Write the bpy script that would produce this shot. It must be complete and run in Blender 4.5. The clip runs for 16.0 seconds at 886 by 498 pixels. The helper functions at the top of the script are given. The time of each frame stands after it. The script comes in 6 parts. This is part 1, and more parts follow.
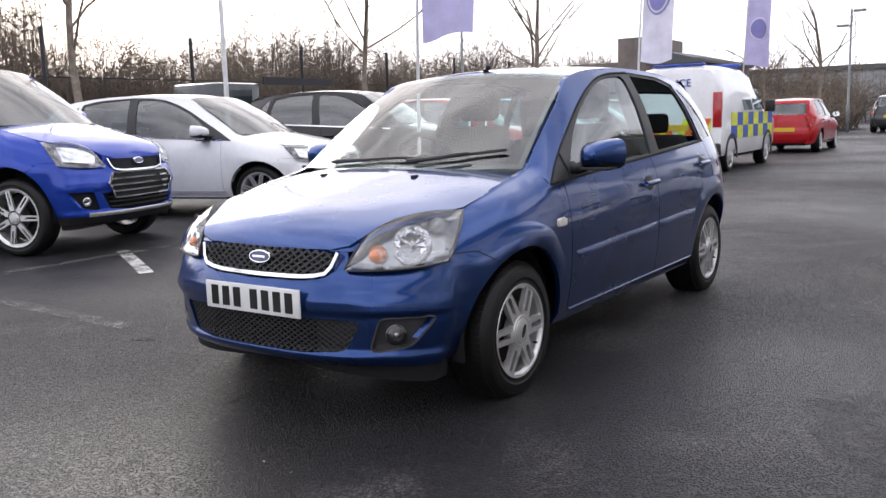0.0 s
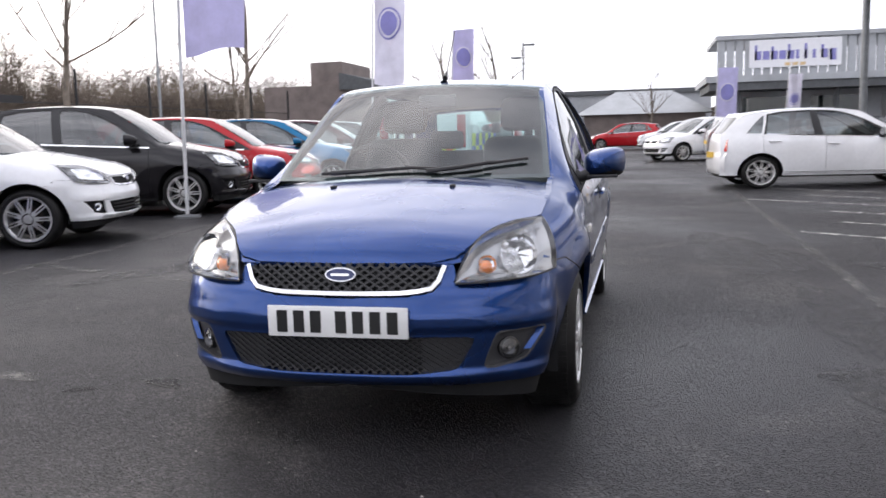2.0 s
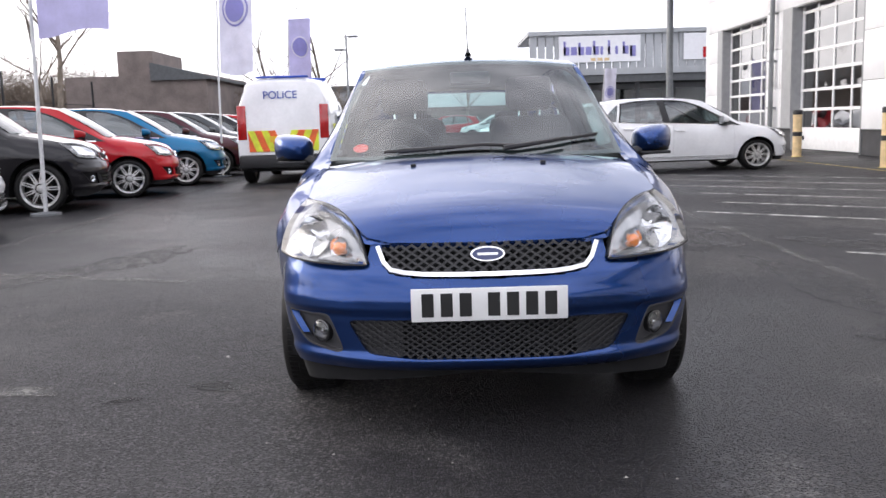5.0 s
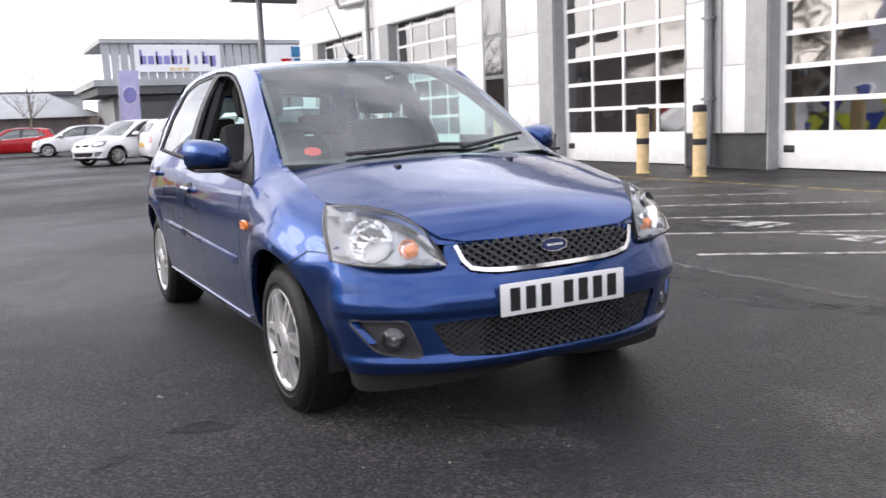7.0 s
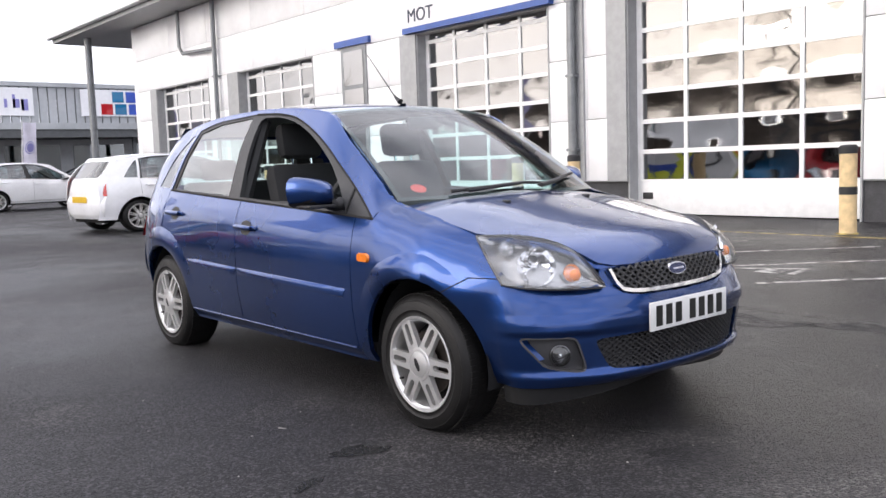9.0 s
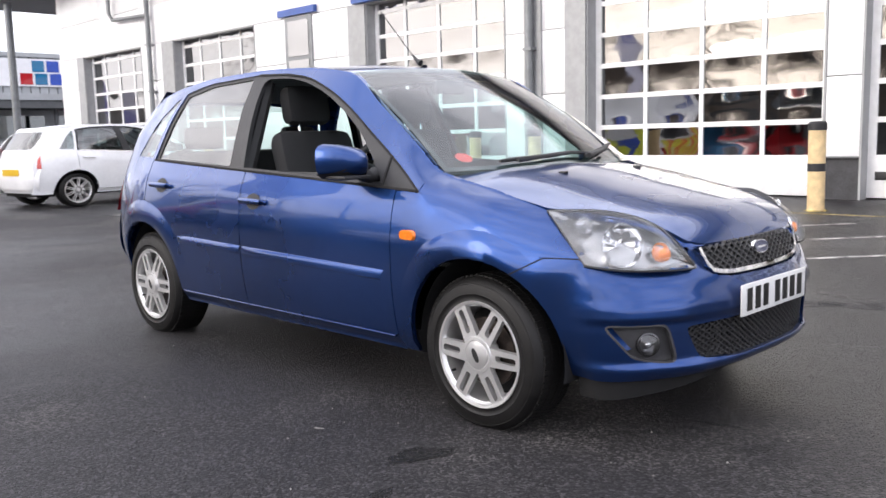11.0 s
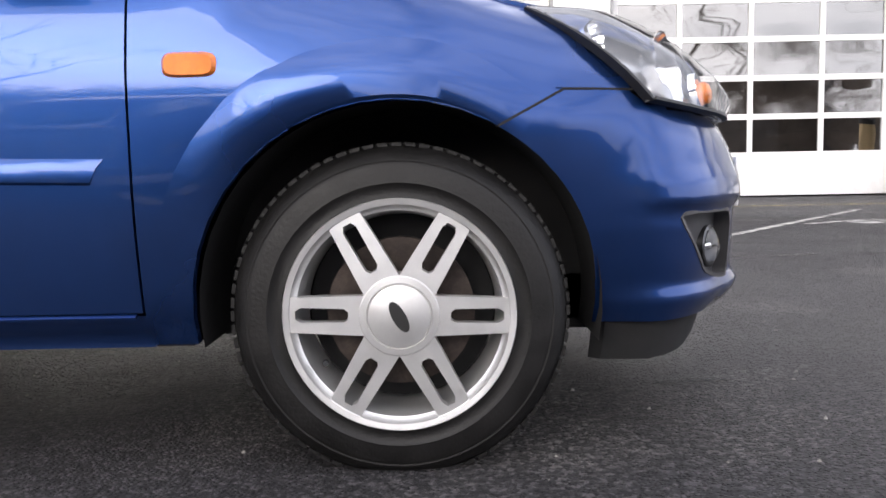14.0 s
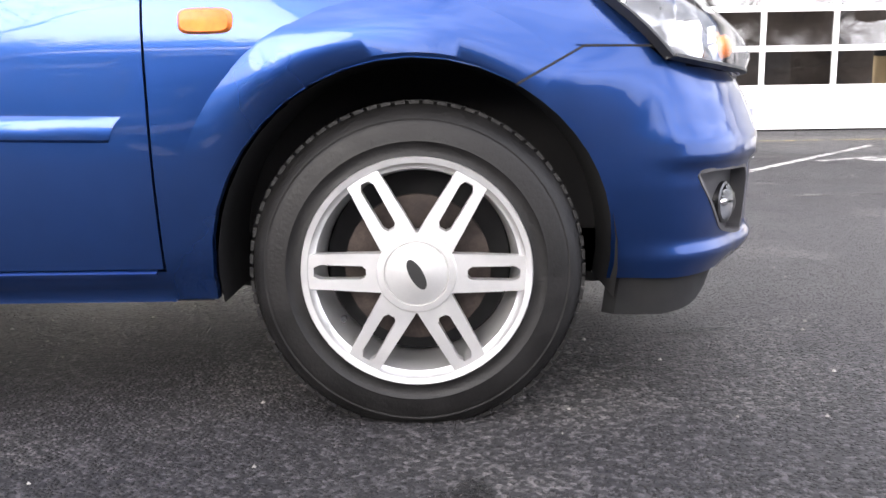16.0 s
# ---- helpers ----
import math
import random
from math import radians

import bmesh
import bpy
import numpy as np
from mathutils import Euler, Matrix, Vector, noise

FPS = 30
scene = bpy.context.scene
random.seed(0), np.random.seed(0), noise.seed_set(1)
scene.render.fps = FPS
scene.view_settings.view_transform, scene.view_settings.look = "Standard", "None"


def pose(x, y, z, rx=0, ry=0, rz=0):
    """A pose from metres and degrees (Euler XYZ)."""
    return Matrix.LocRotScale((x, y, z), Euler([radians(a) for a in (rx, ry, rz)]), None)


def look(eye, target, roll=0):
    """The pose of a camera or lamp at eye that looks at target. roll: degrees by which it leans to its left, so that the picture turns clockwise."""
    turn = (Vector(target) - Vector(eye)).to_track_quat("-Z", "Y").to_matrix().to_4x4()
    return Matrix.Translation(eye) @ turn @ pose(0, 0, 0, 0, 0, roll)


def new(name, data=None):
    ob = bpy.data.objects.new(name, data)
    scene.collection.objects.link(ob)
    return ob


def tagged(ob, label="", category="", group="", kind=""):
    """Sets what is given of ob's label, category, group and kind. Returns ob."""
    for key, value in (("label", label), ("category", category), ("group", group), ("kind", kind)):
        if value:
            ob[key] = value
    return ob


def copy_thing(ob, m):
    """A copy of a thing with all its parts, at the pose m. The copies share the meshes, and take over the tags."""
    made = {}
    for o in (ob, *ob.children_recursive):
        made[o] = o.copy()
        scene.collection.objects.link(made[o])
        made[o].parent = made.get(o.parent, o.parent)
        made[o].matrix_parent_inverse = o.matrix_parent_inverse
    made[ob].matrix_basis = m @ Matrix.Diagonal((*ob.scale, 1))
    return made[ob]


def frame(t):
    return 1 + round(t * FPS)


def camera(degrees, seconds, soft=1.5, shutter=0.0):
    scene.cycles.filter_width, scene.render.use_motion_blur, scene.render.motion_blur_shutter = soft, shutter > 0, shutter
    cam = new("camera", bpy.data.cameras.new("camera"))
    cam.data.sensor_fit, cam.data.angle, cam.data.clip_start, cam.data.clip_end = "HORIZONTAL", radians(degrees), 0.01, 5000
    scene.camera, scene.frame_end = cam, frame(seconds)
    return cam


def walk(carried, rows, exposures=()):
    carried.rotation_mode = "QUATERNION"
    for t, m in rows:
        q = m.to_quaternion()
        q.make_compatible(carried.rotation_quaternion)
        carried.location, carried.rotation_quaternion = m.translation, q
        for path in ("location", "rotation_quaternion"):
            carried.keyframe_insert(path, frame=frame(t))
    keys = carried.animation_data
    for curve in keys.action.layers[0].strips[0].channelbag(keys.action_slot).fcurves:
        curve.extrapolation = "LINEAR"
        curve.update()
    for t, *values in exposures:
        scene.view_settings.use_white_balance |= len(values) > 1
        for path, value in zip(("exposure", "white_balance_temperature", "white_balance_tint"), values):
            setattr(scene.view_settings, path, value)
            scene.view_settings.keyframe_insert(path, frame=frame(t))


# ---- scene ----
cam = camera(54.3, 16.0, shutter=0.35)
PATH = [
    (0, (3.042, 2.513, 1.142), (1.415, 1.387, 0.846), -1.7),
    (0.5, (3.083, 2.402, 1.138), (1.43, 1.318, 0.837), -1.9),
    (1, (3.278, 2.0, 1.122), (1.511, 1.122, 0.798), -1.2),
    (1.5, (3.405, 1.561, 1.110), (1.547, 0.908, 0.763), -1.8),
    (2, (3.554, 1.051, 1.116), (1.624, 0.598, 0.853), -1.5),
    (2.5, (3.591, 0.614, 1.096), (1.631, 0.318, 0.831), -2.3),
    (3, (3.592, 0.201, 1.102), (1.618, 0.031, 0.827), -1.4),
    (5.5, (3.499, -0.344, 1.065), (1.525, -0.237, 0.763), -2.3),
    (6, (3.429, -0.788, 1.073), (1.501, -0.362, 0.754), -1.1),
    (6.5, (3.351, -1.261, 1.068), (1.517, -0.527, 0.754), -1.8),
    (7, (3.142, -1.743, 1.082), (1.395, -0.817, 0.783), -2.4),
    (7.5, (2.946, -2.171, 1.072), (1.279, -1.099, 0.804), -3.2),
    (8, (2.706, -2.542, 1.095), (1.126, -1.344, 0.833), -4.0),
    (8.5, (2.655, -2.856, 1.084), (1.141, -1.561, 0.911), -3.4),
    (9, (2.686, -2.927, 1.082), (1.17, -1.638, 0.881), -1.9),
    (11.5, (1.659, -3.03, 1.038), (0.362, -1.534, 0.751), -0.7),
    (12, (1.163, -2.98, 1.014), (0.172, -1.26, 0.766), -0.4),
    (12.5, (0.717, -2.826, 0.969), (0.049, -0.959, 0.705), -0.4),
    (13, (0.322, -2.547, 0.878), (-0.018, -0.586, 0.679), -1.6),
    (13.5, (0.083, -2.334, 0.694), (0.063, -0.348, 0.460), -1.9),
    (14, (0.079, -2.214, 0.516), (0.073, -0.223, 0.327), -1.1),
    (14.5, (0.07, -2.204, 0.492), (0.079, -0.217, 0.268), -0.3),
    (15, (0.062, -2.21, 0.493), (0.067, -0.23, 0.210), -0.3),
    (15.5, (0.056, -2.207, 0.497), (0.059, -0.23, 0.189), -0.6),
    (16, (0.06, -2.217, 0.564), (0.039, -0.248, 0.215), -0.9),
]
EXPOSURE = [(0, 0.28), (3, 0.3), (6, 0.48), (9, 0.46), (11.5, 0.64), (12.3, 0.58), (13, 0.3), (13.7, 0.5), (14.5, 1.02), (16, 1.5)]
walk(cam, [(t, look(eye, target, roll)) for t, eye, target, roll in PATH], EXPOSURE)

# ---- world, sun ----
SUN_AZ, SUN_EL = math.atan2(-1.0, -0.45), radians(20)
world = bpy.data.worlds.new("sky")
scene.world = world
world.use_nodes = True
wn, wl = world.node_tree.nodes, world.node_tree.links
wn.clear()
w_out, w_bg, w_sky = wn.new("ShaderNodeOutputWorld"), wn.new("ShaderNodeBackground"), wn.new("ShaderNodeTexSky")
w_sky.sky_type, w_sky.sun_disc = "NISHITA", False
w_sky.sun_elevation, w_sky.sun_rotation = SUN_EL, radians(90) - SUN_AZ
w_sky.air_density, w_sky.dust_density = 1.0, 3.0
w_co, w_map = wn.new("ShaderNodeTexCoord"), wn.new("ShaderNodeMapping")
w_map.inputs["Scale"].default_value = (1.0, 1.0, 3.2)
w_no, w_ra, w_mix = wn.new("ShaderNodeTexNoise"), wn.new("ShaderNodeValToRGB"), wn.new("ShaderNodeMixRGB")
w_no.inputs["Scale"].default_value, w_no.inputs["Detail"].default_value = 2.3, 9
w_no.inputs["Roughness"].default_value = 0.62
w_ra.color_ramp.elements[0].position, w_ra.color_ramp.elements[1].position = 0.30, 0.60
w_ra.color_ramp.elements[0].color, w_ra.color_ramp.elements[1].color = (2.2, 2.3, 2.8, 1), (9.0, 8.95, 9.8, 1)
w_mix.inputs[0].default_value = 0.90
w_sep, w_hz, w_low = wn.new("ShaderNodeSeparateXYZ"), wn.new("ShaderNodeMapRange"), wn.new("ShaderNodeMixRGB")
w_hz.interpolation_type = "SMOOTHSTEP"
w_hz.inputs["From Min"].default_value, w_hz.inputs["From Max"].default_value = 0.06, 0.36
w_low.inputs[1].default_value = (6.3, 6.3, 7.0, 1)
wl.new(w_co.outputs["Generated"], w_sep.inputs[0])
wl.new(w_sep.outputs["Z"], w_hz.inputs["Value"])
w_half = wn.new("ShaderNodeMath")
w_half.operation, w_half.inputs[1].default_value, w_half.inputs[2].default_value = "MULTIPLY_ADD", 0.6, 0.4
wl.new(w_hz.outputs[0], w_half.inputs[0])
wl.new(w_half.outputs[0], w_low.inputs[0])
w_dot, w_pow, w_gl = wn.new("ShaderNodeVectorMath"), wn.new("ShaderNodeMapRange"), wn.new("ShaderNodeMixRGB")
w_dot.operation = "DOT_PRODUCT"
w_dot.inputs[1].default_value = (math.cos(SUN_AZ) * math.cos(SUN_EL), math.sin(SUN_AZ) * math.cos(SUN_EL), math.sin(SUN_EL))
w_pow.interpolation_type = "SMOOTHSTEP"
w_pow.inputs["From Min"].default_value, w_pow.inputs["From Max"].default_value = 0.35, 1.0
w_gl.blend_type = "MULTIPLY"
w_gl.inputs[2].default_value = (1.45, 1.38, 1.28, 1)
wl.new(w_co.outputs["Generated"], w_dot.inputs[0])
wl.new(w_dot.outputs["Value"], w_pow.inputs["Value"])
wl.new(w_pow.outputs[0], w_gl.inputs[0])
wl.new(w_co.outputs["Generated"], w_map.inputs["Vector"])
wl.new(w_map.outputs[0], w_no.inputs["Vector"])
wl.new(w_no.outputs["Fac"], w_ra.inputs[0])
wl.new(w_sky.outputs[0], w_mix.inputs[1])
wl.new(w_ra.outputs[0], w_low.inputs[2])
wl.new(w_low.outputs[0], w_gl.inputs[1])
wl.new(w_gl.outputs[0], w_mix.inputs[2])
wl.new(w_mix.outputs[0], w_bg.inputs["Color"])
wl.new(w_bg.outputs[0], w_out.inputs["Surface"])
w_bg.inputs["Strength"].default_value = 0.20
sun = new("sun", bpy.data.lights.new("sun", "SUN"))
sun.data.energy, sun.data.angle, sun.data.color = 0.75, radians(28), (1.0, 0.96, 0.91)
sun.matrix_world = look((30 * math.cos(SUN_AZ), 30 * math.sin(SUN_AZ), 30 * math.tan(SUN_EL)), (0, 0, 0))


# ---- materials ----
def ramp_mix(nt, fac, c0, c1):
    m = nt.nodes.new("ShaderNodeMixRGB")
    m.inputs[1].default_value, m.inputs[2].default_value = (*c0, 1), (*c1, 1)
    nt.links.new(fac, m.inputs[0])
    return m.outputs[0]


def noise_fac(nt, vec, scale, detail=4, lo=0.35, hi=0.65, rough=0.55):
    n, r = nt.nodes.new("ShaderNodeTexNoise"), nt.nodes.new("ShaderNodeMapRange")
    n.inputs["Scale"].default_value, n.inputs["Detail"].default_value, n.inputs["Roughness"].default_value = scale, detail, rough
    nt.links.new(vec, n.inputs["Vector"])
    nt.links.new(n.outputs["Fac"], r.inputs["Value"])
    r.inputs["From Min"].default_value, r.inputs["From Max"].default_value = lo, hi
    return r.outputs[0]


def mat(name, base, rough=0.5, metal=0.0, var=0.12, scale=6.0, bump=0.0, bump_scale=60.0, coat=0.0, rough_var=0.1, emit=None, spec=0.5):
    """A surface with colour and gloss varied at two scales, in object coordinates."""
    m = bpy.data.materials.new(name)
    m.use_nodes = True
    nt = m.node_tree
    b = nt.nodes["Principled BSDF"]
    co = nt.nodes.new("ShaderNodeTexCoord").outputs["Object"]
    f1, f2 = noise_fac(nt, co, scale), noise_fac(nt, co, scale * 9, 3)
    dark, light = [max(0, c * (1 - var)) for c in base], [min(1, c * (1 + var)) for c in base]
    c1 = ramp_mix(nt, f1, dark, light)
    mx = nt.nodes.new("ShaderNodeMixRGB")
    mx.blend_type, mx.inputs[0].default_value = "MULTIPLY", 1.0
    nt.links.new(c1, mx.inputs[1])
    nt.links.new(ramp_mix(nt, f2, [1 - var * 0.6] * 3, [1.0] * 3), mx.inputs[2])
    nt.links.new(mx.outputs[0], b.inputs["Base Color"])
    r = nt.nodes.new("ShaderNodeMapRange")
    r.inputs["To Min"].default_value, r.inputs["To Max"].default_value = max(0.02, rough * (1 - rough_var)), min(1, rough * (1 + rough_var))
    nt.links.new(f1, r.inputs["Value"])
    nt.links.new(r.outputs[0], b.inputs["Roughness"])
    b.inputs["Metallic"].default_value = metal
    b.inputs["Coat Weight"].default_value = coat
    b.inputs["Coat Roughness"].default_value = 0.03
    b.inputs["Coat IOR"].default_value = 1.42
    b.inputs["Specular IOR Level"].default_value = spec
    if bump:
        bn, n = nt.nodes.new("ShaderNodeBump"), nt.nodes.new("ShaderNodeTexNoise")
        n.inputs["Scale"].default_value, n.inputs["Detail"].default_value = bump_scale, 5
        nt.links.new(co, n.inputs["Vector"])
        nt.links.new(n.outputs["Fac"], bn.inputs["Height"])
        bn.inputs["Strength"].default_value, bn.inputs["Distance"].default_value = bump, 0.01
        nt.links.new(bn.outputs[0], b.inputs["Normal"])
    if emit:
        b.inputs["Emission Color"].default_value, b.inputs["Emission Strength"].default_value = (*base, 1), emit
    return m


def paint(name, base, metal=0.35, rough=0.33):
    return mat(name, base, rough, metal, var=0.06, scale=2.0, coat=1.0, rough_var=0.15, spec=0.1)


def glass(name, tint=(0.78, 0.86, 0.84), gloss=0.10, rough=0.02):
    """Thin pane: tinted see-through film with a mirror gloss by angle."""
    m = bpy.data.materials.new(name)
    m.use_nodes = True
    nt = m.node_tree
    nt.nodes.clear()
    o, mx = nt.nodes.new("ShaderNodeOutputMaterial"), nt.nodes.new("ShaderNodeMixShader")
    tr, gl, fr, pw, ad = nt.nodes.new("ShaderNodeBsdfTransparent"), nt.nodes.new("ShaderNodeBsdfGlossy"), nt.nodes.new("ShaderNodeLayerWeight"), nt.nodes.new("ShaderNodeMath"), nt.nodes.new("ShaderNodeMath")
    tr.inputs[0].default_value = (*tint, 1)
    gl.inputs["Roughness"].default_value = rough
    fr.inputs["Blend"].default_value = 0.5
    pw.operation, pw.inputs[1].default_value = "POWER", 5.0
    ad.operation, ad.use_clamp, ad.inputs[1].default_value = "ADD", True, gloss + 0.04
    nt.links.new(fr.outputs["Facing"], pw.inputs[0])
    nt.links.new(pw.outputs[0], ad.inputs[0])
    nt.links.new(ad.outputs[0], mx.inputs[0])
    nt.links.new(tr.outputs[0], mx.inputs[1])
    nt.links.new(gl.outputs[0], mx.inputs[2])
    nt.links.new(mx.outputs[0], o.inputs["Surface"])
    return m


def asphalt():
    m = bpy.data.materials.new("asphalt")
    m.use_nodes = True
    nt = m.node_tree
    b = nt.nodes["Principled BSDF"]
    co = nt.nodes.new("ShaderNodeTexCoord").outputs["Object"]
    patches, stains = noise_fac(nt, co, 0.22, 6, 0.42, 0.62), noise_fac(nt, co, 0.9, 8, 0.52, 0.64)
    v = nt.nodes.new("ShaderNodeTexVoronoi")
    v.inputs["Scale"].default_value = 120
    nt.links.new(co, v.inputs["Vector"])
    stone = nt.nodes.new("ShaderNodeMapRange")
    stone.inputs["From Min"].default_value, stone.inputs["From Max"].default_value = 0.05, 0.55
    nt.links.new(v.outputs["Distance"], stone.inputs["Value"])
    sep = nt.nodes.new("ShaderNodeSeparateColor")
    nt.links.new(v.outputs["Color"], sep.inputs[0])
    big = ramp_mix(nt, patches, (0.0115, 0.0108, 0.013), (0.023, 0.022, 0.0245))
    c2 = nt.nodes.new("ShaderNodeMixRGB")
    nt.links.new(stains, c2.inputs[0])
    nt.links.new(big, c2.inputs[1])
    c2.inputs[2].default_value = (0.046, 0.044, 0.045, 1)
    c3 = nt.nodes.new("ShaderNodeMixRGB")
    c3.blend_type, c3.inputs[0].default_value = "MULTIPLY", 0.9
    chip = nt.nodes.new("ShaderNodeMath")
    chip.operation, chip.inputs[1].default_value = "POWER", 3.0
    nt.links.new(sep.outputs[0], chip.inputs[0])
    nt.links.new(c2.outputs[0], c3.inputs[1])
    nt.links.new(ramp_mix(nt, chip.outputs[0], (0.42, 0.42, 0.43), (3.6, 3.5, 3.35)), c3.inputs[2])
    nt.links.new(c3.outputs[0], b.inputs["Base Color"])
    r = nt.nodes.new("ShaderNodeMapRange")
    r.inputs["To Min"].default_value, r.inputs["To Max"].default_value = 0.44, 0.70
    nt.links.new(patches, r.inputs["Value"])
    nt.links.new(r.outputs[0], b.inputs["Roughness"])
    bn = nt.nodes.new("ShaderNodeBump")
    bn.invert = True
    bn.inputs["Strength"].default_value, bn.inputs["Distance"].default_value = 1.0, 0.008
    nt.links.new(stone.outputs[0], bn.inputs["Height"])
    nt.links.new(bn.outputs[0], b.inputs["Normal"])
    b.inputs["Specular IOR Level"].default_value = 0.34
    return m


def worn_paint(name, base, lo=0.42, hi=0.60):
    """Road paint worn away in flakes."""
    m = mat(name, base, 0.65, var=0.2, scale=5)
    nt = m.node_tree
    co = nt.nodes.new("ShaderNodeTexCoord").outputs["Object"]
    f, t, mx, o = noise_fac(nt, co, 7, 8, lo, hi, 0.75), nt.nodes.new("ShaderNodeBsdfTransparent"), nt.nodes.new("ShaderNodeMixShader"), nt.nodes["Material Output"]
    nt.links.new(f, mx.inputs[0])
    nt.links.new(t.outputs[0], mx.inputs[1])
    nt.links.new(nt.nodes["Principled BSDF"].outputs[0], mx.inputs[2])
    nt.links.new(mx.outputs[0], o.inputs["Surface"])
    return m


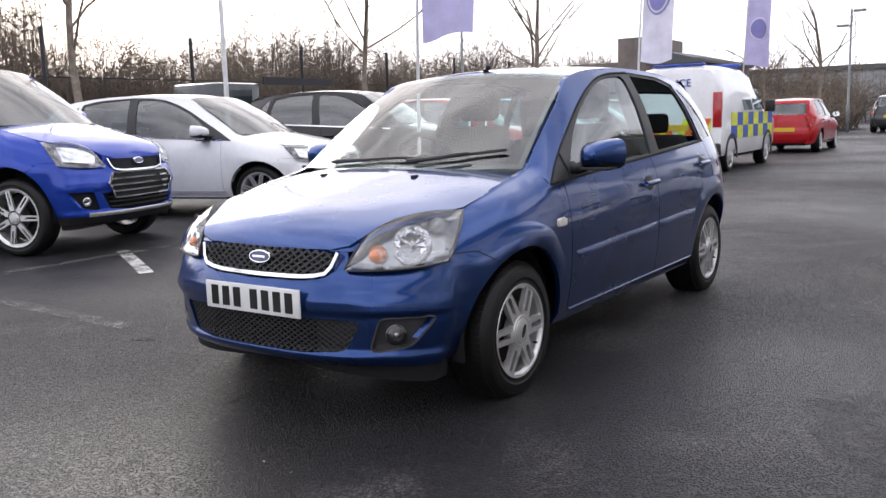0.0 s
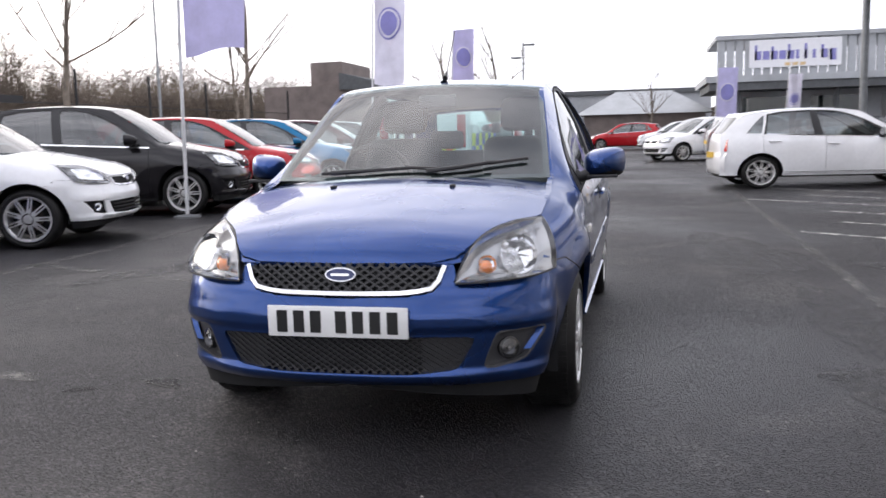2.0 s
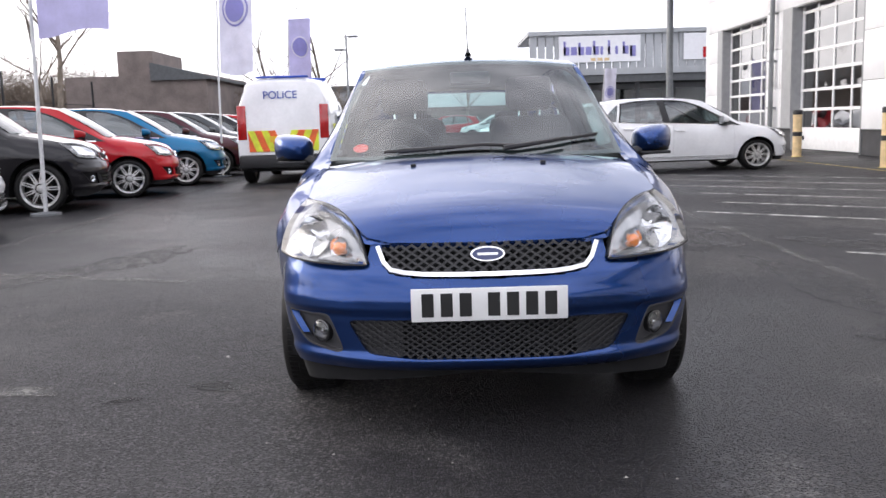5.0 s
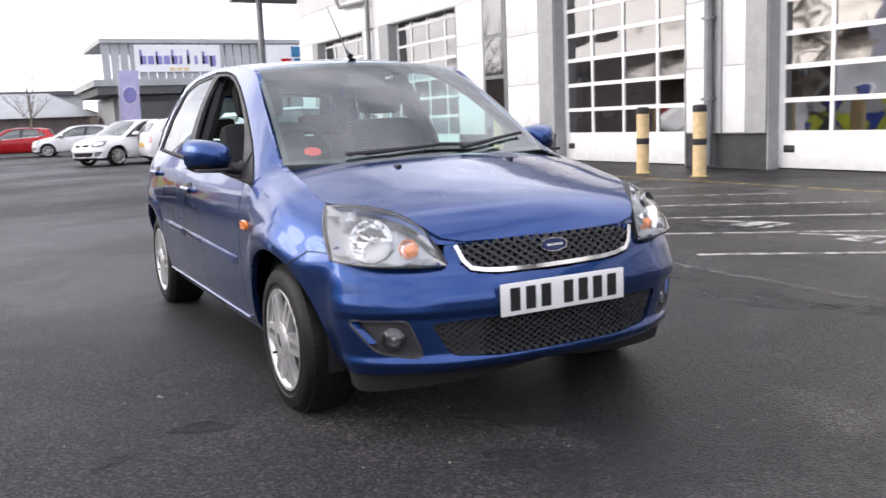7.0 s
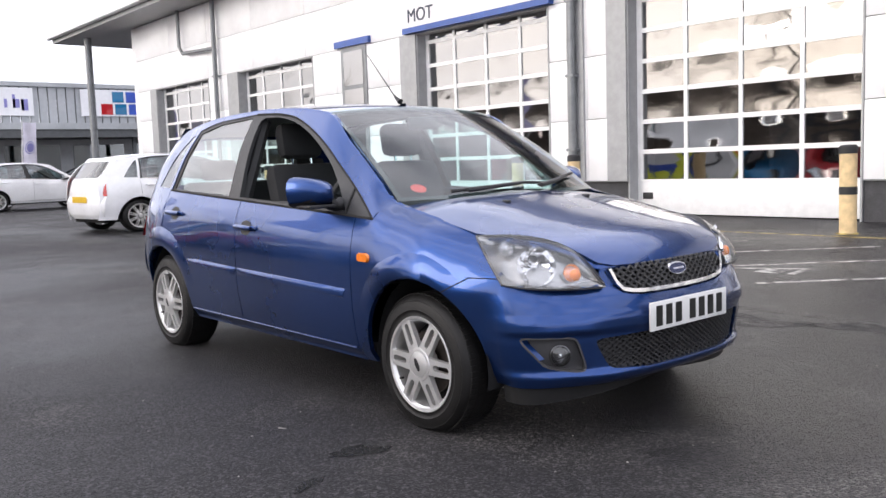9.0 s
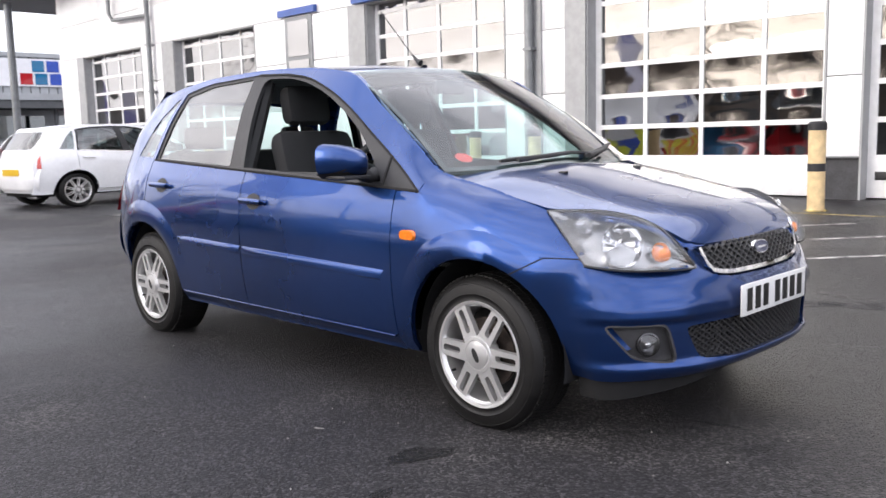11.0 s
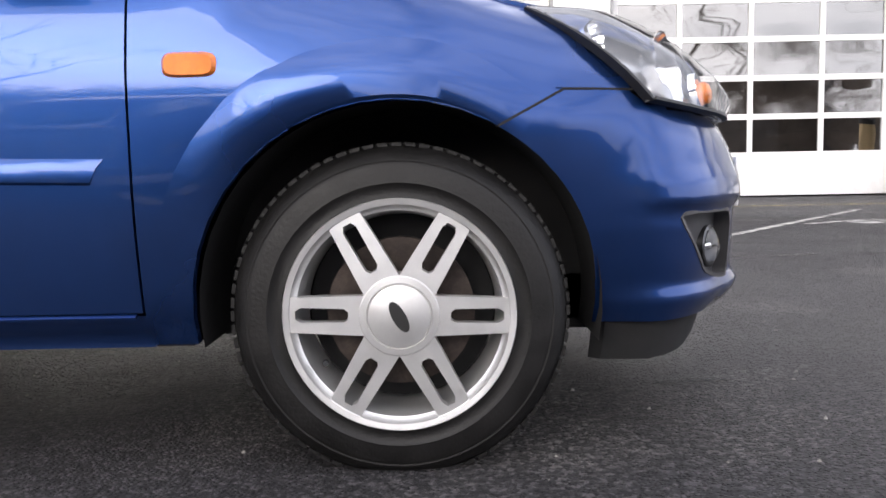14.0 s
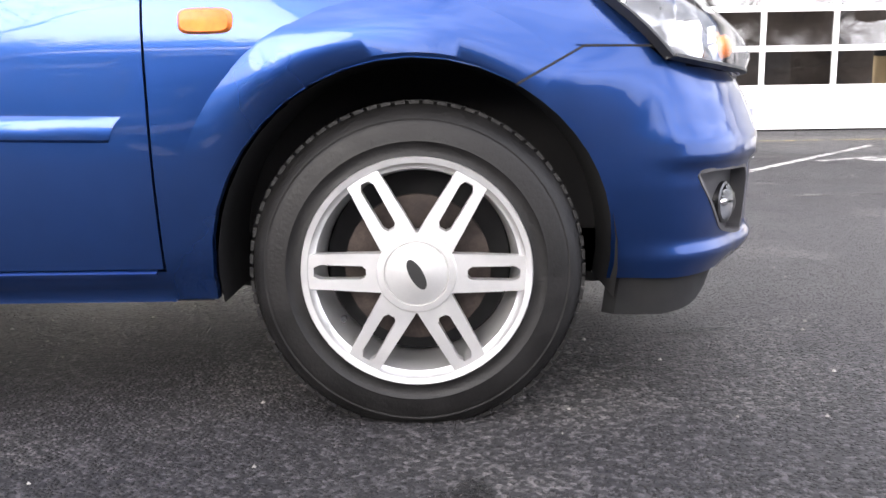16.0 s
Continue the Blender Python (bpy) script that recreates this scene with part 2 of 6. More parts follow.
M = {
    "asphalt": asphalt(),
    "blue": paint("deep_blue_metallic", (0.016, 0.053, 0.198), 0.85, 0.29),
    "bright_blue": paint("bright_blue_metallic", (0.012, 0.05, 0.36), 0.4),
    "white": paint("white_paint", (0.86, 0.86, 0.87), 0.0),
    "black": paint("black_paint", (0.012, 0.011, 0.013), 0.1),
    "red": paint("red_paint", (0.42, 0.012, 0.018), 0.1),
    "teal": paint("teal_blue_metallic", (0.008, 0.14, 0.30), 0.4),
    "maroon": paint("dark_maroon_paint", (0.06, 0.012, 0.02), 0.3),
    "grey_car": paint("dark_grey_metallic", (0.06, 0.065, 0.07), 0.5),
    "trim": mat("black_plastic_trim", (0.018, 0.018, 0.020), 0.5, bump=0.15, bump_scale=300),
    "rubber": mat("tyre_rubber", (0.007, 0.0065, 0.0065), 0.55, var=0.3, scale=20, bump=0.15, bump_scale=120, spec=0.35),
    "liner": mat("wheel_arch_liner", (0.010, 0.010, 0.011), 0.9),
    "alloy": mat("silver_alloy", (0.74, 0.735, 0.73), 0.34, 0.75, var=0.03, scale=30, rough_var=0.08),
    "brake": mat("rusty_brake_disc", (0.055, 0.042, 0.036), 0.55, 0.5, var=0.4, scale=25),
    "chrome": mat("chrome", (0.86, 0.86, 0.87), 0.08, 1.0, var=0.03),
    "mirror": mat("mirror_glass", (0.9, 0.9, 0.9), 0.02, 1.0, var=0.0),
    "housing": mat("grey_lamp_housing", (0.40, 0.40, 0.405), 0.25, 0.75, var=0.1),
    "amber": mat("amber_lens", (0.85, 0.22, 0.02), 0.2, var=0.15, scale=60, coat=1.0),
    "clear_rep": mat("pale_lens", (0.75, 0.72, 0.66), 0.2, var=0.1, scale=60, coat=1.0),
    "tail": mat("red_tail_lens", (0.45, 0.015, 0.015), 0.15, var=0.15, coat=1.0),
    "lens": glass("lamp_lens", (0.94, 0.95, 0.96), 0.06),
    "glass": glass("car_glass", (0.72, 0.93, 0.90), 0.16),
    "screen": glass("windscreen_glass", (0.74, 0.92, 0.91), 0.10),
    "fog_bowl": mat("smoked_lamp_bowl", (0.10, 0.10, 0.105), 0.2, 0.9, var=0.1),
    "grille_bar": mat("grille_plastic", (0.040, 0.040, 0.042), 0.35, var=0.1),
    "surround": mat("dark_grey_surround", (0.06, 0.06, 0.065), 0.4),
    "far_glass": glass("tinted_car_glass", (0.34, 0.42, 0.43), 0.13),
    "plate": mat("white_plate", (0.80, 0.80, 0.79), 0.35, var=0.04),
    "plate_yellow": mat("yellow_plate", (0.75, 0.48, 0.03), 0.35, var=0.04),
    "plate_ink": mat("plate_ink", (0.015, 0.015, 0.015), 0.4),
    "emblem": mat("blue_emblem", (0.015, 0.025, 0.10), 0.2, 0.3, coat=1.0),
    "seat": mat("charcoal_seat_fabric", (0.022, 0.022, 0.024), 0.9, var=0.25, scale=25, bump=0.3, bump_scale=400),
    "dash": mat("dark_dashboard", (0.026, 0.026, 0.028), 0.65, bump=0.2, bump_scale=300),
    "lining": mat("pale_roof_lining", (0.42, 0.42, 0.40), 0.9),
    "red_sticker": mat("red_sticker", (0.75, 0.05, 0.04), 0.5),
    "paper": mat("white_paper", (0.75, 0.75, 0.73), 0.7),
    "cladding": mat("silver_cladding", (0.85, 0.85, 0.86), 0.40, 0.05, var=0.05, scale=0.8),
    "cladding_seam": mat("cladding_seam", (0.25, 0.25, 0.26), 0.6),
    "reveal": mat("grey_reveal", (0.36, 0.365, 0.37), 0.5, 0.1, var=0.08),
    "brick_dark": mat("dark_plinth", (0.060, 0.060, 0.064), 0.8, var=0.25, scale=4, bump=0.4, bump_scale=40),
    "door_white": mat("white_door_frame", (0.84, 0.84, 0.84), 0.4, var=0.05),
    "pane": glass("workshop_glass", (0.36, 0.36, 0.37), 0.31, 0.025),
    "steel": mat("grey_steel", (0.22, 0.23, 0.24), 0.45, 0.5, var=0.12),
    "sign_blue": mat("blue_fascia", (0.03, 0.09, 0.36), 0.4),
    "sign_ink": mat("dark_sign_letter", (0.04, 0.05, 0.08), 0.5),
    "sign_white": mat("white_sign", (0.80, 0.80, 0.82), 0.5, var=0.03),
    "bollard": mat("cream_bollard", (0.74, 0.55, 0.30), 0.55, var=0.14, scale=9, bump=0.1, bump_scale=40),
    "line_white": worn_paint("worn_white_line", (0.62, 0.61, 0.58), 0.37, 0.61),
    "line_yellow": worn_paint("worn_yellow_line", (0.58, 0.46, 0.16), 0.36, 0.60),
    "joint": worn_paint("pale_joint", (0.15, 0.145, 0.135), 0.42, 0.70),
    "dry_patch": worn_paint("pale_dry_asphalt", (0.062, 0.060, 0.060), 0.40, 0.70),
    "scuff": worn_paint("dark_oily_scuff", (0.006, 0.006, 0.006), 0.36, 0.58),
    "joint_grit": mat("pale_grit", (0.30, 0.29, 0.27), 0.8, var=0.4, scale=2),
    "flag": mat("lilac_flag_cloth", (0.52, 0.49, 0.74), 0.85, var=0.08, scale=3),
    "flag_blue": mat("blue_flag_print", (0.26, 0.25, 0.55), 0.85, var=0.08, scale=3),
    "flag_white": mat("white_flag_cloth", (0.72, 0.70, 0.80), 0.85, var=0.08, scale=3),
    "pole": mat("white_pole", (0.62, 0.62, 0.63), 0.4),
    "bark": mat("tree_bark", (0.24, 0.20, 0.16), 0.9, var=0.35, scale=5, bump=0.6, bump_scale=25),
    "twig": mat("bare_twigs", (0.17, 0.135, 0.105), 0.95, var=0.3, scale=0.3),
    "brown_wall": mat("brown_brick_wall", (0.20, 0.165, 0.15), 0.85, var=0.2, scale=1.2),
    "far_grey": mat("far_grey_sheet", (0.40, 0.415, 0.43), 0.6, var=0.12, scale=0.5),
    "roof_dark": mat("dark_roof", (0.10, 0.105, 0.11), 0.7, var=0.15),
    "hi_yellow": mat("fluorescent_yellow", (0.72, 0.78, 0.05), 0.5, emit=None),
    "hi_orange": mat("fluorescent_orange", (0.80, 0.14, 0.03), 0.5),
    "hi_blue": mat("police_blue", (0.02, 0.07, 0.42), 0.4),
    # inner walls: dimness of the room put into a darker grey
    "interior": mat("darkened_inner_wall", (0.16, 0.16, 0.17), 0.8, var=0.3, scale=0.6),
    "green": mat("dark_green_hedge", (0.05, 0.06, 0.03), 0.9, var=0.4, scale=2),
}


# ---- mesh tools ----
def bm_to_mesh(name, bm, smooth=True):
    me = bpy.data.meshes.new(name)
    bmesh.ops.recalc_face_normals(bm, faces=bm.faces)
    lay = bm.verts.layers.float_vector.get("surface")
    bm.verts.index_update()
    ns = [v[lay].copy() for v in bm.verts] if lay else None
    bm.to_mesh(me)
    bm.free()
    if smooth:
        for p in me.polygons:
            p.use_smooth = True
        me.set_sharp_from_angle(angle=radians(38))
    if smooth and ns:
        out = []
        for p in me.polygons:
            pn = p.normal.copy()
            for i in p.vertices:
                n = ns[i]
                d = n.dot(pn)
                out.append(n if d > 0.75 else -n if d < -0.75 else pn)
        me.normals_split_custom_set(out)
    return me


def part(name, bm, material, parent=None, label="", m=None, smooth=True):
    """Links a bmesh as one mesh object under a thing or a part."""
    me = bm_to_mesh(name, bm, smooth)
    for k in (material if isinstance(material, (list, tuple)) else (material,)):
        me.materials.append(k)
    ob = new(name, me)
    if parent is not None:
        ob.parent = parent
    if m is not None:
        ob.matrix_basis = m
    return tagged(ob, label)


def thing(name, m, label, category, group="", kind=""):
    ob = new(name)
    ob.empty_display_size = 0.1
    ob.matrix_basis = m
    return tagged(ob, label, category, group, kind)


def box(bm, x0, x1, y0, y1, z0, z1, bevel=0.0):
    vs = [bm.verts.new((x, y, z)) for x in (x0, x1) for y in (y0, y1) for z in (z0, z1)]
    fs = [bm.faces.new([vs[i] for i in f]) for f in ((0, 1, 3, 2), (4, 6, 7, 5), (0, 4, 5, 1), (2, 3, 7, 6), (0, 2, 6, 4), (1, 5, 7, 3))]
    if bevel:
        es = list({e for f in fs for e in f.edges})
        bmesh.ops.bevel(bm, geom=es, offset=bevel, segments=2, affect="EDGES", profile=0.5)
    return bm


def boxes(*specs, bevel=0.0):
    bm = bmesh.new()
    for s in specs:
        box(bm, *s, bevel=bevel)
    return bm


def tube(bm, pts, radii, sides=8, cap=True):
    """A round bar through pts, with a radius at each."""
    rings = []
    for i, p in enumerate(pts):
        p = Vector(p)
        d = (Vector(pts[min(i + 1, len(pts) - 1)]) - Vector(pts[max(i - 1, 0)])).normalized()
        a = d.orthogonal().normalized() if abs(d.z) < 0.95 else Vector((1, 0, 0)).cross(d).normalized()
        b = d.cross(a)
        r = radii[i] if isinstance(radii, (list, tuple)) else radii
        rings.append([bm.verts.new(p + (a * math.cos(2 * math.pi * k / sides) + b * math.sin(2 * math.pi * k / sides)) * r) for k in range(sides)])
    for r0, r1 in zip(rings, rings[1:]):
        for k in range(sides):
            bm.faces.new((r0[k], r0[(k + 1) % sides], r1[(k + 1) % sides], r1[k]))
    if cap and sides > 2:
        bm.faces.new(rings[0][::-1])
        bm.faces.new(rings[-1])
    return bm


def lathe(bm, prof, n=32, axis="y", centre=(0, 0, 0), closed=False):
    """Turns a profile of (along, radius) about an axis."""
    rings = []
    for a, r in prof:
        ring = []
        for k in range(n):
            c, s = r * math.cos(2 * math.pi * k / n), r * math.sin(2 * math.pi * k / n)
            p = {"y": (c, a, s), "z": (c, s, a), "x": (a, c, s)}[axis]
            ring.append(bm.verts.new(Vector(p) + Vector(centre)))
        rings.append(ring)
    pairs = list(zip(rings, rings[1:])) + ([(rings[-1], rings[0])] if closed else [])
    for r0, r1 in pairs:
        for k in range(n):
            bm.faces.new((r0[k], r0[(k + 1) % n], r1[(k + 1) % n], r1[k]))
    bmesh.ops.remove_doubles(bm, verts=bm.verts, dist=1e-5)
    return bm


def curve_at(xs, ys, x):
    """Smooth monotone interpolation through (xs, ys), xs rising."""
    n = len(xs)
    if x <= xs[0]:
        return ys[0]
    if x >= xs[-1]:
        return ys[-1]
    i = max(k for k in range(n - 1) if xs[k] <= x)
    h = [xs[k + 1] - xs[k] for k in range(n - 1)]
    d = [(ys[k + 1] - ys[k]) / h[k] for k in range(n - 1)]

    def slope(k):
        if k == 0:
            return d[0]
        if k == n - 1:
            return d[-1]
        return 0 if d[k - 1] * d[k] <= 0 else 2 * d[k - 1] * d[k] / (d[k - 1] + d[k])
    t = (x - xs[i]) / h[i]
    a, b = slope(i) * h[i], slope(i + 1) * h[i]
    return ys[i] * (2 * t**3 - 3 * t**2 + 1) + a * (t**3 - 2 * t**2 + t) + ys[i + 1] * (-2 * t**3 + 3 * t**2) + b * (t**3 - t**2)


def inside(poly, u, v):
    c = False
    for (x0, y0), (x1, y1) in zip(poly, poly[1:] + poly[:1]):
        if (y0 > v) != (y1 > v) and u < (x1 - x0) * (v - y0) / (y1 - y0) + x0:
            c = not c
    return c


def sheet(us, vs, cuts, keep):
    """A flat grid in (u, v), cut along the edges of outlines or lines, keeping the faces whose middle passes keep(u, v)."""
    bm = bmesh.new()
    g = [[bm.verts.new((u, v, 0)) for v in vs] for u in us]
    for i in range(len(us) - 1):
        for j in range(len(vs) - 1):
            bm.faces.new((g[i][j], g[i + 1][j], g[i + 1][j + 1], g[i][j + 1]))
    for c in cuts:
        closed = c[0] != "line"
        pts = list(c) if closed else list(c[1:])
        lo_u, hi_u = min(p[0] for p in pts) - 0.05, max(p[0] for p in pts) + 0.05
        lo_v, hi_v = min(p[1] for p in pts) - 0.05, max(p[1] for p in pts) + 0.05
        for a, b in zip(pts, pts[1:] + pts[:1] if closed else pts[1:]):
            n = Vector((b[1] - a[1], a[0] - b[0], 0))
            if n.length < 1e-6:
                continue
            fs = [f for f in bm.faces if max(v.co.x for v in f.verts) > lo_u and min(v.co.x for v in f.verts) < hi_u and max(v.co.y for v in f.verts) > lo_v and min(v.co.y for v in f.verts) < hi_v]
            geom = fs + list({e for f in fs for e in f.edges}) + list({v for f in fs for v in f.verts})
            bmesh.ops.bisect_plane(bm, geom=geom, dist=1e-5, plane_co=(a[0], a[1], 0), plane_no=n.normalized())
    dead = [f for f in bm.faces if not keep(*f.calc_center_median()[:2])]
    bmesh.ops.delete(bm, geom=dead, context="FACES")
    return bm


def lin(a, b, n):
    return [a + (b - a) * i / n for i in range(n + 1)]


def mapped(bm, f, h=0.004):
    """Lays a flat sheet on the surface f(u, v) and keeps the surface's own normals."""
    lay = bm.verts.layers.float_vector.new("surface")
    for v in bm.verts:
        u, w = v.co.x, v.co.y
        du = Vector(f(u + h, w)) - Vector(f(u - h, w))
        dw = Vector(f(u, w + h)) - Vector(f(u, w - h))
        v.co = Vector(f(u, w))
        v[lay] = du.cross(dw).normalized()
    return bm


def thicken(bm, d):
    """Gives a sheet depth: its rim is pulled inwards by the vector d."""
    es = [e for e in bm.edges if len(e.link_faces) == 1]
    r = bmesh.ops.extrude_edge_only(bm, edges=es)
    for v in [g for g in r["geom"] if isinstance(g, bmesh.types.BMVert)]:
        v.co += Vector(d(v.co)) if callable(d) else Vector(d)
    return bm


def mirrored(bm):
    """A copy of the sheet on the other side, in the same mesh."""
    g = bmesh.ops.duplicate(bm, geom=bm.faces[:] + bm.edges[:] + bm.verts[:])["geom"]
    for v in g:
        if isinstance(v, bmesh.types.BMVert):
            v.co.y = -v.co.y
    return bm


def flip(bm):
    for v in bm.verts:
        v.co.y = -v.co.y
    return bm


# ---- hatchback cars ----
# stations along the car (front axle at 0, nose forward): eight (half width, height) levels from sill to roof rail
STATIONS = [
    (0.40, [(0.64, 0.24), (0.68, 0.30), (0.725, 0.45), (0.73, 0.60), (0.72, 0.655), (0.695, 0.70), (0.66, 0.74), (0.60, 0.775)]),
    (0.25, [(0.70, 0.24), (0.735, 0.30), (0.775, 0.48), (0.785, 0.60), (0.765, 0.675), (0.74, 0.73), (0.705, 0.775), (0.655, 0.808)]),
    (0.00, [(0.735, 0.24), (0.785, 0.30), (0.825, 0.52), (0.832, 0.645), (0.812, 0.73), (0.78, 0.80), (0.735, 0.845), (0.668, 0.872)]),
    (-0.20, [(0.74, 0.24), (0.785, 0.30), (0.82, 0.54), (0.825, 0.66), (0.805, 0.76), (0.78, 0.83), (0.735, 0.88), (0.66, 0.912)]),
    (-0.30, [(0.745, 0.24), (0.785, 0.30), (0.815, 0.54), (0.818, 0.66), (0.803, 0.77), (0.778, 0.865), (0.735, 0.905), (0.655, 0.940)]),
    (-0.43, [(0.745, 0.24), (0.785, 0.30), (0.815, 0.54), (0.816, 0.66), (0.803, 0.77), (0.772, 0.875), (0.715, 0.96), (0.632, 1.030)]),
    (-0.70, [(0.745, 0.24), (0.785, 0.30), (0.815, 0.54), (0.816, 0.66), (0.803, 0.78), (0.768, 0.888), (0.70, 1.03), (0.588, 1.205)]),
    (-0.964, [(0.745, 0.24), (0.785, 0.30), (0.815, 0.54), (0.816, 0.66), (0.803, 0.79), (0.764, 0.900), (0.675, 1.12), (0.545, 1.365)]),
    (-1.30, [(0.745, 0.24), (0.785, 0.30), (0.815, 0.54), (0.816, 0.66), (0.803, 0.80), (0.762, 0.922), (0.665, 1.18), (0.535, 1.408)]),
    (-1.65, [(0.745, 0.24), (0.785, 0.30), (0.815, 0.54), (0.816, 0.66), (0.803, 0.82), (0.760, 0.942), (0.66, 1.20), (0.532, 1.420)]),
    (-2.10, [(0.745, 0.24), (0.785, 0.30), (0.815, 0.55), (0.818, 0.66), (0.800, 0.84), (0.752, 0.967), (0.655, 1.20), (0.530, 1.410)]),
    (-2.45, [(0.735, 0.24), (0.78, 0.30), (0.818, 0.55), (0.822, 0.65), (0.795, 0.85), (0.738, 0.987), (0.65, 1.19), (0.525, 1.378)]),
    (-2.70, [(0.71, 0.25), (0.755, 0.31), (0.795, 0.55), (0.795, 0.66), (0.765, 0.86), (0.705, 0.995), (0.635, 1.16), (0.522, 1.330)]),
    (-2.86, [(0.67, 0.26), (0.715, 0.32), (0.755, 0.55), (0.755, 0.66), (0.725, 0.86), (0.67, 1.00), (0.62, 1.12), (0.55, 1.225)]),
    (-3.00, [(0.62, 0.27), (0.66, 0.33), (0.70, 0.55), (0.70, 0.66), (0.67, 0.82), (0.61, 0.98), (0.585, 1.02), (0.565, 1.06)]),
    (-3.08, [(0.52, 0.28), (0.57, 0.34), (0.61, 0.55), (0.61, 0.66), (0.58, 0.80), (0.53, 0.92), (0.52, 0.95), (0.51, 0.97)]),
]
ST_X = [s[0] for s in STATIONS][::-1]
ST_Y = [[s[1][k][0] for s in STATIONS][::-1] for k in range(8)]
ST_Z = [[s[1][k][1] for s in STATIONS][::-1] for k in range(8)]
COLS = {}


def column(x):
    key = round(x, 4)
    if key not in COLS:
        COLS[key] = ([curve_at(ST_X, ST_Z[k], x) for k in range(8)], [curve_at(ST_X, ST_Y[k], x) for k in range(8)])
    return COLS[key]


def side(x, z):
    zs, ys = column(x)
    return curve_at(zs, ys, z)


def rail(x):
    return column(x)[0][7]


ARCH_R, AXLE_R = 0.345, -2.487


def arch(cx, n=20):
    return [(cx + ARCH_R * math.cos(a), 0.30 + ARCH_R * math.sin(a)) for a in lin(0, math.pi, n)]


ARCH_F, ARCH_B = arch(0.0), arch(AXLE_R)


def in_arch(x, z):
    for cx in (0.0, AXLE_R):
        if (x - cx) ** 2 + max(z - 0.30, 0) ** 2 < ARCH_R**2 - 1e-6:
            return True
    return False


WIN_F = [(-0.525, 0.897), (-1.535, 0.948), (-1.605, 1.372), (-1.40, 1.362), (-1.17, 1.318), (-0.95, 1.225), (-0.78, 1.12)]
SAIL = [(-0.315, 0.882), (-0.515, 0.894), (-0.765, 1.115), (-0.70, 1.085), (-0.52, 0.985)]
WIN_R = [(-1.66, 0.955), (-2.405, 0.990), (-2.335, 1.318), (-2.10, 1.362), (-1.715, 1.378)]
WIN_Q = [(-2.475, 0.995), (-2.70, 1.003), (-2.56, 1.19), (-2.435, 1.308), (-2.405, 1.312)]
FRAME_F = [(-0.30, 0.868), (-1.555, 0.936), (-1.66, 0.940), (-1.665, 1.398), (-1.40, 1.380), (-1.16, 1.336), (-0.93, 1.240), (-0.70, 1.100), (-0.50, 0.985)]
FRAME_R = [(-1.62, 0.940), (-2.44, 0.978), (-2.365, 1.338), (-2.10, 1.382), (-1.66, 1.398)]


def arc_smooth(poly, first):
    """The outline with the run from index first to the end, and back to the start, drawn as a smooth curve."""
    run = poly[first:]
    out = list(poly[: first])
    xs, zs = [p[0] for p in run], [p[1] for p in run]
    return out + [(x, curve_at(xs, zs, x)) for x in lin(xs[0], xs[-1], 22)]


WIN_F = arc_smooth([(-0.525, 0.897), (-1.535, 0.948), (-1.598, 1.330), (-1.592, 1.358), (-1.560, 1.372), (-1.42, 1.366), (-1.27, 1.342), (-1.10, 1.288), (-0.94, 1.212), (-0.78, 1.112), (-0.64, 1.000)], 4)
FRAME_F = arc_smooth([(-0.30, 0.868), (-1.555, 0.936), (-1.66, 0.940), (-1.665, 1.398), (-1.42, 1.386), (-1.26, 1.362), (-1.09, 1.308), (-0.91, 1.226), (-0.70, 1.100), (-0.50, 0.985), (-0.315, 0.878)], 4)
FRAME_R = FRAME_R[:3] + [(-2.23, 1.365)] + FRAME_R[3:]


def hood_mid(x):
    return curve_at([-0.40, -0.12, 0.0, 0.2, 0.35, 0.5, 0.55, 0.60, 0.635, 0.665], [0.972, 0.947, 0.926, 0.883, 0.848, 0.804, 0.780, 0.745, 0.705, 0.655], x)


def hood(x, y):
    return hood_mid(x + 0.05 * y * y) - 0.108 * y * y - 0.02 * max(0, abs(y) - 0.45)


HOOD = [(0.648, 0.0), (0.642, 0.2), (0.632, 0.33), (0.612, 0.405), (0.588, 0.432), (0.535, 0.470), (0.445, 0.535), (0.345, 0.606), (0.225, 0.662), (0.0, 0.668), (-0.20, 0.660), (-0.282, 0.648), (-0.215, 0.45), (-0.155, 0.2), (-0.14, 0.0)]
PLAN = [(0.725, 0.0), (0.721, 0.15), (0.711, 0.26), (0.681, 0.41), (0.657, 0.488), (0.626, 0.555), (0.589, 0.615), (0.540, 0.672), (0.482, 0.714), (0.40, 0.752), (0.32, 0.778), (0.20, 0.803), (0.10, 0.82)]
PLAN_S = [0.0]
for _a, _b in zip(PLAN, PLAN[1:]):
    PLAN_S.append(PLAN_S[-1] + math.dist(_a, _b))


def plan(s):
    f = lambda q: (curve_at(PLAN_S, [p[0] for p in PLAN], q), curve_at(PLAN_S, [p[1] for p in PLAN], q))
    (x, y), (xa, ya), (xb, yb) = f(s), f(max(s - 0.01, 0)), f(s + 0.01)
    n = Vector((yb - ya, xa - xb, 0)).normalized()
    return x, y, n


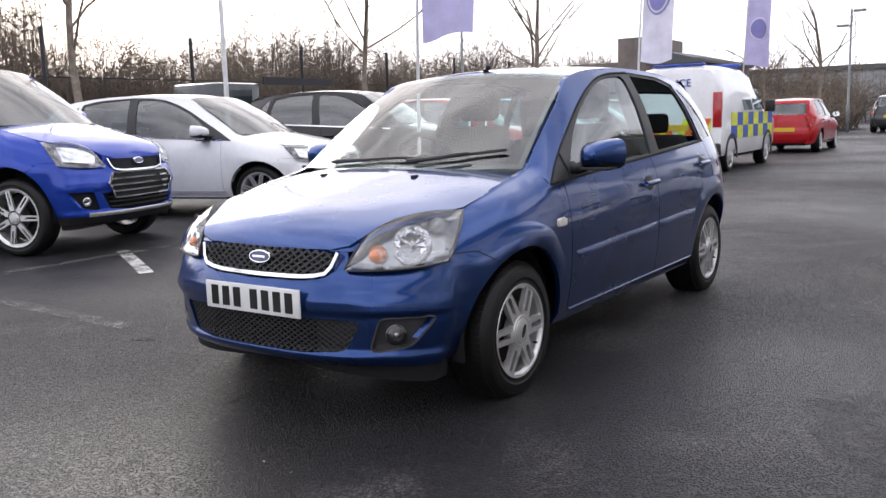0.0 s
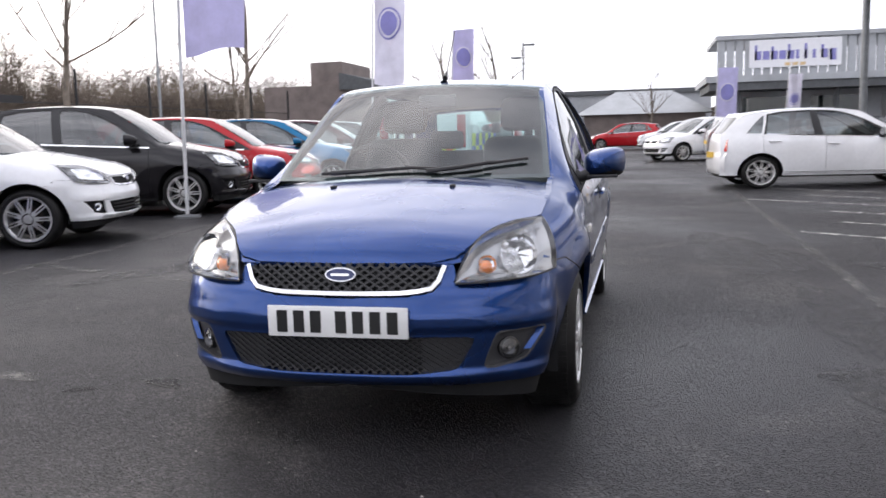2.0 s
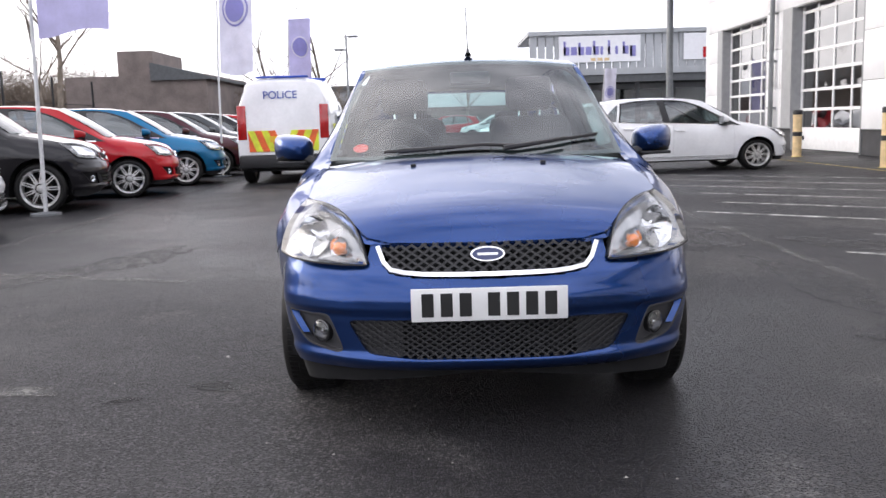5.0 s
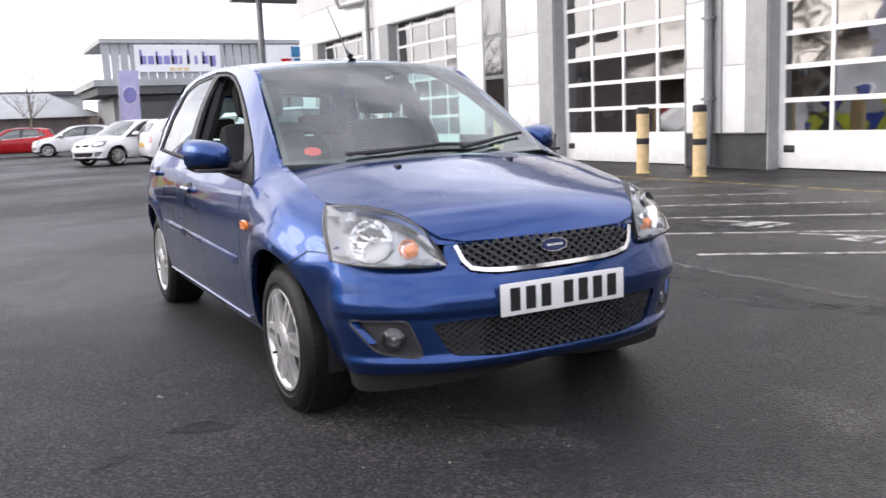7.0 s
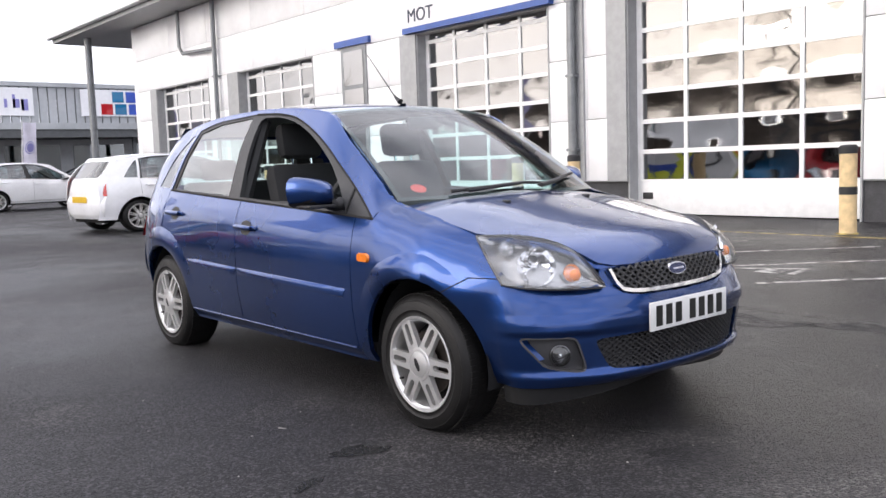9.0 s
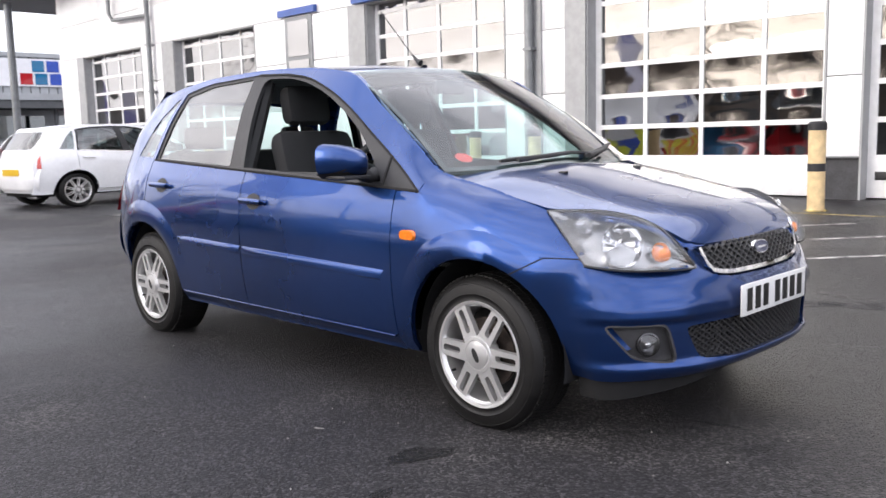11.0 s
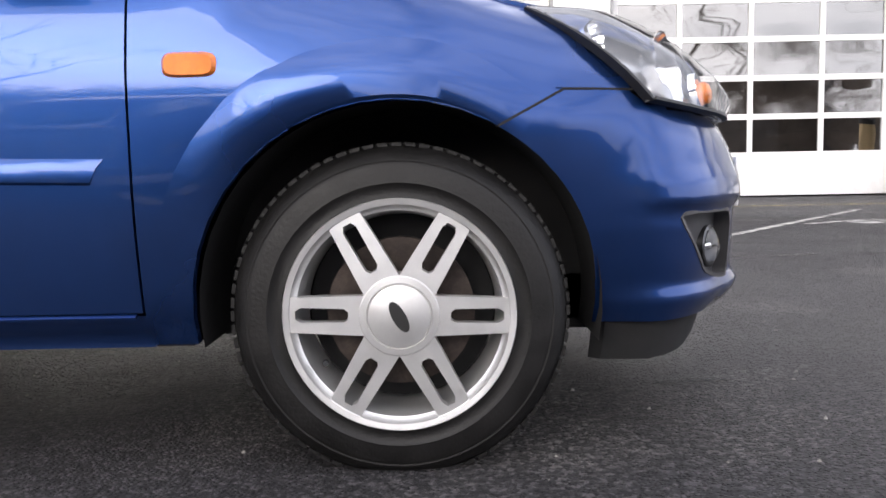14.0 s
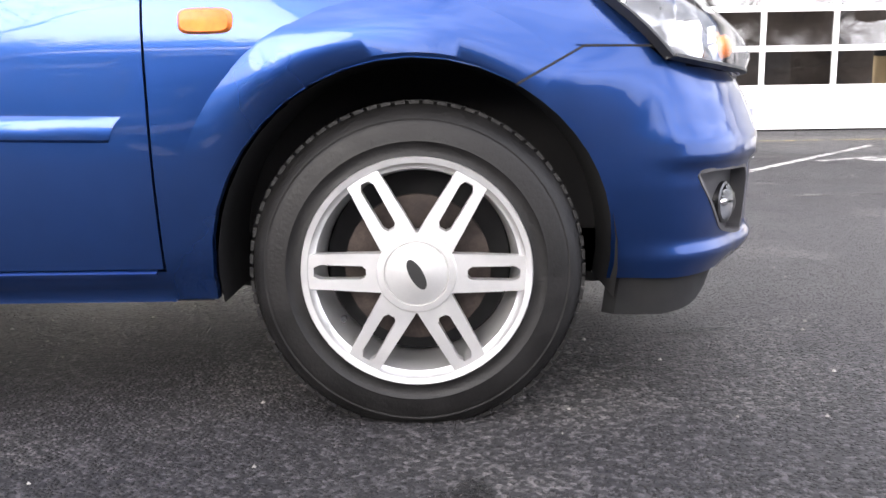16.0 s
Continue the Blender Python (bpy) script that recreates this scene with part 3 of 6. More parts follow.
def bumper(s, z, out=0.0):
    """A place on the front bumper; s runs from the middle round to the wheel arch."""
    sg, s = (-1 if s < 0 else 1), abs(s)
    x, y, n = plan(s)
    i = curve_at([0.21, 0.25, 0.275, 0.295, 0.325, 0.44, 0.475, 0.50, 0.535, 0.58, 0.62, 0.67], [0.075, 0.036, 0.000, -0.010, 0.004, 0.002, -0.008, -0.008, 0.003, 0.022, 0.048, 0.075], z)
    i *= curve_at([0, 0.5, 0.8, 1.0], [1, 0.9, 0.55, 0.25], s)
    i += 0.020 * curve_at([0.40, 0.58], [0, 1], s) * curve_at([0.25, 0.275, 0.30, 0.36, 0.42], [0.5, 1, 0.95, 0.4, 0], z)
    i -= 0.006 * curve_at([0.44, 0.54, 0.76, 0.86], [0, 1, 1, 0], s) * curve_at([0.452, 0.470, 0.488, 0.525], [0, 1, 0.8, 0], z)
    px, py = x - n.x * (i - out), y - n.y * (i - out)
    k = min(1, max(0, (0.50 - px) / 0.20))
    py += (side(px, z) + out * 0.9 - py) * k * k * (3 - 2 * k)
    return (px, sg * py, z)


def s_of_y(y):
    return curve_at([p[1] for p in PLAN], PLAN_S, y)


LOW_GRILLE = [(-0.486, 0.432), (-0.42, 0.316), (-0.25, 0.302), (0.25, 0.302), (0.42, 0.316), (0.486, 0.432), (0.30, 0.436), (-0.30, 0.436)]
FOG = [(0.716, 0.450), (0.552, 0.447), (0.508, 0.318), (0.545, 0.313), (0.650, 0.336)]


def rounded(outline, times=2):
    """The outline with its corners cut off, softer each time."""
    for _ in range(times):
        o = []
        for (ax, az), (bx, bz) in zip(outline, outline[1:] + outline[:1]):
            q = min(0.25, 0.015 / max(1e-6, math.hypot(bx - ax, bz - az)))
            o += [(ax + (bx - ax) * q, az + (bz - az) * q), (bx + (ax - bx) * q, bz + (az - bz) * q)]
        outline = o
    return outline


def oval(w, h, n=24):
    return [(w * math.cos(2 * math.pi * k / n), h * math.sin(2 * math.pi * k / n)) for k in range(n)]


def bar(bm, pts, normals, w, d):
    """A flat-topped bar along pts, w wide and d deep below its face."""
    rows = []
    for i, p in enumerate(pts):
        p, n = Vector(p), Vector(normals[i]).normalized()
        t = (Vector(pts[min(i + 1, len(pts) - 1)]) - Vector(pts[max(i - 1, 0)])).normalized()
        b = t.cross(n).normalized()
        rows.append([bm.verts.new(q) for q in (p + b * w / 2 - n * d, p + b * w / 2, p - b * w / 2, p - b * w / 2 - n * d)])
    for r0, r1 in zip(rows, rows[1:]):
        for k in range(3):
            bm.faces.new((r0[k], r0[k + 1], r1[k + 1], r1[k]))
    bm.faces.new(rows[0])
    bm.faces.new(rows[-1][::-1])
    return bm


def lattice(outline, place, pitch, slope, w, d):
    """A diamond mesh of bars inside an outline in (y, z), on the surface place(y, z)."""
    bm = bmesh.new()
    ys, zs = [p[0] for p in outline], [p[1] for p in outline]
    span = (max(zs) - min(zs)) / slope
    for sg in (1, -1):
        c = min(ys) - span
        while c < max(ys) + span:
            run = []
            for k in range(41):
                z = min(zs) + (max(zs) - min(zs)) * k / 40
                y = c + sg * (z - min(zs)) / slope + (0 if sg > 0 else span)
                if inside(outline, y, z):
                    run.append((y, z))
            if len(run) > 2:
                bar(bm, [place(*q) for q in run[:: max(1, len(run) // 6)] + [run[-1]]], [(1, 0, 0)] * (len(run[:: max(1, len(run) // 6)]) + 1), w, d)
            c += pitch
    return bm


def alloy_wheel(parent, x, y, sg, r=0.288, fine=True, spokes=6, z=0.290):
    """Tyre and alloy; sg: the side that its face looks to (+1 the car's left)."""
    n = 64 if fine else 28
    bm = bmesh.new()
    k = r / 0.288
    prof = [(0.00, 0.190), (0.014, 0.198), (0.011, 0.205), (0.013, 0.218), (0.017, 0.222), (0.0155, 0.226), (0.016, 0.250), (0.012, 0.256), (0.0125, 0.259), (0.006, 0.268), (-0.012, 0.281), (-0.035, 0.287), (-0.155, 0.287), (-0.178, 0.281), (-0.198, 0.262), (-0.205, 0.24), (-0.195, 0.200), (-0.19, 0.190)]
    kr = k if fine else k * 1.10
    lathe(bm, [(a * sg, q * (kr if q < 0.2265 else k)) for a, q in prof if fine or q < 0.2265 or q > 0.2505], n)
    for v in bm.verts:
        if v.co.z < -z:
            v.co.y += (v.co.y + 0.095 * sg) * 0.08
            v.co.z = -z
    tyre = part("wheel", bm, M["rubber"], parent, "black tyre on a silver alloy wheel", pose(x, y, z))
    if fine:
        bm = bmesh.new()
        for j in range(76):
            for row in range(4):
                a = 2 * math.pi * (j + 0.5 * (row % 2)) / 76
                c = Vector((math.cos(a), 0, math.sin(a)))
                t = Vector((-math.sin(a), 0, math.cos(a)))
                y0, y1 = (-0.012 - 0.042 * row) * sg, (-0.012 - 0.042 * row - 0.034) * sg
                if c.z * 0.2882 < -z + 0.002:
                    continue
                q = [c * 0.2882 + t * 0.0085 * e + Vector((0, yy, 0)) for e, yy in ((-1, y0), (1, y0), (1, y1), (-1, y1))]
                lo = [p - c * 0.006 for p in q]
                f = [bm.verts.new(p) for p in q + lo]
                bm.faces.new(f[:4])
                for i in range(4):
                    bm.faces.new((f[i], f[(i + 1) % 4], f[4 + (i + 1) % 4], f[4 + i]))
        part("tread", bm, M["rubber"], tyre, smooth=False)
    bm = bmesh.new()
    lathe(bm, [(a * sg, q * kr) for a, q in [(0.010, 0.1985), (0.015, 0.1955), (0.013, 0.186), (0.004, 0.182), (-0.001, 0.176), (-0.022, 0.172), (-0.09, 0.166), (-0.16, 0.180), (-0.165, 0.185), (-0.02, 0.190), (0.004, 0.196)]], n, closed=True)
    part("rim", bm, M["alloy"], tyre)
    for j in range(spokes):
        a = 2 * math.pi * j / spokes + (0.02 if fine else 0.3 * x)
        bm = bmesh.new()
        pts = []
        outline = [(0.050, 0.034), (0.10, 0.0325), (0.184, 0.0295), (0.190, 0.023), (0.190, -0.023), (0.184, -0.0295), (0.10, -0.0325), (0.050, -0.034)]
        hole = [(0.086, 0.006), (0.093, 0.0115), (0.165, 0.0125), (0.175, 0.007), (0.175, -0.007), (0.165, -0.0125), (0.093, -0.0115), (0.086, -0.006)]
        if not fine:
            outline, hole = [(q, w * 0.62) for q, w in outline], [(q, w * 0.62) for q, w in hole]
        yf = lambda q: sg * (0.012 - 0.006 * (q - 0.06) / 0.13 + 0.004)
        top = [[bm.verts.new((q * kr, yf(q), w * k)) for q, w in o] for o in (outline, hole)]
        low = [[bm.verts.new((q * kr, yf(q) - 0.022 * sg, w * k)) for q, w in o] for o in (outline, hole)]
        m = len(outline)
        for i in range(m):
            i2 = (i + 1) % m
            bm.faces.new((top[0][i], top[0][i2], top[1][i2], top[1][i]))
            bm.faces.new((top[0][i], low[0][i], low[0][i2], top[0][i2]))
            bm.faces.new((top[1][i], top[1][i2], low[1][i2], low[1][i]))
        bmesh.ops.rotate(bm, verts=bm.verts, matrix=Matrix.Rotation(a, 3, "Y"))
        part("spoke", bm, M["alloy"], tyre, smooth=fine)
    bm = bmesh.new()
    lathe(bm, [(a * sg, q * k) for a, q in [(-0.03, 0.070 if fine else 0.045), (0.014, 0.069 if fine else 0.044), (0.019, 0.066 if fine else 0.042), (0.020, 0.056 if fine else 0.036), (0.0165, 0.0545 if fine else 0.035), (0.021, 0.052 if fine else 0.033), (0.026, 0.03), (0.0275, 0.0001)]], 32)
    cap = part("hub_cap", bm, M["alloy"], tyre)
    if fine:
        bm = bmesh.new()
        o = oval(0.028, 0.0115)
        vs = [bm.verts.new((u, 0.028 * sg, v)) for u, v in o]
        lo = [bm.verts.new((u * 1.05, 0.024 * sg, v * 1.05)) for u, v in o]
        bm.faces.new(vs)
        for i in range(len(o)):
            bm.faces.new((vs[i], vs[(i + 1) % len(o)], lo[(i + 1) % len(o)], lo[i]))
        bmesh.ops.rotate(bm, verts=bm.verts, matrix=Matrix.Rotation(radians(62 * 1), 3, "Y"))
        part("wheel_emblem", bm, M["plate_ink"], tyre, "dark oval emblem")
        bm = bmesh.new()
        tube(bm, [(0.150 * math.cos(3.7), 0.0, 0.150 * math.sin(3.7) * -1 * -1), (0.148 * math.cos(3.7), 0.018 * sg, 0.148 * math.sin(3.7))], 0.005, 8)
        part("valve", bm, M["trim"], tyre)
    bm = bmesh.new()
    lathe(bm, [(a * sg, q) for a, q in [(-0.045, 0.05), (-0.042, 0.128), (-0.058, 0.128), (-0.06, 0.0001)]], 32)
    part("brake_disc", bm, M["brake"], tyre)
    bm = bmesh.new()
    lathe(bm, [(a * sg, q * k) for a, q in [(-0.10, 0.165), (-0.10, 0.0001)]], 28)
    part("wheel_back", bm, M["liner"], tyre)
    return tyre


def mirror_unit(root, sg, paint_m, f):
    bm = bmesh.new()
    g = []
    for i, u in enumerate(lin(0, 1, 9)):
        row = []
        for j in range(16):
            a = 2 * math.pi * j / 16
            ry, rz = 0.096 * (1 - 0.15 * u), 0.071 * (1 - 0.10 * u)
            k = max(0.30, (1 - u**2.6) ** 0.45)
            cy = math.copysign(abs(math.cos(a)) ** 0.6, math.cos(a)) * ry * k
            cz = math.copysign(abs(math.sin(a)) ** 0.6, math.sin(a)) * rz * k
            row.append(bm.verts.new(f(-0.685 + 0.140 * u, sg * (0.868 + cy - 0.03 * u), 0.982 + cz + cy * 0.10)))
        g.append(row)
    for r0, r1 in zip(g, g[1:]):
        for j in range(16):
            bm.faces.new((r0[j], r0[(j + 1) % 16], r1[(j + 1) % 16], r1[j]))
    bm.faces.new(g[-1])
    shell = part("door_mirror", bm, paint_m, root, "body-coloured door mirror")
    bm = bmesh.new()
    sgn_pow = lambda q: math.copysign(abs(q) ** 0.6, q)
    vs = [bm.verts.new(f(-0.688, sg * (0.868 + 0.091 * sgn_pow(math.cos(a))), 0.982 + 0.066 * sgn_pow(math.sin(a)))) for a in lin(0, 2 * math.pi * 15 / 16, 15)]
    bm.faces.new(vs)
    part("mirror_glass", bm, M["mirror"], shell)
    bm = bmesh.new()
    rows = []
    for u in lin(0.0, 0.80, 6):
        k = max(0.30, (1 - u**2.6) ** 0.45)
        ry, rz = 0.096 * (1 - 0.15 * u) * k, 0.071 * (1 - 0.10 * u) * k
        row = []
        for e in lin(-1, 1, 6):
            zz = -rz * (1 - 0.10 * e * e) - 0.0025
            row.append(bm.verts.new(f(-0.687 + 0.140 * u, sg * (0.868 + e * ry * 0.96 - 0.03 * u), 0.982 + zz + e * ry * 0.096 + (0.012 if abs(e) > 0.9 else 0))))
        rows.append(row)
    for r0, r1 in zip(rows, rows[1:]):
        for j in range(6):
            bm.faces.new((r0[j], r0[j + 1], r1[j + 1], r1[j]))
    part("mirror_underside", bm, M["trim"], shell, "black lower shell")
    bm = bmesh.new()
    tube(bm, [f(-0.60, sg * 0.80, 0.935), f(-0.60, sg * 0.76, 0.92), f(-0.60, sg * 0.73, 0.925)], [0.03, 0.026, 0.035], 10)
    box(bm, *sorted((f(-0.67, 0, 0)[0], f(-0.55, 0, 0)[0])), *sorted((sg * 0.79, sg * 0.93)), 0.916 - 0.02, 0.930 - 0.02, bevel=0.004)
    part("mirror_foot", bm, M["trim"], shell)


def seat(root, y, f, name="front_seat", x0=-1.42):
    bm = bmesh.new()
    box(bm, x0 + 0.05, x0 + 0.52, y - 0.24, y + 0.24, 0.40, 0.56, bevel=0.04)
    s = part(name, bm, M["seat"], root, "charcoal fabric seat")
    bm = boxes((-0.065, 0.065, -0.235, 0.235, 0, 0.60), bevel=0.062)
    part("backrest", bm, M["seat"], s, m=pose(x0 + 0.06, y, 0.52, 0, -16, 0))
    bm = boxes((-0.05, 0.05, -0.135, 0.135, 0, 0.20), bevel=0.045)
    part("headrest", bm, M["seat"], s, m=pose(x0 - 0.115, y, 1.125, 0, -10, 0))
    for e in (-0.06, 0.06):
        part("headrest_post", tube(bmesh.new(), [(x0 - 0.10, y + e, 1.05), (x0 - 0.115, y + e, 1.15)], 0.007, 8), M["chrome"], s)
    return s


def hatchback(name, at, paint_m, label, fine=False, scale=(1, 1, 1), plates=True, wheel_r=0.288, open_windows=(), group="", spokes=6, glass_m=None, front="plain", tail=True, low_trim=None, bars=False):
    sx, sy, sz = scale
    drop = 0.02 if fine else 0.0
    f = lambda x, y, z: (x * sx, y * sy, z * sz - drop)
    root = thing(name, at, label, "car", group)
    hub = 0.270 if fine else wheel_r - 0.004
    gl = glass_m or (M["glass"] if fine else M["far_glass"])
    du = 0.05 if fine else 0.11
    grid = lambda a, b, d: lin(a, b, max(1, round(abs(b - a) / d)))
    rail_line = ["line"] + [(x, rail(x)) for x in (lin(0.40, -0.25, 8) + lin(-0.30, -3.05, 40))]
    for sg in (1, -1):
        put = lambda x, z: f(x, sg * side(x, z), z)
        ok = lambda x, z: z < rail(x) and not in_arch(x, z)
        inner = lambda co: (0, -sg * 0.022, 0)
        # front wing, doors and rear quarter, with shut lines between
        seam = [(0.10, 0.563), (0.176, 0.607), (0.281, 0.664), (0.42, 0.664)]
        belt_z = lambda x: 0.868 + (-0.30 - x) * 0.053
        wing_ok = lambda x, z: ok(x, z) and x < 0.228 + 1.232 * (0.813 - z) and (x > -0.30 or z < belt_z(x)) and (x < 0.12 or z > curve_at([p[0] for p in seam], [p[1] for p in seam], x) + 0.0015)
        bm = sheet(grid(-0.425, 0.395, du), grid(0.24, 0.96, du), [["line"] + ARCH_F, rail_line, ["line"] + seam, ["line", (0.20, 0.836), (0.435, 0.645)], ["line", (-0.30, 1.0), (-0.30, 0.868), (-0.43, belt_z(-0.43))]], wing_ok)
        part("front_wing", thicken(mapped(bm, put), inner), paint_m, root)
        cuts_d = [["line", (-0.30, 0.868), (-2.456, belt_z(-2.456))], ["line"] + ARCH_B, rail_line, WIN_F, WIN_R, FRAME_F, FRAME_R, SAIL]
        door_ok = lambda x, z: ok(x, z) and z > 0.302 and not inside(FRAME_F, x, z) and not inside(FRAME_R, x, z)
        lean = lambda z: -1.498 if z < 0.94 else -1.498 - 0.30 * (z - 0.94)
        bm = sheet(grid(-1.66, -0.4295, du), grid(0.302, 1.40, du), cuts_d + [["line", (-1.498, 0.2), (-1.498, 0.94), (-1.66, 1.48)]], lambda x, z: door_ok(x, z) and x > lean(z) and z < belt_z(x))
        front_door = part("front_door", thicken(mapped(bm, put), inner), paint_m, root)
        bm = sheet(grid(-2.46, -1.504, du), grid(0.302, 1.00, du), cuts_d + [["line", (-2.12, 0.25), (-2.27, 0.70), (-2.45, 0.80), (-2.45, 1.0)]], lambda x, z: door_ok(x, z) and z < belt_z(x) and x > -2.45)
        rear_door = part("rear_door", thicken(mapped(bm, put), inner), paint_m, root)
        # roof rail, pillars and rear quarter in one pressing
        upper_ok = lambda x, z: ok(x, z) and not inside(FRAME_F, x, z) and not inside(FRAME_R, x, z) and not inside(WIN_Q, x, z) and (x < -2.456 or z > belt_z(x)) and (x < -0.3)
        bm = sheet(grid(-3.08, -0.30, du), grid(0.24, 1.43, du), [["line"] + ARCH_B, rail_line, FRAME_F, FRAME_R, WIN_Q, ["line", (-0.30, 0.868), (-2.456, belt_z(-2.456))], ["line", (-2.456, 0.2), (-2.456, 1.1)]], upper_ok)
        part("body_side", thicken(mapped(bm, put), inner), paint_m, root)
        bm = sheet(grid(-2.15, -0.425, 0.1), [0.235, 0.265, 0.296], [], lambda x, z: True)
        part("sill", thicken(mapped(bm, lambda x, z: f(x, sg * (side(x, z) - 0.004), z)), inner), paint_m, root)
        # black window frames
        if fine:
            edge = FRAME_F[3:] + [FRAME_F[0]]
            bm = bmesh.new()
            bar(bm, [f(x, sg * (side(x, z) + 0.0025), z) for x, z in edge], [(0.1, sg * 0.85, 0.5)] * len(edge), 0.009, 0.012)
            bar(bm, [f(x, sg * (side(x, belt_z(x)) + 0.004), belt_z(x) + 0.003) for x in lin(-0.31, -2.44, 30)], [(0, sg, 0.2)] * 31, 0.010, 0.012)
            part("window_seal", bm, M["liner"], root, "black rubber window seal")
            bm = bmesh.new()
            bar(bm, [f(x, sg * (side(x, z) + 0.001), z) for x, z in ((-0.517, 0.884), (-0.520, 0.93), (-0.525, 0.97), (-0.530, 0.998))], [(0.1, sg, 0.3)] * 4, 0.010, 0.012)
            part("quarter_divider", bm, M["liner"], front_door)
        put_in = lambda d: (lambda x, z: f(x, sg * (side(x, z) - d), z))
        bm = sheet(grid(-1.67, -0.29, 0.08), grid(0.86, 1.41, 0.08), [FRAME_F, WIN_F, SAIL], lambda x, z: inside(FRAME_F, x, z) and not inside(WIN_F, x, z))
        part("window_frame", thicken(mapped(bm, put_in(0.004)), (0, -sg * 0.02, 0)), M["trim"], front_door)
        bm = sheet(grid(-2.45, -1.61, 0.08), grid(0.93, 1.41, 0.08), [FRAME_R, WIN_R], lambda x, z: inside(FRAME_R, x, z) and not inside(WIN_R, x, z) and x < -1.612)
        part("window_frame", thicken(mapped(bm, put_in(0.007)), (0, -sg * 0.02, 0)), M["trim"], rear_door)
        for key, poly, holder in (("front", WIN_F, front_door), ("rear", WIN_R, rear_door), ("quarter", WIN_Q, root)):
            if (key, sg) in open_windows:
                continue
            xs, zs = [p[0] for p in poly], [p[1] for p in poly]
            bm = sheet(grid(min(xs) - 0.01, max(xs) + 0.01, 0.12), grid(min(zs) - 0.01, max(zs) + 0.01, 0.1), [poly], lambda x, z: inside(poly, x, z))
            ob = part("side_glass", mapped(bm, put_in(0.012 if key != "quarter" else 0.003)), gl, holder, "tinted window glass")
            ob.visible_shadow = False
        if not fine:
            bm = bmesh.new()
            bar(bm, [f(x, sg * (side(x, belt_z(x)) + 0.004), belt_z(x) + 0.004) for x in lin(-0.42, -2.40, 14)], [(0, sg, 0.2)] * 15, 0.016, 0.008)
            part("belt_strip", bm, M["chrome"], root)
        # handles
        for hx, hz, holder in ((-1.385, 0.795, front_door), (-2.275, 0.850, rear_door)):
            # flat oval behind the handle; black on the fine car for the hollow's shade
            bm = bmesh.new()
            o = oval(0.058, 0.038, 20)
            vs = [bm.verts.new(f(hx + u, sg * (side(hx + u, hz + v) + 0.0015), hz + v)) for u, v in o]
            bm.faces.new(vs)
            oval_ob = part("handle_oval", bm, M["trim"] if fine else paint_m, holder)
            bm = bmesh.new()
            yy = sg * (side(hx, hz) + 0.016)
            tube(bm, [f(hx - 0.092, yy - sg * 0.022, hz + 0.004), f(hx - 0.085, yy, hz + 0.004), f(hx, yy + sg * 0.008, hz + 0.003), f(hx + 0.082, yy, hz), f(hx + 0.088, yy - sg * 0.02, hz)], [0.012, 0.014, 0.015, 0.013, 0.011], 10)
            part("door_handle", bm, paint_m, holder)
        # rubbing strips
        for a, b, za, zb in ((-0.482, -1.486, 0.538, 0.560), (-1.512, -2.10, 0.560, 0.575)):
            bm = bmesh.new()
            rows = []
            for u in lin(0, 1, 12):
                x, zc = a + (b - a) * u, za + (zb - za) * u
                e = 0.75 if 0 < u < 1 else 0.15
                h = 0.021 if a > -1 or u < 0.9 else 0.016
                rows.append([bm.verts.new(f(x + (0.012 if (u == 0) else 0) * q, sg * (side(x, zc + v) + o * e), zc + v)) for v, o, q in ((-h, 0.0, -1), (-h * 0.8, 0.012, -1), (h * 0.35, 0.015, 0), (h, 0.004, 1), (h, 0.0, 1))])
            for r0, r1 in zip(rows, rows[1:]):
                for j in range(4):
                    bm.faces.new((r0[j], r0[j + 1], r1[j + 1], r1[j]))
            if fine:
                part("rubbing_strip", bm, paint_m, front_door if a > -1 else rear_door, "body-coloured side moulding")
            else:
                bm.free()
        if fine:
            # dark bar on the wing seam, added for the shade between the panels
            bm = bmesh.new()
            gap = [(0.168 + (0.281 - 0.168) * t, 0.601 + (0.662 - 0.601) * t) for t in lin(0, 1, 8)] + [(x, 0.6625) for x in lin(0.295, 0.41, 6)]
            swell = lambda x, z: curve_at([0.346, 0.352, 0.385, 0.415, 0.445, 0.46], [0, 0.005, 0.0085, 0.0065, 0, 0], math.hypot(x, z - 0.30)) * min(1, max(0, (math.atan2(z - 0.30, x) - 0.942) / 0.5))
            bar(bm, [f(x, sg * (side(x, z) + 0.0015 + swell(x, z)), z) for x, z in gap], [(0.2, sg, 0.2)] * len(gap), 0.004, 0.012)
            part("gap_shade_bar", bm, M["liner"], root)
            sz_at = lambda x: curve_at([p[0] for p in seam], [p[1] for p in seam], x)
            bm = mapped(sheet(lin(0.19, 0.40, 14), lin(-0.016, 0.016, 2), [], lambda x, d: True), lambda x, d: f(x, sg * (side(x, sz_at(x) + d) - 0.003), sz_at(x) + d))
            part("wing_flange", bm, paint_m, root)
            # side repeater
            bm = bmesh.new()
            o = [(0.044 * math.copysign(abs(math.cos(t)) ** 0.45, math.cos(t)), 0.0205 * math.copysign(abs(math.sin(t)) ** 0.55, math.sin(t))) for t in lin(0, 2 * math.pi * 23 / 24, 23)]
            base = [bm.verts.new(f(-0.325 + u, sg * (side(-0.325, 0.706) + 0.001), 0.706 + v)) for u, v in o]
            top = [bm.verts.new(f(-0.325 + u * 0.86, sg * (side(-0.325, 0.706) + 0.011), 0.706 + v * 0.8)) for u, v in o]
            bm.faces.new(top)
            for i in range(24):
                bm.faces.new((base[i], base[(i + 1) % 24], top[(i + 1) % 24], top[i]))
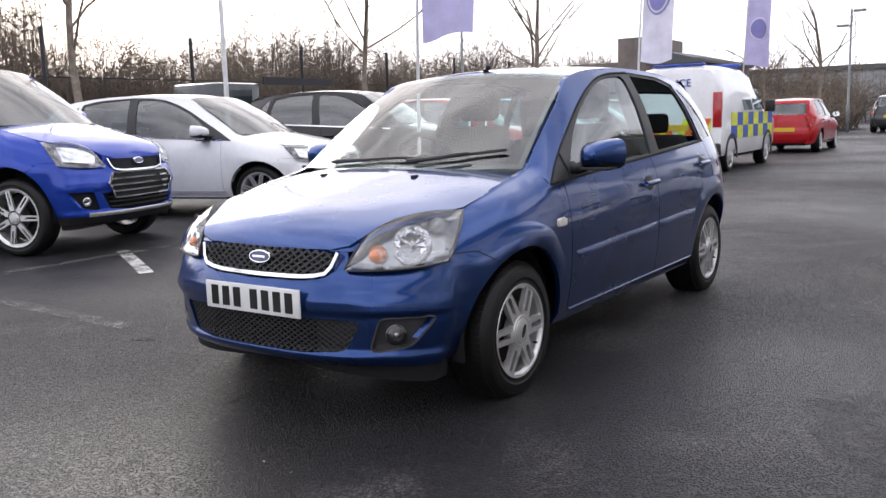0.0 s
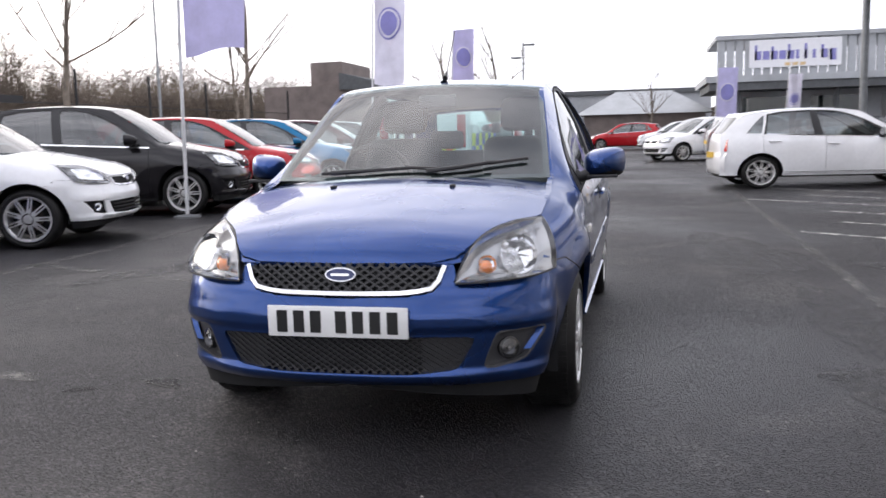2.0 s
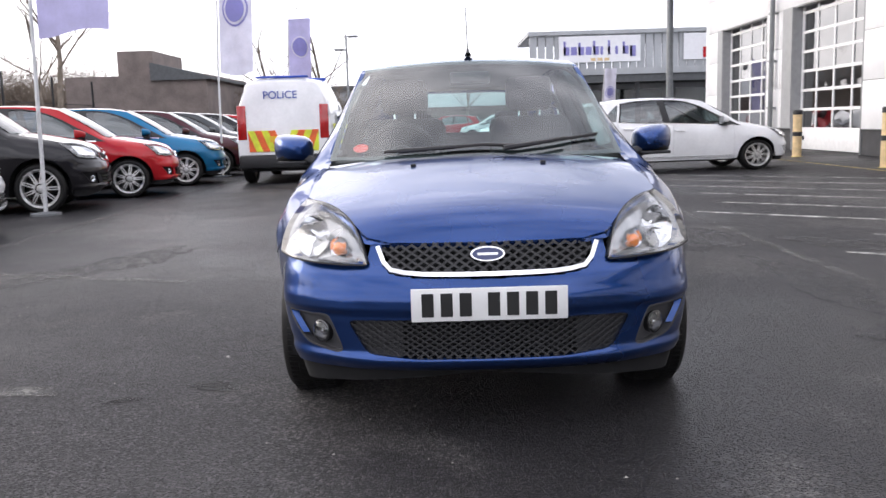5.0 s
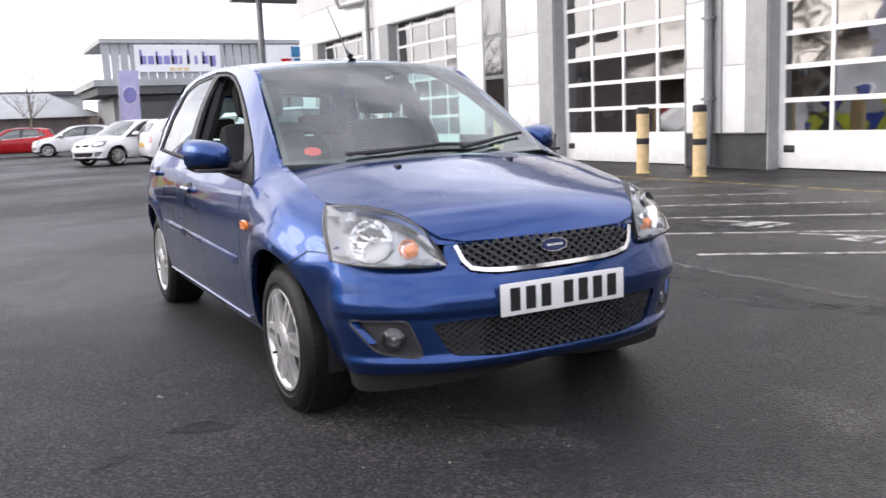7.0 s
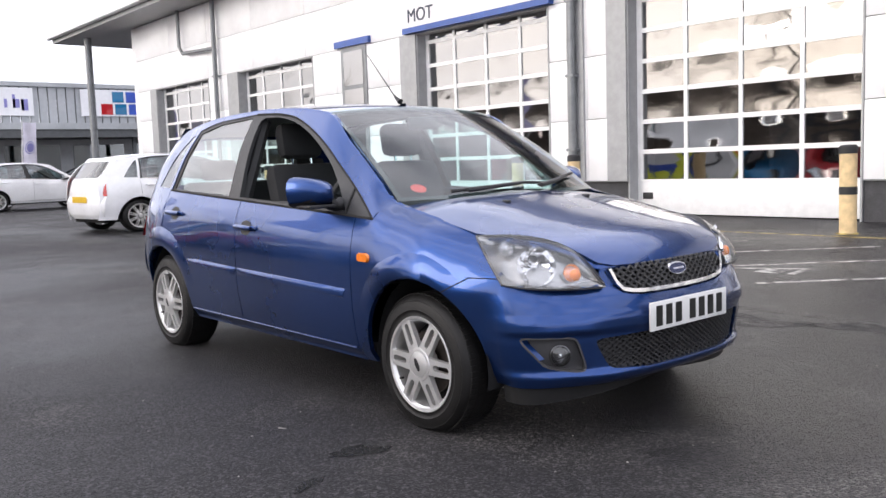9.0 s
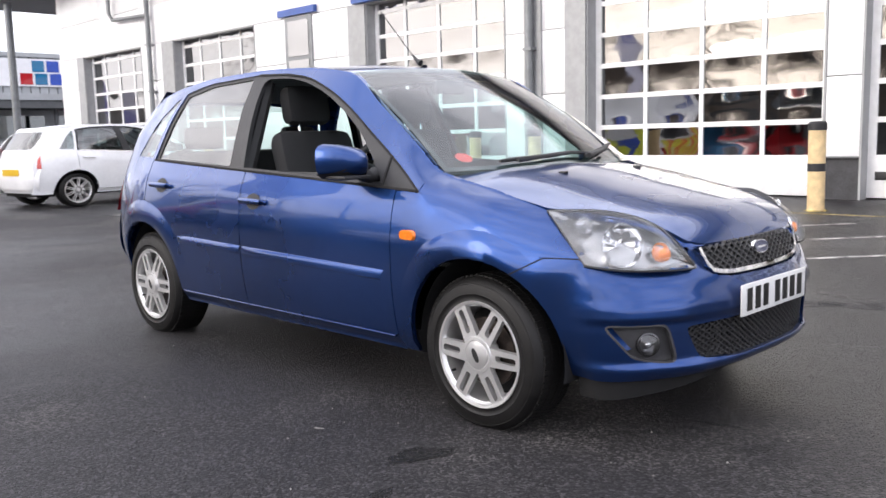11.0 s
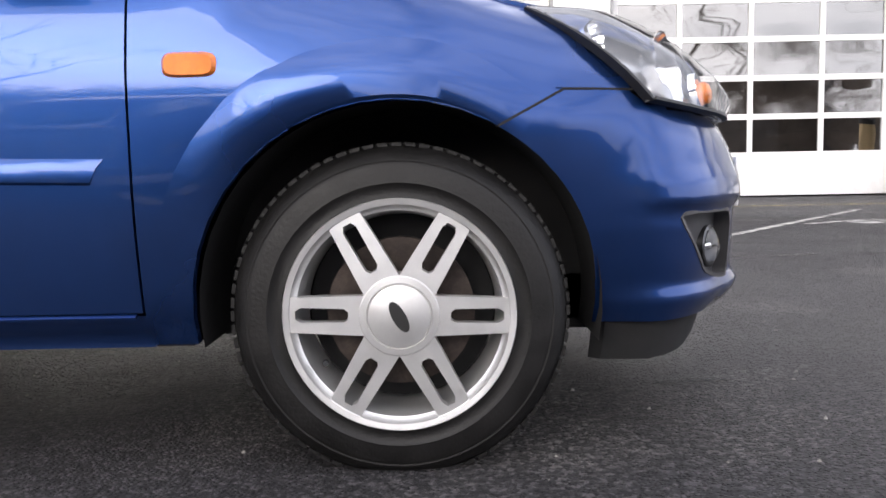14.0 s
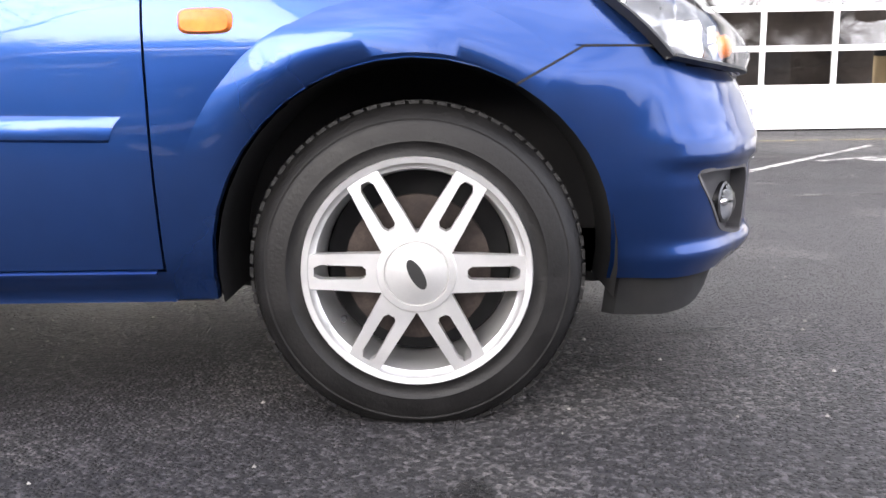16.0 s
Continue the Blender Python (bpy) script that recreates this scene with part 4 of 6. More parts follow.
            part("side_repeater", bm, M["amber"] if sg < 0 else M["clear_rep"], root, "amber side indicator" if sg < 0 else "pale side indicator")
            bm = bmesh.new()
            bar(bm, [f(x, sg * (side(x, 0.298) + 0.003), 0.298) for x in lin(-0.44, -2.12, 24)], [(0, sg * 0.45, 0.9)] * 25, 0.011, 0.006)
            part("sill_ridge", bm, paint_m, root)
            bm = bmesh.new()
            rows = []
            for a in lin(math.pi * 0.10, math.pi * 0.90, 40):
                row, k = [], min(1, (math.pi * 0.90 - a) / 0.5, (a - math.pi * 0.10) / 0.5)
                for d, o in ((0.346, 0.000), (0.352, 0.006), (0.385, 0.010), (0.425, 0.0065), (0.465, -0.001)):
                    x, z = AXLE_R + d * math.cos(a), 0.30 + d * math.sin(a)
                    row.append(bm.verts.new(f(x, sg * (side(x, z) + o * k + 0.0005), z)))
                rows.append(row)
            for r0, r1 in zip(rows, rows[1:]):
                for j in range(4):
                    bm.faces.new((r0[j], r0[j + 1], r1[j + 1], r1[j]))
            part("arch_lip", bm, paint_m, root)
            # swelling over the front wheel
            bm = bmesh.new()
            rows = []
            for a in lin(math.pi * 0.30, math.pi * 0.86, 40):
                row, k = [], min(1, (math.pi * 0.86 - a) / 0.5, (a - math.pi * 0.30) / 0.5)
                for d, o in ((0.346, 0.000), (0.352, 0.005), (0.385, 0.0085), (0.415, 0.0065), (0.445, -0.001)):
                    d = 0.346 + (d - 0.346) * (0.75 + 0.25 * k)
                    x, z = d * math.cos(a), 0.30 + d * math.sin(a)
                    row.append(bm.verts.new(f(x, sg * (side(x, z) + o * k + 0.0005), z)))
                rows.append(row)
            for r0, r1 in zip(rows, rows[1:]):
                for j in range(4):
                    bm.faces.new((r0[j], r0[j + 1], r1[j + 1], r1[j]))
            part("arch_lip", bm, paint_m, root)
        # arch liners
        for cx in (0.0, AXLE_R):
            bm = bmesh.new()
            rows = [[bm.verts.new(f(cx + (ARCH_R + 0.004) * math.cos(a), sg * y, 0.30 + (ARCH_R + 0.004) * math.sin(a))) for y in (0.735, 0.50)] for a in lin(-0.20, math.pi + 0.20, 24)]
            for r0, r1 in zip(rows, rows[1:]):
                bm.faces.new((r0[0], r0[1], r1[1], r1[0]))
            bm.faces.new([r[1] for r in rows])
            part("arch_liner", bm, M["liner"], root)
        mirror_unit(root, sg, paint_m, f)
        alloy_wheel(root, 0.0, sg * 0.775 * sy, sg, wheel_r, fine, spokes, hub)
        alloy_wheel(root, AXLE_R * sx, sg * 0.768 * sy, sg, wheel_r, fine, spokes, hub)
    # roof
    def roof(x, v):
        y = v * (column(x)[1][7] - 0.001)
        return f(x, y, rail(x) + 0.030 * (1 - v * v) * min(1, max(0, (-0.90 - x) / 0.25 + 0.5)))
    bm = sheet(lin(-0.955, -2.80, 26), lin(-1, 1, 16), [], lambda x, v: True)
    roof_ob = part("roof", mapped(bm, roof), paint_m, root)
    # bonnet
    bm = sheet(grid(-0.30, 0.66, du * 0.8), grid(-0.70, 0.70, du), [["line"] + HOOD, ["line"] + [(x, -y) for x, y in HOOD]], lambda x, y: inside(HOOD + [(x2, -y2) for x2, y2 in HOOD[::-1]], x, y))
    bonnet = part("bonnet", thicken(mapped(bm, lambda x, y: f(x, y, hood(x, y))), (-0.004, 0, -0.02)), paint_m, root)
    # cowl under the wipers
    bm = sheet(lin(-0.34, -0.10, 6), lin(-0.66, 0.66, 16), [], lambda x, y: True)
    part("cowl", mapped(bm, lambda x, y: f(x - 0.16 * (y / 0.66) ** 2, y, 0.925 - 0.03 * (y / 0.66) ** 2 + 0.06 * (-0.10 - x))), M["trim"], root)
    # windscreen
    def screen(u, v, d=0.0):
        w = 0.645 + (0.536 - 0.645) * v
        b = 0.13 * (1 - v) + 0.055 * v
        x = -0.285 + (-0.960 + 0.285) * v + b * (1 - u * u)
        z = 0.934 + (1.362 - 0.934) * v + 0.026 * math.sin(math.pi * v) + 0.03 * (1 - u * u) * v + 0.004
        return f(x - d * 0.55, u * w, z - d * 0.84)
    bm = mapped(sheet(lin(-1, 1, 20), lin(0, 1, 12), [], lambda u, v: True), screen)
    ws = part("windscreen", bm, M["screen"] if fine else gl, root, "windscreen glass")
    ws.visible_shadow = False
    bm = mapped(sheet([-1, -0.96] + lin(-0.9, 0.9, 14) + [0.96, 1], [0, 0.035] + lin(0.1, 0.9, 8) + [0.955, 1], [], lambda u, v: abs(u) > 0.965 or v < 0.03 or v > 0.96), lambda u, v: screen(u, v, 0.004))
    part("screen_border", bm, M["trim"], root)
    # rear: hatch, rear window and bumper
    def back(u, z):
        x = curve_at([0.26, 0.32, 0.50, 0.60, 0.66, 0.80, 0.98, 1.20, 1.34, 1.40], [-3.08, -3.12, -3.135, -3.125, -3.10, -3.09, -3.05, -2.92, -2.82, -2.76], z)
        w = curve_at([0.26, 0.5, 0.66, 0.8, 0.95, 1.06, 1.22, 1.33, 1.40], [0.60, 0.70, 0.70, 0.67, 0.62, 0.57, 0.55, 0.525, 0.50], z)
        return f(x + 0.10 * u**4, u * w, z)
    glass_z = (1.0, 1.30)
    bm = sheet(lin(-1, 1, 16), lin(0.26, 1.37, 24), [["line", (-2, glass_z[0]), (2, glass_z[0])], ["line", (-2, glass_z[1]), (2, glass_z[1])], ["line", (-0.86, 0), (-0.86, 2)], ["line", (0.86, 0), (0.86, 2)]], lambda u, z: not (abs(u) < 0.86 and glass_z[0] < z < glass_z[1]))
    part("tailgate", mapped(bm, back), paint_m, root)
    bm = mapped(sheet(lin(-0.87, 0.87, 10), lin(glass_z[0] - 0.005, glass_z[1] + 0.005, 6), [], lambda u, z: True), lambda u, z: (back(u, z)[0] + 0.006, back(u, z)[1], back(u, z)[2]))
    rg = part("rear_glass", bm, gl, root, "tinted rear window")
    rg.visible_shadow = False
    for sg in (1, -1):
        bm = mapped(sheet(lin(0.80, 1.02, 4), lin(0.68, 1.02, 6), [], lambda u, z: True), lambda u, z: (back(u, z)[0] - 0.012 * sx, sg * (back(u, z)[1] + 0.006), back(u, z)[2]))
        part("tail_lamp", bm, M["tail"], root, "red tail lamp")
    bm = boxes((-3.142 * sx, -3.128 * sx, -0.26, 0.26, 0.56 * sz, 0.67 * sz))
    part("rear_plate", bm, M["plate_yellow"], root, "yellow rear number plate")
    # front bumper with openings
    end = s_of_y(0.808)
    fog_s = [(s_of_y(y), z) for y, z in (rounded(FOG) if fine else FOG)]
    lg_s = [(math.copysign(s_of_y(abs(y)), y), z) for y, z in (rounded(LOW_GRILLE) if fine else LOW_GRILLE)]
    SEAM_S = [curve_at([-p[0] for p in PLAN], PLAN_S, -q) for q in (0.10, 0.176, 0.281)]
    top_line = [(0.0, 0.570), (0.20, 0.574), (0.30, 0.582), (0.345, 0.594), (0.371, 0.622), (0.380, 0.704), (0.416, 0.703), (0.426, 0.630), (0.52, 0.618), (0.70, 0.625), (s_of_y(0.738), 0.642), (s_of_y(0.738) + 0.03, 0.662), (SEAM_S[2], 0.6615), (SEAM_S[1], 0.603), (SEAM_S[0], 0.557)]
    arch_s = [(curve_at([-p[0] for p in PLAN], PLAN_S, -ARCH_R * math.cos(a)), 0.30 + ARCH_R * math.sin(a)) for a in lin(0, 1.15, 10)]

    def bump_ok(s, z):
        a = abs(s)
        if z > curve_at([p[0] for p in top_line], [p[1] for p in top_line], a) - 0.001:
            return False
        x, y, n = plan(a)
        if x * x + max(0, z - 0.30) ** 2 < ARCH_R**2:
            return False
        return not inside(fog_s, a, z) and not inside(lg_s, s, z)
    neg = lambda line: [(-s, z) for s, z in line]
    cuts = [["line"] + top_line, ["line"] + neg(top_line), ["line"] + arch_s, ["line"] + neg(arch_s), fog_s, neg(fog_s), lg_s, ["line", (arch_s[0][0], 0.0), arch_s[0]], ["line", (-arch_s[0][0], 0.0), (-arch_s[0][0], 0.3)]]
    bm = sheet(lin(-end - 0.05, end + 0.05, 80 if fine else 28), lin(0.255, 0.70, 28 if fine else 10), cuts, bump_ok)
    part("front_bumper", thicken(mapped(bm, lambda s, z: f(*bumper(s, z))), lambda co: (-0.035 if abs(co.y) < 0.66 else 0.004, -0.03 * (1 if co.y > 0 else -1) * (abs(co.y) > 0.5), 0)), paint_m, root)
    chin = lambda s, z: f(*bumper(s, 0.252, -0.010 - 0.25 * (0.252 - z) - 0.05 * max(0, 1 - abs(s) / 0.7))[:2], z + 0.6 * (0.258 - z) * max(0, 1 - abs(s) / 0.8))
    bm = sheet(lin(-end + 0.05, end - 0.05, 40), [0.180, 0.20, 0.225, 0.258], [], lambda s, z: plan(abs(s))[0] > 0.375)
    part("chin_spoiler", thicken(mapped(bm, chin), lambda co: (-0.02, -0.02 * (1 if co.y > 0 else -1) * (abs(co.y) > 0.5), 0)), M["liner"], root, "black lower spoiler")
    back_m = M["liner"]
    bm = mapped(sheet(lin(-0.50, 0.50, 14), lin(0.29, 0.445, 4), [], lambda s, z: True), lambda s, z: f(*bumper(s, z, -0.045)))
    lg = part("lower_grille", bm, back_m, root, "black lower grille")
    if not fine:
        for zz in (0.33, 0.365, 0.40):
            bm = bmesh.new()
            ss = lin(-0.42, 0.42, 12)
            bar(bm, [f(*bumper(s, zz, 0.002)) for s in ss], [(1, 0, 0)] * 13, 0.012, 0.03)
            part("grille_bar", bm, M["trim"], lg, smooth=False)
        if front == "bars":
            hexa = [(-0.43, 0.50), (-0.37, 0.395), (0.37, 0.395), (0.43, 0.50), (0.37, 0.575), (-0.37, 0.575)]
            bm = mapped(sheet(lin(-0.44, 0.44, 16), lin(0.39, 0.58, 5), [hexa], lambda s, z: inside(hexa, s, z)), lambda s, z: f(*bumper(s, z, 0.008)))
            panel_ob = part("grille_panel", bm, M["liner"], root, "dark hexagonal grille")
            for zz, w in ((0.44, 0.395), (0.485, 0.42), (0.53, 0.405)):
                bm = bmesh.new()
                bar(bm, [f(*bumper(s, zz, 0.018)) for s in lin(-w, w, 14)], [(1, 0, 0)] * 15, 0.016, 0.016)
                part("grille_bar", bm, M["chrome"], panel_ob, smooth=False)
            bm = bmesh.new()
            loop = [(a[0] + (b[0] - a[0]) * t, a[1] + (b[1] - a[1]) * t) for a, b in zip(hexa, hexa[1:] + hexa[:1]) for t in (0, 0.25, 0.5, 0.75)]
            bar(bm, [f(*bumper(s, z, 0.020)) for s, z in loop + loop[:1]], [(1, 0, 0)] * (len(loop) + 1), 0.016, 0.02)
            part("grille_rim", bm, M["chrome"], panel_ob, smooth=False)
            bm = mapped(sheet(lin(-0.62, 0.62, 20), lin(0.27, 0.30, 1), [], lambda s, z: True), lambda s, z: f(*bumper(s, z, 0.014)))
            part("skid_plate", bm, M["alloy"], root, "silver skid plate")
            bm = mapped(sheet(lin(-0.98, 0.98, 30), lin(0.22, 0.275, 2), [], lambda s, z: plan(abs(s))[0] > 0.36), lambda s, z: f(*bumper(s, z, 0.012)))
            part("lower_cladding", bm, M["trim"], root, "black lower cladding")
    if fine:
        bm = lattice([(math.copysign(s_of_y(abs(y)), y), z) for y, z in LOW_GRILLE], lambda s, z: f(*bumper(s, z, -0.012)), 0.033, 0.62, 0.0055, 0.012)
        part("grille_mesh", bm, M["trim"], lg, smooth=False)
        for sg in (1, -1):
            bm = mapped(sheet(lin(0.30, 0.52, 6), lin(0.295, 0.445, 4), [], lambda s, z: True), lambda s, z: f(*bumper(sg * s, z, -0.019)))
            part("blanking_plate", bm, M["trim"], lg, "closed outer end of the grille")
    for sg in (1, -1):
        bm = sheet(grid(0.50, 0.80, 0.05), grid(0.30, 0.46, 0.04), [], lambda s, z: True)
        fog = part("fog_lamp", mapped(bm, lambda s, z: f(*bumper(sg * s, z, -0.030))), M["surround"] if fine else back_m, root, "fog lamp in a dark recess")
        c = Vector(f(*bumper(sg * (s_of_y(0.600)), 0.378, -0.016)))
        n = Vector((0.80, 0.60 * sg, 0.02))
        bm = bmesh.new()
        lathe(bm, [(-0.03, 0.040), (0.000, 0.040), (0.002, 0.035), (-0.008, 0.031), (-0.018, 0.02), (-0.020, 0.0001)], 24, "x")
        part("fog_reflector", bm, M["fog_bowl"] if fine else M["chrome"], fog, m=Matrix.Translation(c) @ n.to_track_quat("X", "Z").to_matrix().to_4x4())
        bm = bmesh.new()
        lathe(bm, [(0.004, 0.0345), (0.012, 0.020), (0.014, 0.0001)], 24, "x")
        part("fog_lens", bm, M["lens"], fog, m=Matrix.Translation(c) @ n.to_track_quat("X", "Z").to_matrix().to_4x4())
        if fine:
            bm = bmesh.new()
            lathe(bm, [(-0.018, 0.011), (-0.004, 0.010), (0.001, 0.006), (0.002, 0.0001)], 14, "x")
            part("fog_bulb", bm, M["chrome"], fog, "bright bulb cap", m=Matrix.Translation(c) @ n.to_track_quat("X", "Z").to_matrix().to_4x4())
            bm = bmesh.new()
            o = fog_s + fog_s[:1]
            pts = [f(*bumper(sg * (a + (b - a) * t), za + (zb - za) * t, 0.001)) for (a, za), (b, zb) in zip(o[1:], o[2:] + o[1:2]) for t in (0, 0.5)]
            bar(bm, pts + pts[:1], [n] * (len(pts) + 1), 0.007, 0.03)
            part("fog_surround", bm, M["surround"], fog, "grey fog lamp surround")
    # upper grille
    gx = lambda y: 0.676 - 0.20 * y * y
    gp = lambda y, z, o=0.0: f(gx(y) + (0.65 - z) * 0.30 + o, y, z)
    UP = [(-0.362, 0.676), (-0.325, 0.604), (-0.20, 0.594), (0.20, 0.594), (0.325, 0.604), (0.362, 0.676), (0.18, 0.690), (-0.18, 0.690)]
    bm = sheet(lin(-0.38, 0.38, 16), lin(0.575, 0.70, 5), [UP], lambda y, z: inside(UP, y, z))
    grille = part("upper_grille", mapped(bm, lambda y, z: gp(y, z, -0.03)), back_m, root, "black mesh grille with a chrome lip")
    if fine:
        part("grille_mesh", lattice(UP, lambda y, z: gp(y, z, -0.004), 0.040, 0.66, 0.0075, 0.010), M["grille_bar"], grille, smooth=False)
    lip = [(-0.372, 0.682), (-0.352, 0.630), (-0.328, 0.604), (-0.28, 0.594)] + [(y, 0.586 + 0.05 * y * y) for y in lin(-0.22, 0.22, 10)] + [(0.28, 0.594), (0.328, 0.604), (0.352, 0.630), (0.372, 0.682)]
    bm = bmesh.new()
    bar(bm, [gp(y, z, 0.004) for y, z in lip], [(0.9, 0, 0.25)] * len(lip), 0.015, 0.03)
    part("chrome_lip", bm, M["chrome"], grille, "bright chrome lip")
    bm = bmesh.new()
    for w, h, o, mk in ((0.058, 0.0245, 0.010, 0),):
        ring = oval(w, h)
        top = [bm.verts.new(gp(u, 0.652 + v, o)) for u, v in ring]
        lo = [bm.verts.new(gp(u, 0.652 + v, o - 0.018)) for u, v in ring]
        bm.faces.new(top)
        for i in range(len(ring)):
            bm.faces.new((top[i], top[(i + 1) % len(ring)], lo[(i + 1) % len(ring)], lo[i]))
    part("emblem_rim", bm, M["chrome"], grille)
    bm = bmesh.new()
    bm.faces.new([bm.verts.new(gp(u, 0.652 + v, 0.0125)) for u, v in oval(0.052, 0.020)])
    part("emblem", bm, M["emblem"], grille, "blue oval emblem")
    if fine:
        bm = bmesh.new()
        bar(bm, [gp(y, 0.652 + 0.0 * y, 0.0145) for y in lin(-0.034, 0.034, 12)], [(1, 0, 0.2)] * 13, 0.008, 0.003)
        part("emblem_stroke", bm, M["chrome"], grille, smooth=False)
    if fine:
        for sg in (1, -1):
            bm = bmesh.new()
            rows = []
            for (hx, hy), d in zip(HOOD[2:8], (0.004, 0.022, 0.038, 0.022, 0.012, 0.004)):
                hz = hood(hx, hy)
                rows.append([bm.verts.new(f(hx - 0.004, sg * (hy - 0.003), hz - 0.002)), bm.verts.new(f(hx + 0.006, sg * hy, hz - d))])
            for r0, r1 in zip(rows, rows[1:]):
                bm.faces.new((r0[0], r0[1], r1[1], r1[0]))
            part("hood_flange", bm, paint_m, root)
    # headlamps
    UPPER = [(0.652, 0.408, 0.622), (0.605, 0.430, 0.690), (0.545, 0.466, 0.755), (0.45, 0.534, 0.800), (0.35, 0.606, 0.815), (0.228, 0.668, 0.813)]
    LOWER = [(0.652, 0.414, 0.618), (0.640, 0.480, 0.620), (0.610, 0.560, 0.623), (0.565, 0.635, 0.627), (0.505, 0.695, 0.634), (0.435, 0.738, 0.645)]
    ts = lin(0, 1, 5)

    def lamp(t, w, out=0.0, sg=1):
        a = [curve_at(ts, [p[k] for p in UPPER], t) for k in range(3)]
        b = [curve_at(ts, [p[k] for p in LOWER], t) for k in range(3)]
        e = (4 * w * (1 - w)) * min(1, 5 * t) * 0.034 * (1 - 0.3 * t) + out
        nx, ny, nz = 0.72 - 0.35 * t, 0.45 + 0.35 * t, 0.42
        return f(a[0] + (b[0] - a[0]) * w + nx * e, sg * (a[1] + (b[1] - a[1]) * w + ny * e), a[2] + (b[2] - a[2]) * w + nz * e)
    for sg in (1, -1):
        bm = mapped(sheet(lin(0.0, 1, 16), lin(0, 1, 10), [], lambda t, w: True), lambda t, w: lamp(t, w, -0.070 * min(1, 5 * t) * min(1, 8 * (1 - t) + 0.2) * min(1, 7 * w * (1 - w) + 0.15), sg))
        hl = part("headlamp", bm, M["housing"], root, "clear headlamp with a grey housing")
        if fine:
            for t, w, r, dx, nm in ((0.67, 0.56, 0.074, -0.004, "reflector"), (0.86, 0.24, 0.030, -0.006, "reflector")):
                c, n = Vector(lamp(t, w, -0.042, sg)), Vector((0.83, 0.50 * sg, 0.20))
                bm = bmesh.new()
                lathe(bm, [(0.014, r), (0.010, r * 0.97), (-0.012, r * 0.80), (-0.026, r * 0.5), (-0.032, r * 0.22), (-0.020, r * 0.20), (-0.012, r * 0.14), (-0.010, 0.0001)], 36, "x")
                for v in bm.verts:
                    a = math.atan2(v.co.z, v.co.y)
                    v.co.x += 0.0022 * math.cos(9 * a)
                part(nm, bm, M["chrome"], hl, m=Matrix.Translation(c) @ n.to_track_quat("X", "Z").to_matrix().to_4x4())
            c, n = Vector(lamp(0.37, 0.60, -0.036, sg)), Vector((0.86, 0.45 * sg, 0.2))
            bm = bmesh.new()
            lathe(bm, [(-0.02, 0.023), (0.006, 0.022), (0.014, 0.014), (0.016, 0.0001)], 24, "x")
            part("indicator", bm, M["amber"], hl, "amber indicator", m=Matrix.Translation(c) @ n.to_track_quat("X", "Z").to_matrix().to_4x4())
            c = Vector(lamp(0.40, 0.56, -0.042, sg))
            bm = bmesh.new()
            lathe(bm, [(-0.01, 0.034), (0.004, 0.033), (-0.006, 0.026), (-0.012, 0.0001)], 24, "x")
            part("reflector", bm, M["chrome"], hl, m=Matrix.Translation(c) @ n.to_track_quat("X", "Z").to_matrix().to_4x4())
        else:
            bm = mapped(sheet(lin(0.3, 0.85, 6), lin(0.25, 0.8, 4), [], lambda t, w: True), lambda t, w: lamp(t, w, -0.02, sg))
            part("reflector", bm, M["chrome"], hl)
        bm = mapped(sheet(lin(0.0, 1, 18), lin(0, 1, 10), [], lambda t, w: True), lambda t, w: lamp(t, w, 0.002, sg))
        ln = part("lens", bm, M["lens"], hl, "clear lens")
        if fine:
            # thin black bars drawn for the shade in the gap round the lamp
            bm = bmesh.new()
            bar(bm, [lamp(t, 1.0, 0.0035, sg) for t in lin(0.02, 0.99, 16)], [(0.8, 0.5 * sg, 0.2)] * 17, 0.0055, 0.02)
            bar(bm, [lamp(t, 0.0, 0.001, sg) for t in lin(0.02, 0.99, 16)], [(0.7, 0.4 * sg, 0.6)] * 17, 0.006, 0.02)
            bar(bm, [lamp(1.0, w, 0.001, sg) for w in lin(0.0, 1.0, 8)], [(0.4, 0.8 * sg, 0.3)] * 9, 0.006, 0.02)
            part("lamp_gap_line", bm, M["trim"], hl, "black line drawn for the shaded gap round the lamp")
        ln.visible_shadow = False
    # number plate, its characters as bars
    px = 0.735
    bm = boxes((px * sx, px * sx + 0.008, -0.26, 0.26, 0.436 * sz - drop, 0.436 * sz + 0.111 - drop), bevel=0.003)
    if not plates:
        bm.free()
        bm = boxes((px * sx - 0.03, px * sx - 0.02, -0.05, 0.05, 0.46 * sz, 0.48 * sz))
    fp = part("front_plate" if plates else "bumper_inset", bm, M["plate"] if plates else paint_m, root, "white front number plate" if plates else "")
    for k, (y0, w) in enumerate(((0.228, 0.05), (0.165, 0.05), (0.102, 0.05), (0.039, 0.05), (-0.055, 0.05), (-0.118, 0.05), (-0.181, 0.05))):
        bm = boxes((px * sx + 0.008, px * sx + 0.0095, y0 - w + 0.006, y0 - 0.004, 0.436 * sz + 0.016 - drop, 0.436 * sz + 0.095 - drop))
        if fine:
            part("plate_bar", bm, M["plate_ink"], fp, smooth=False)
        else:
            bm.free()
    # floor pan and engine bay, dark
    bm = bmesh.new()
    box(bm, -3.0 * sx, 0.50 * sx, -0.50, 0.50, 0.19 * sz, 0.30 * sz)
    box(bm, -2.10 * sx, -0.36 * sx, -0.735 * sy, 0.735 * sy, 0.215 * sz, 0.30 * sz)
    box(bm, 0.36 * sx, 0.52 * sx, -0.60 * sy, 0.60 * sy, 0.25 * sz, 0.58 * sz)
    box(bm, -3.02 * sx, -2.88 * sx, -0.58 * sy, 0.58 * sy, 0.26 * sz, 0.60 * sz)
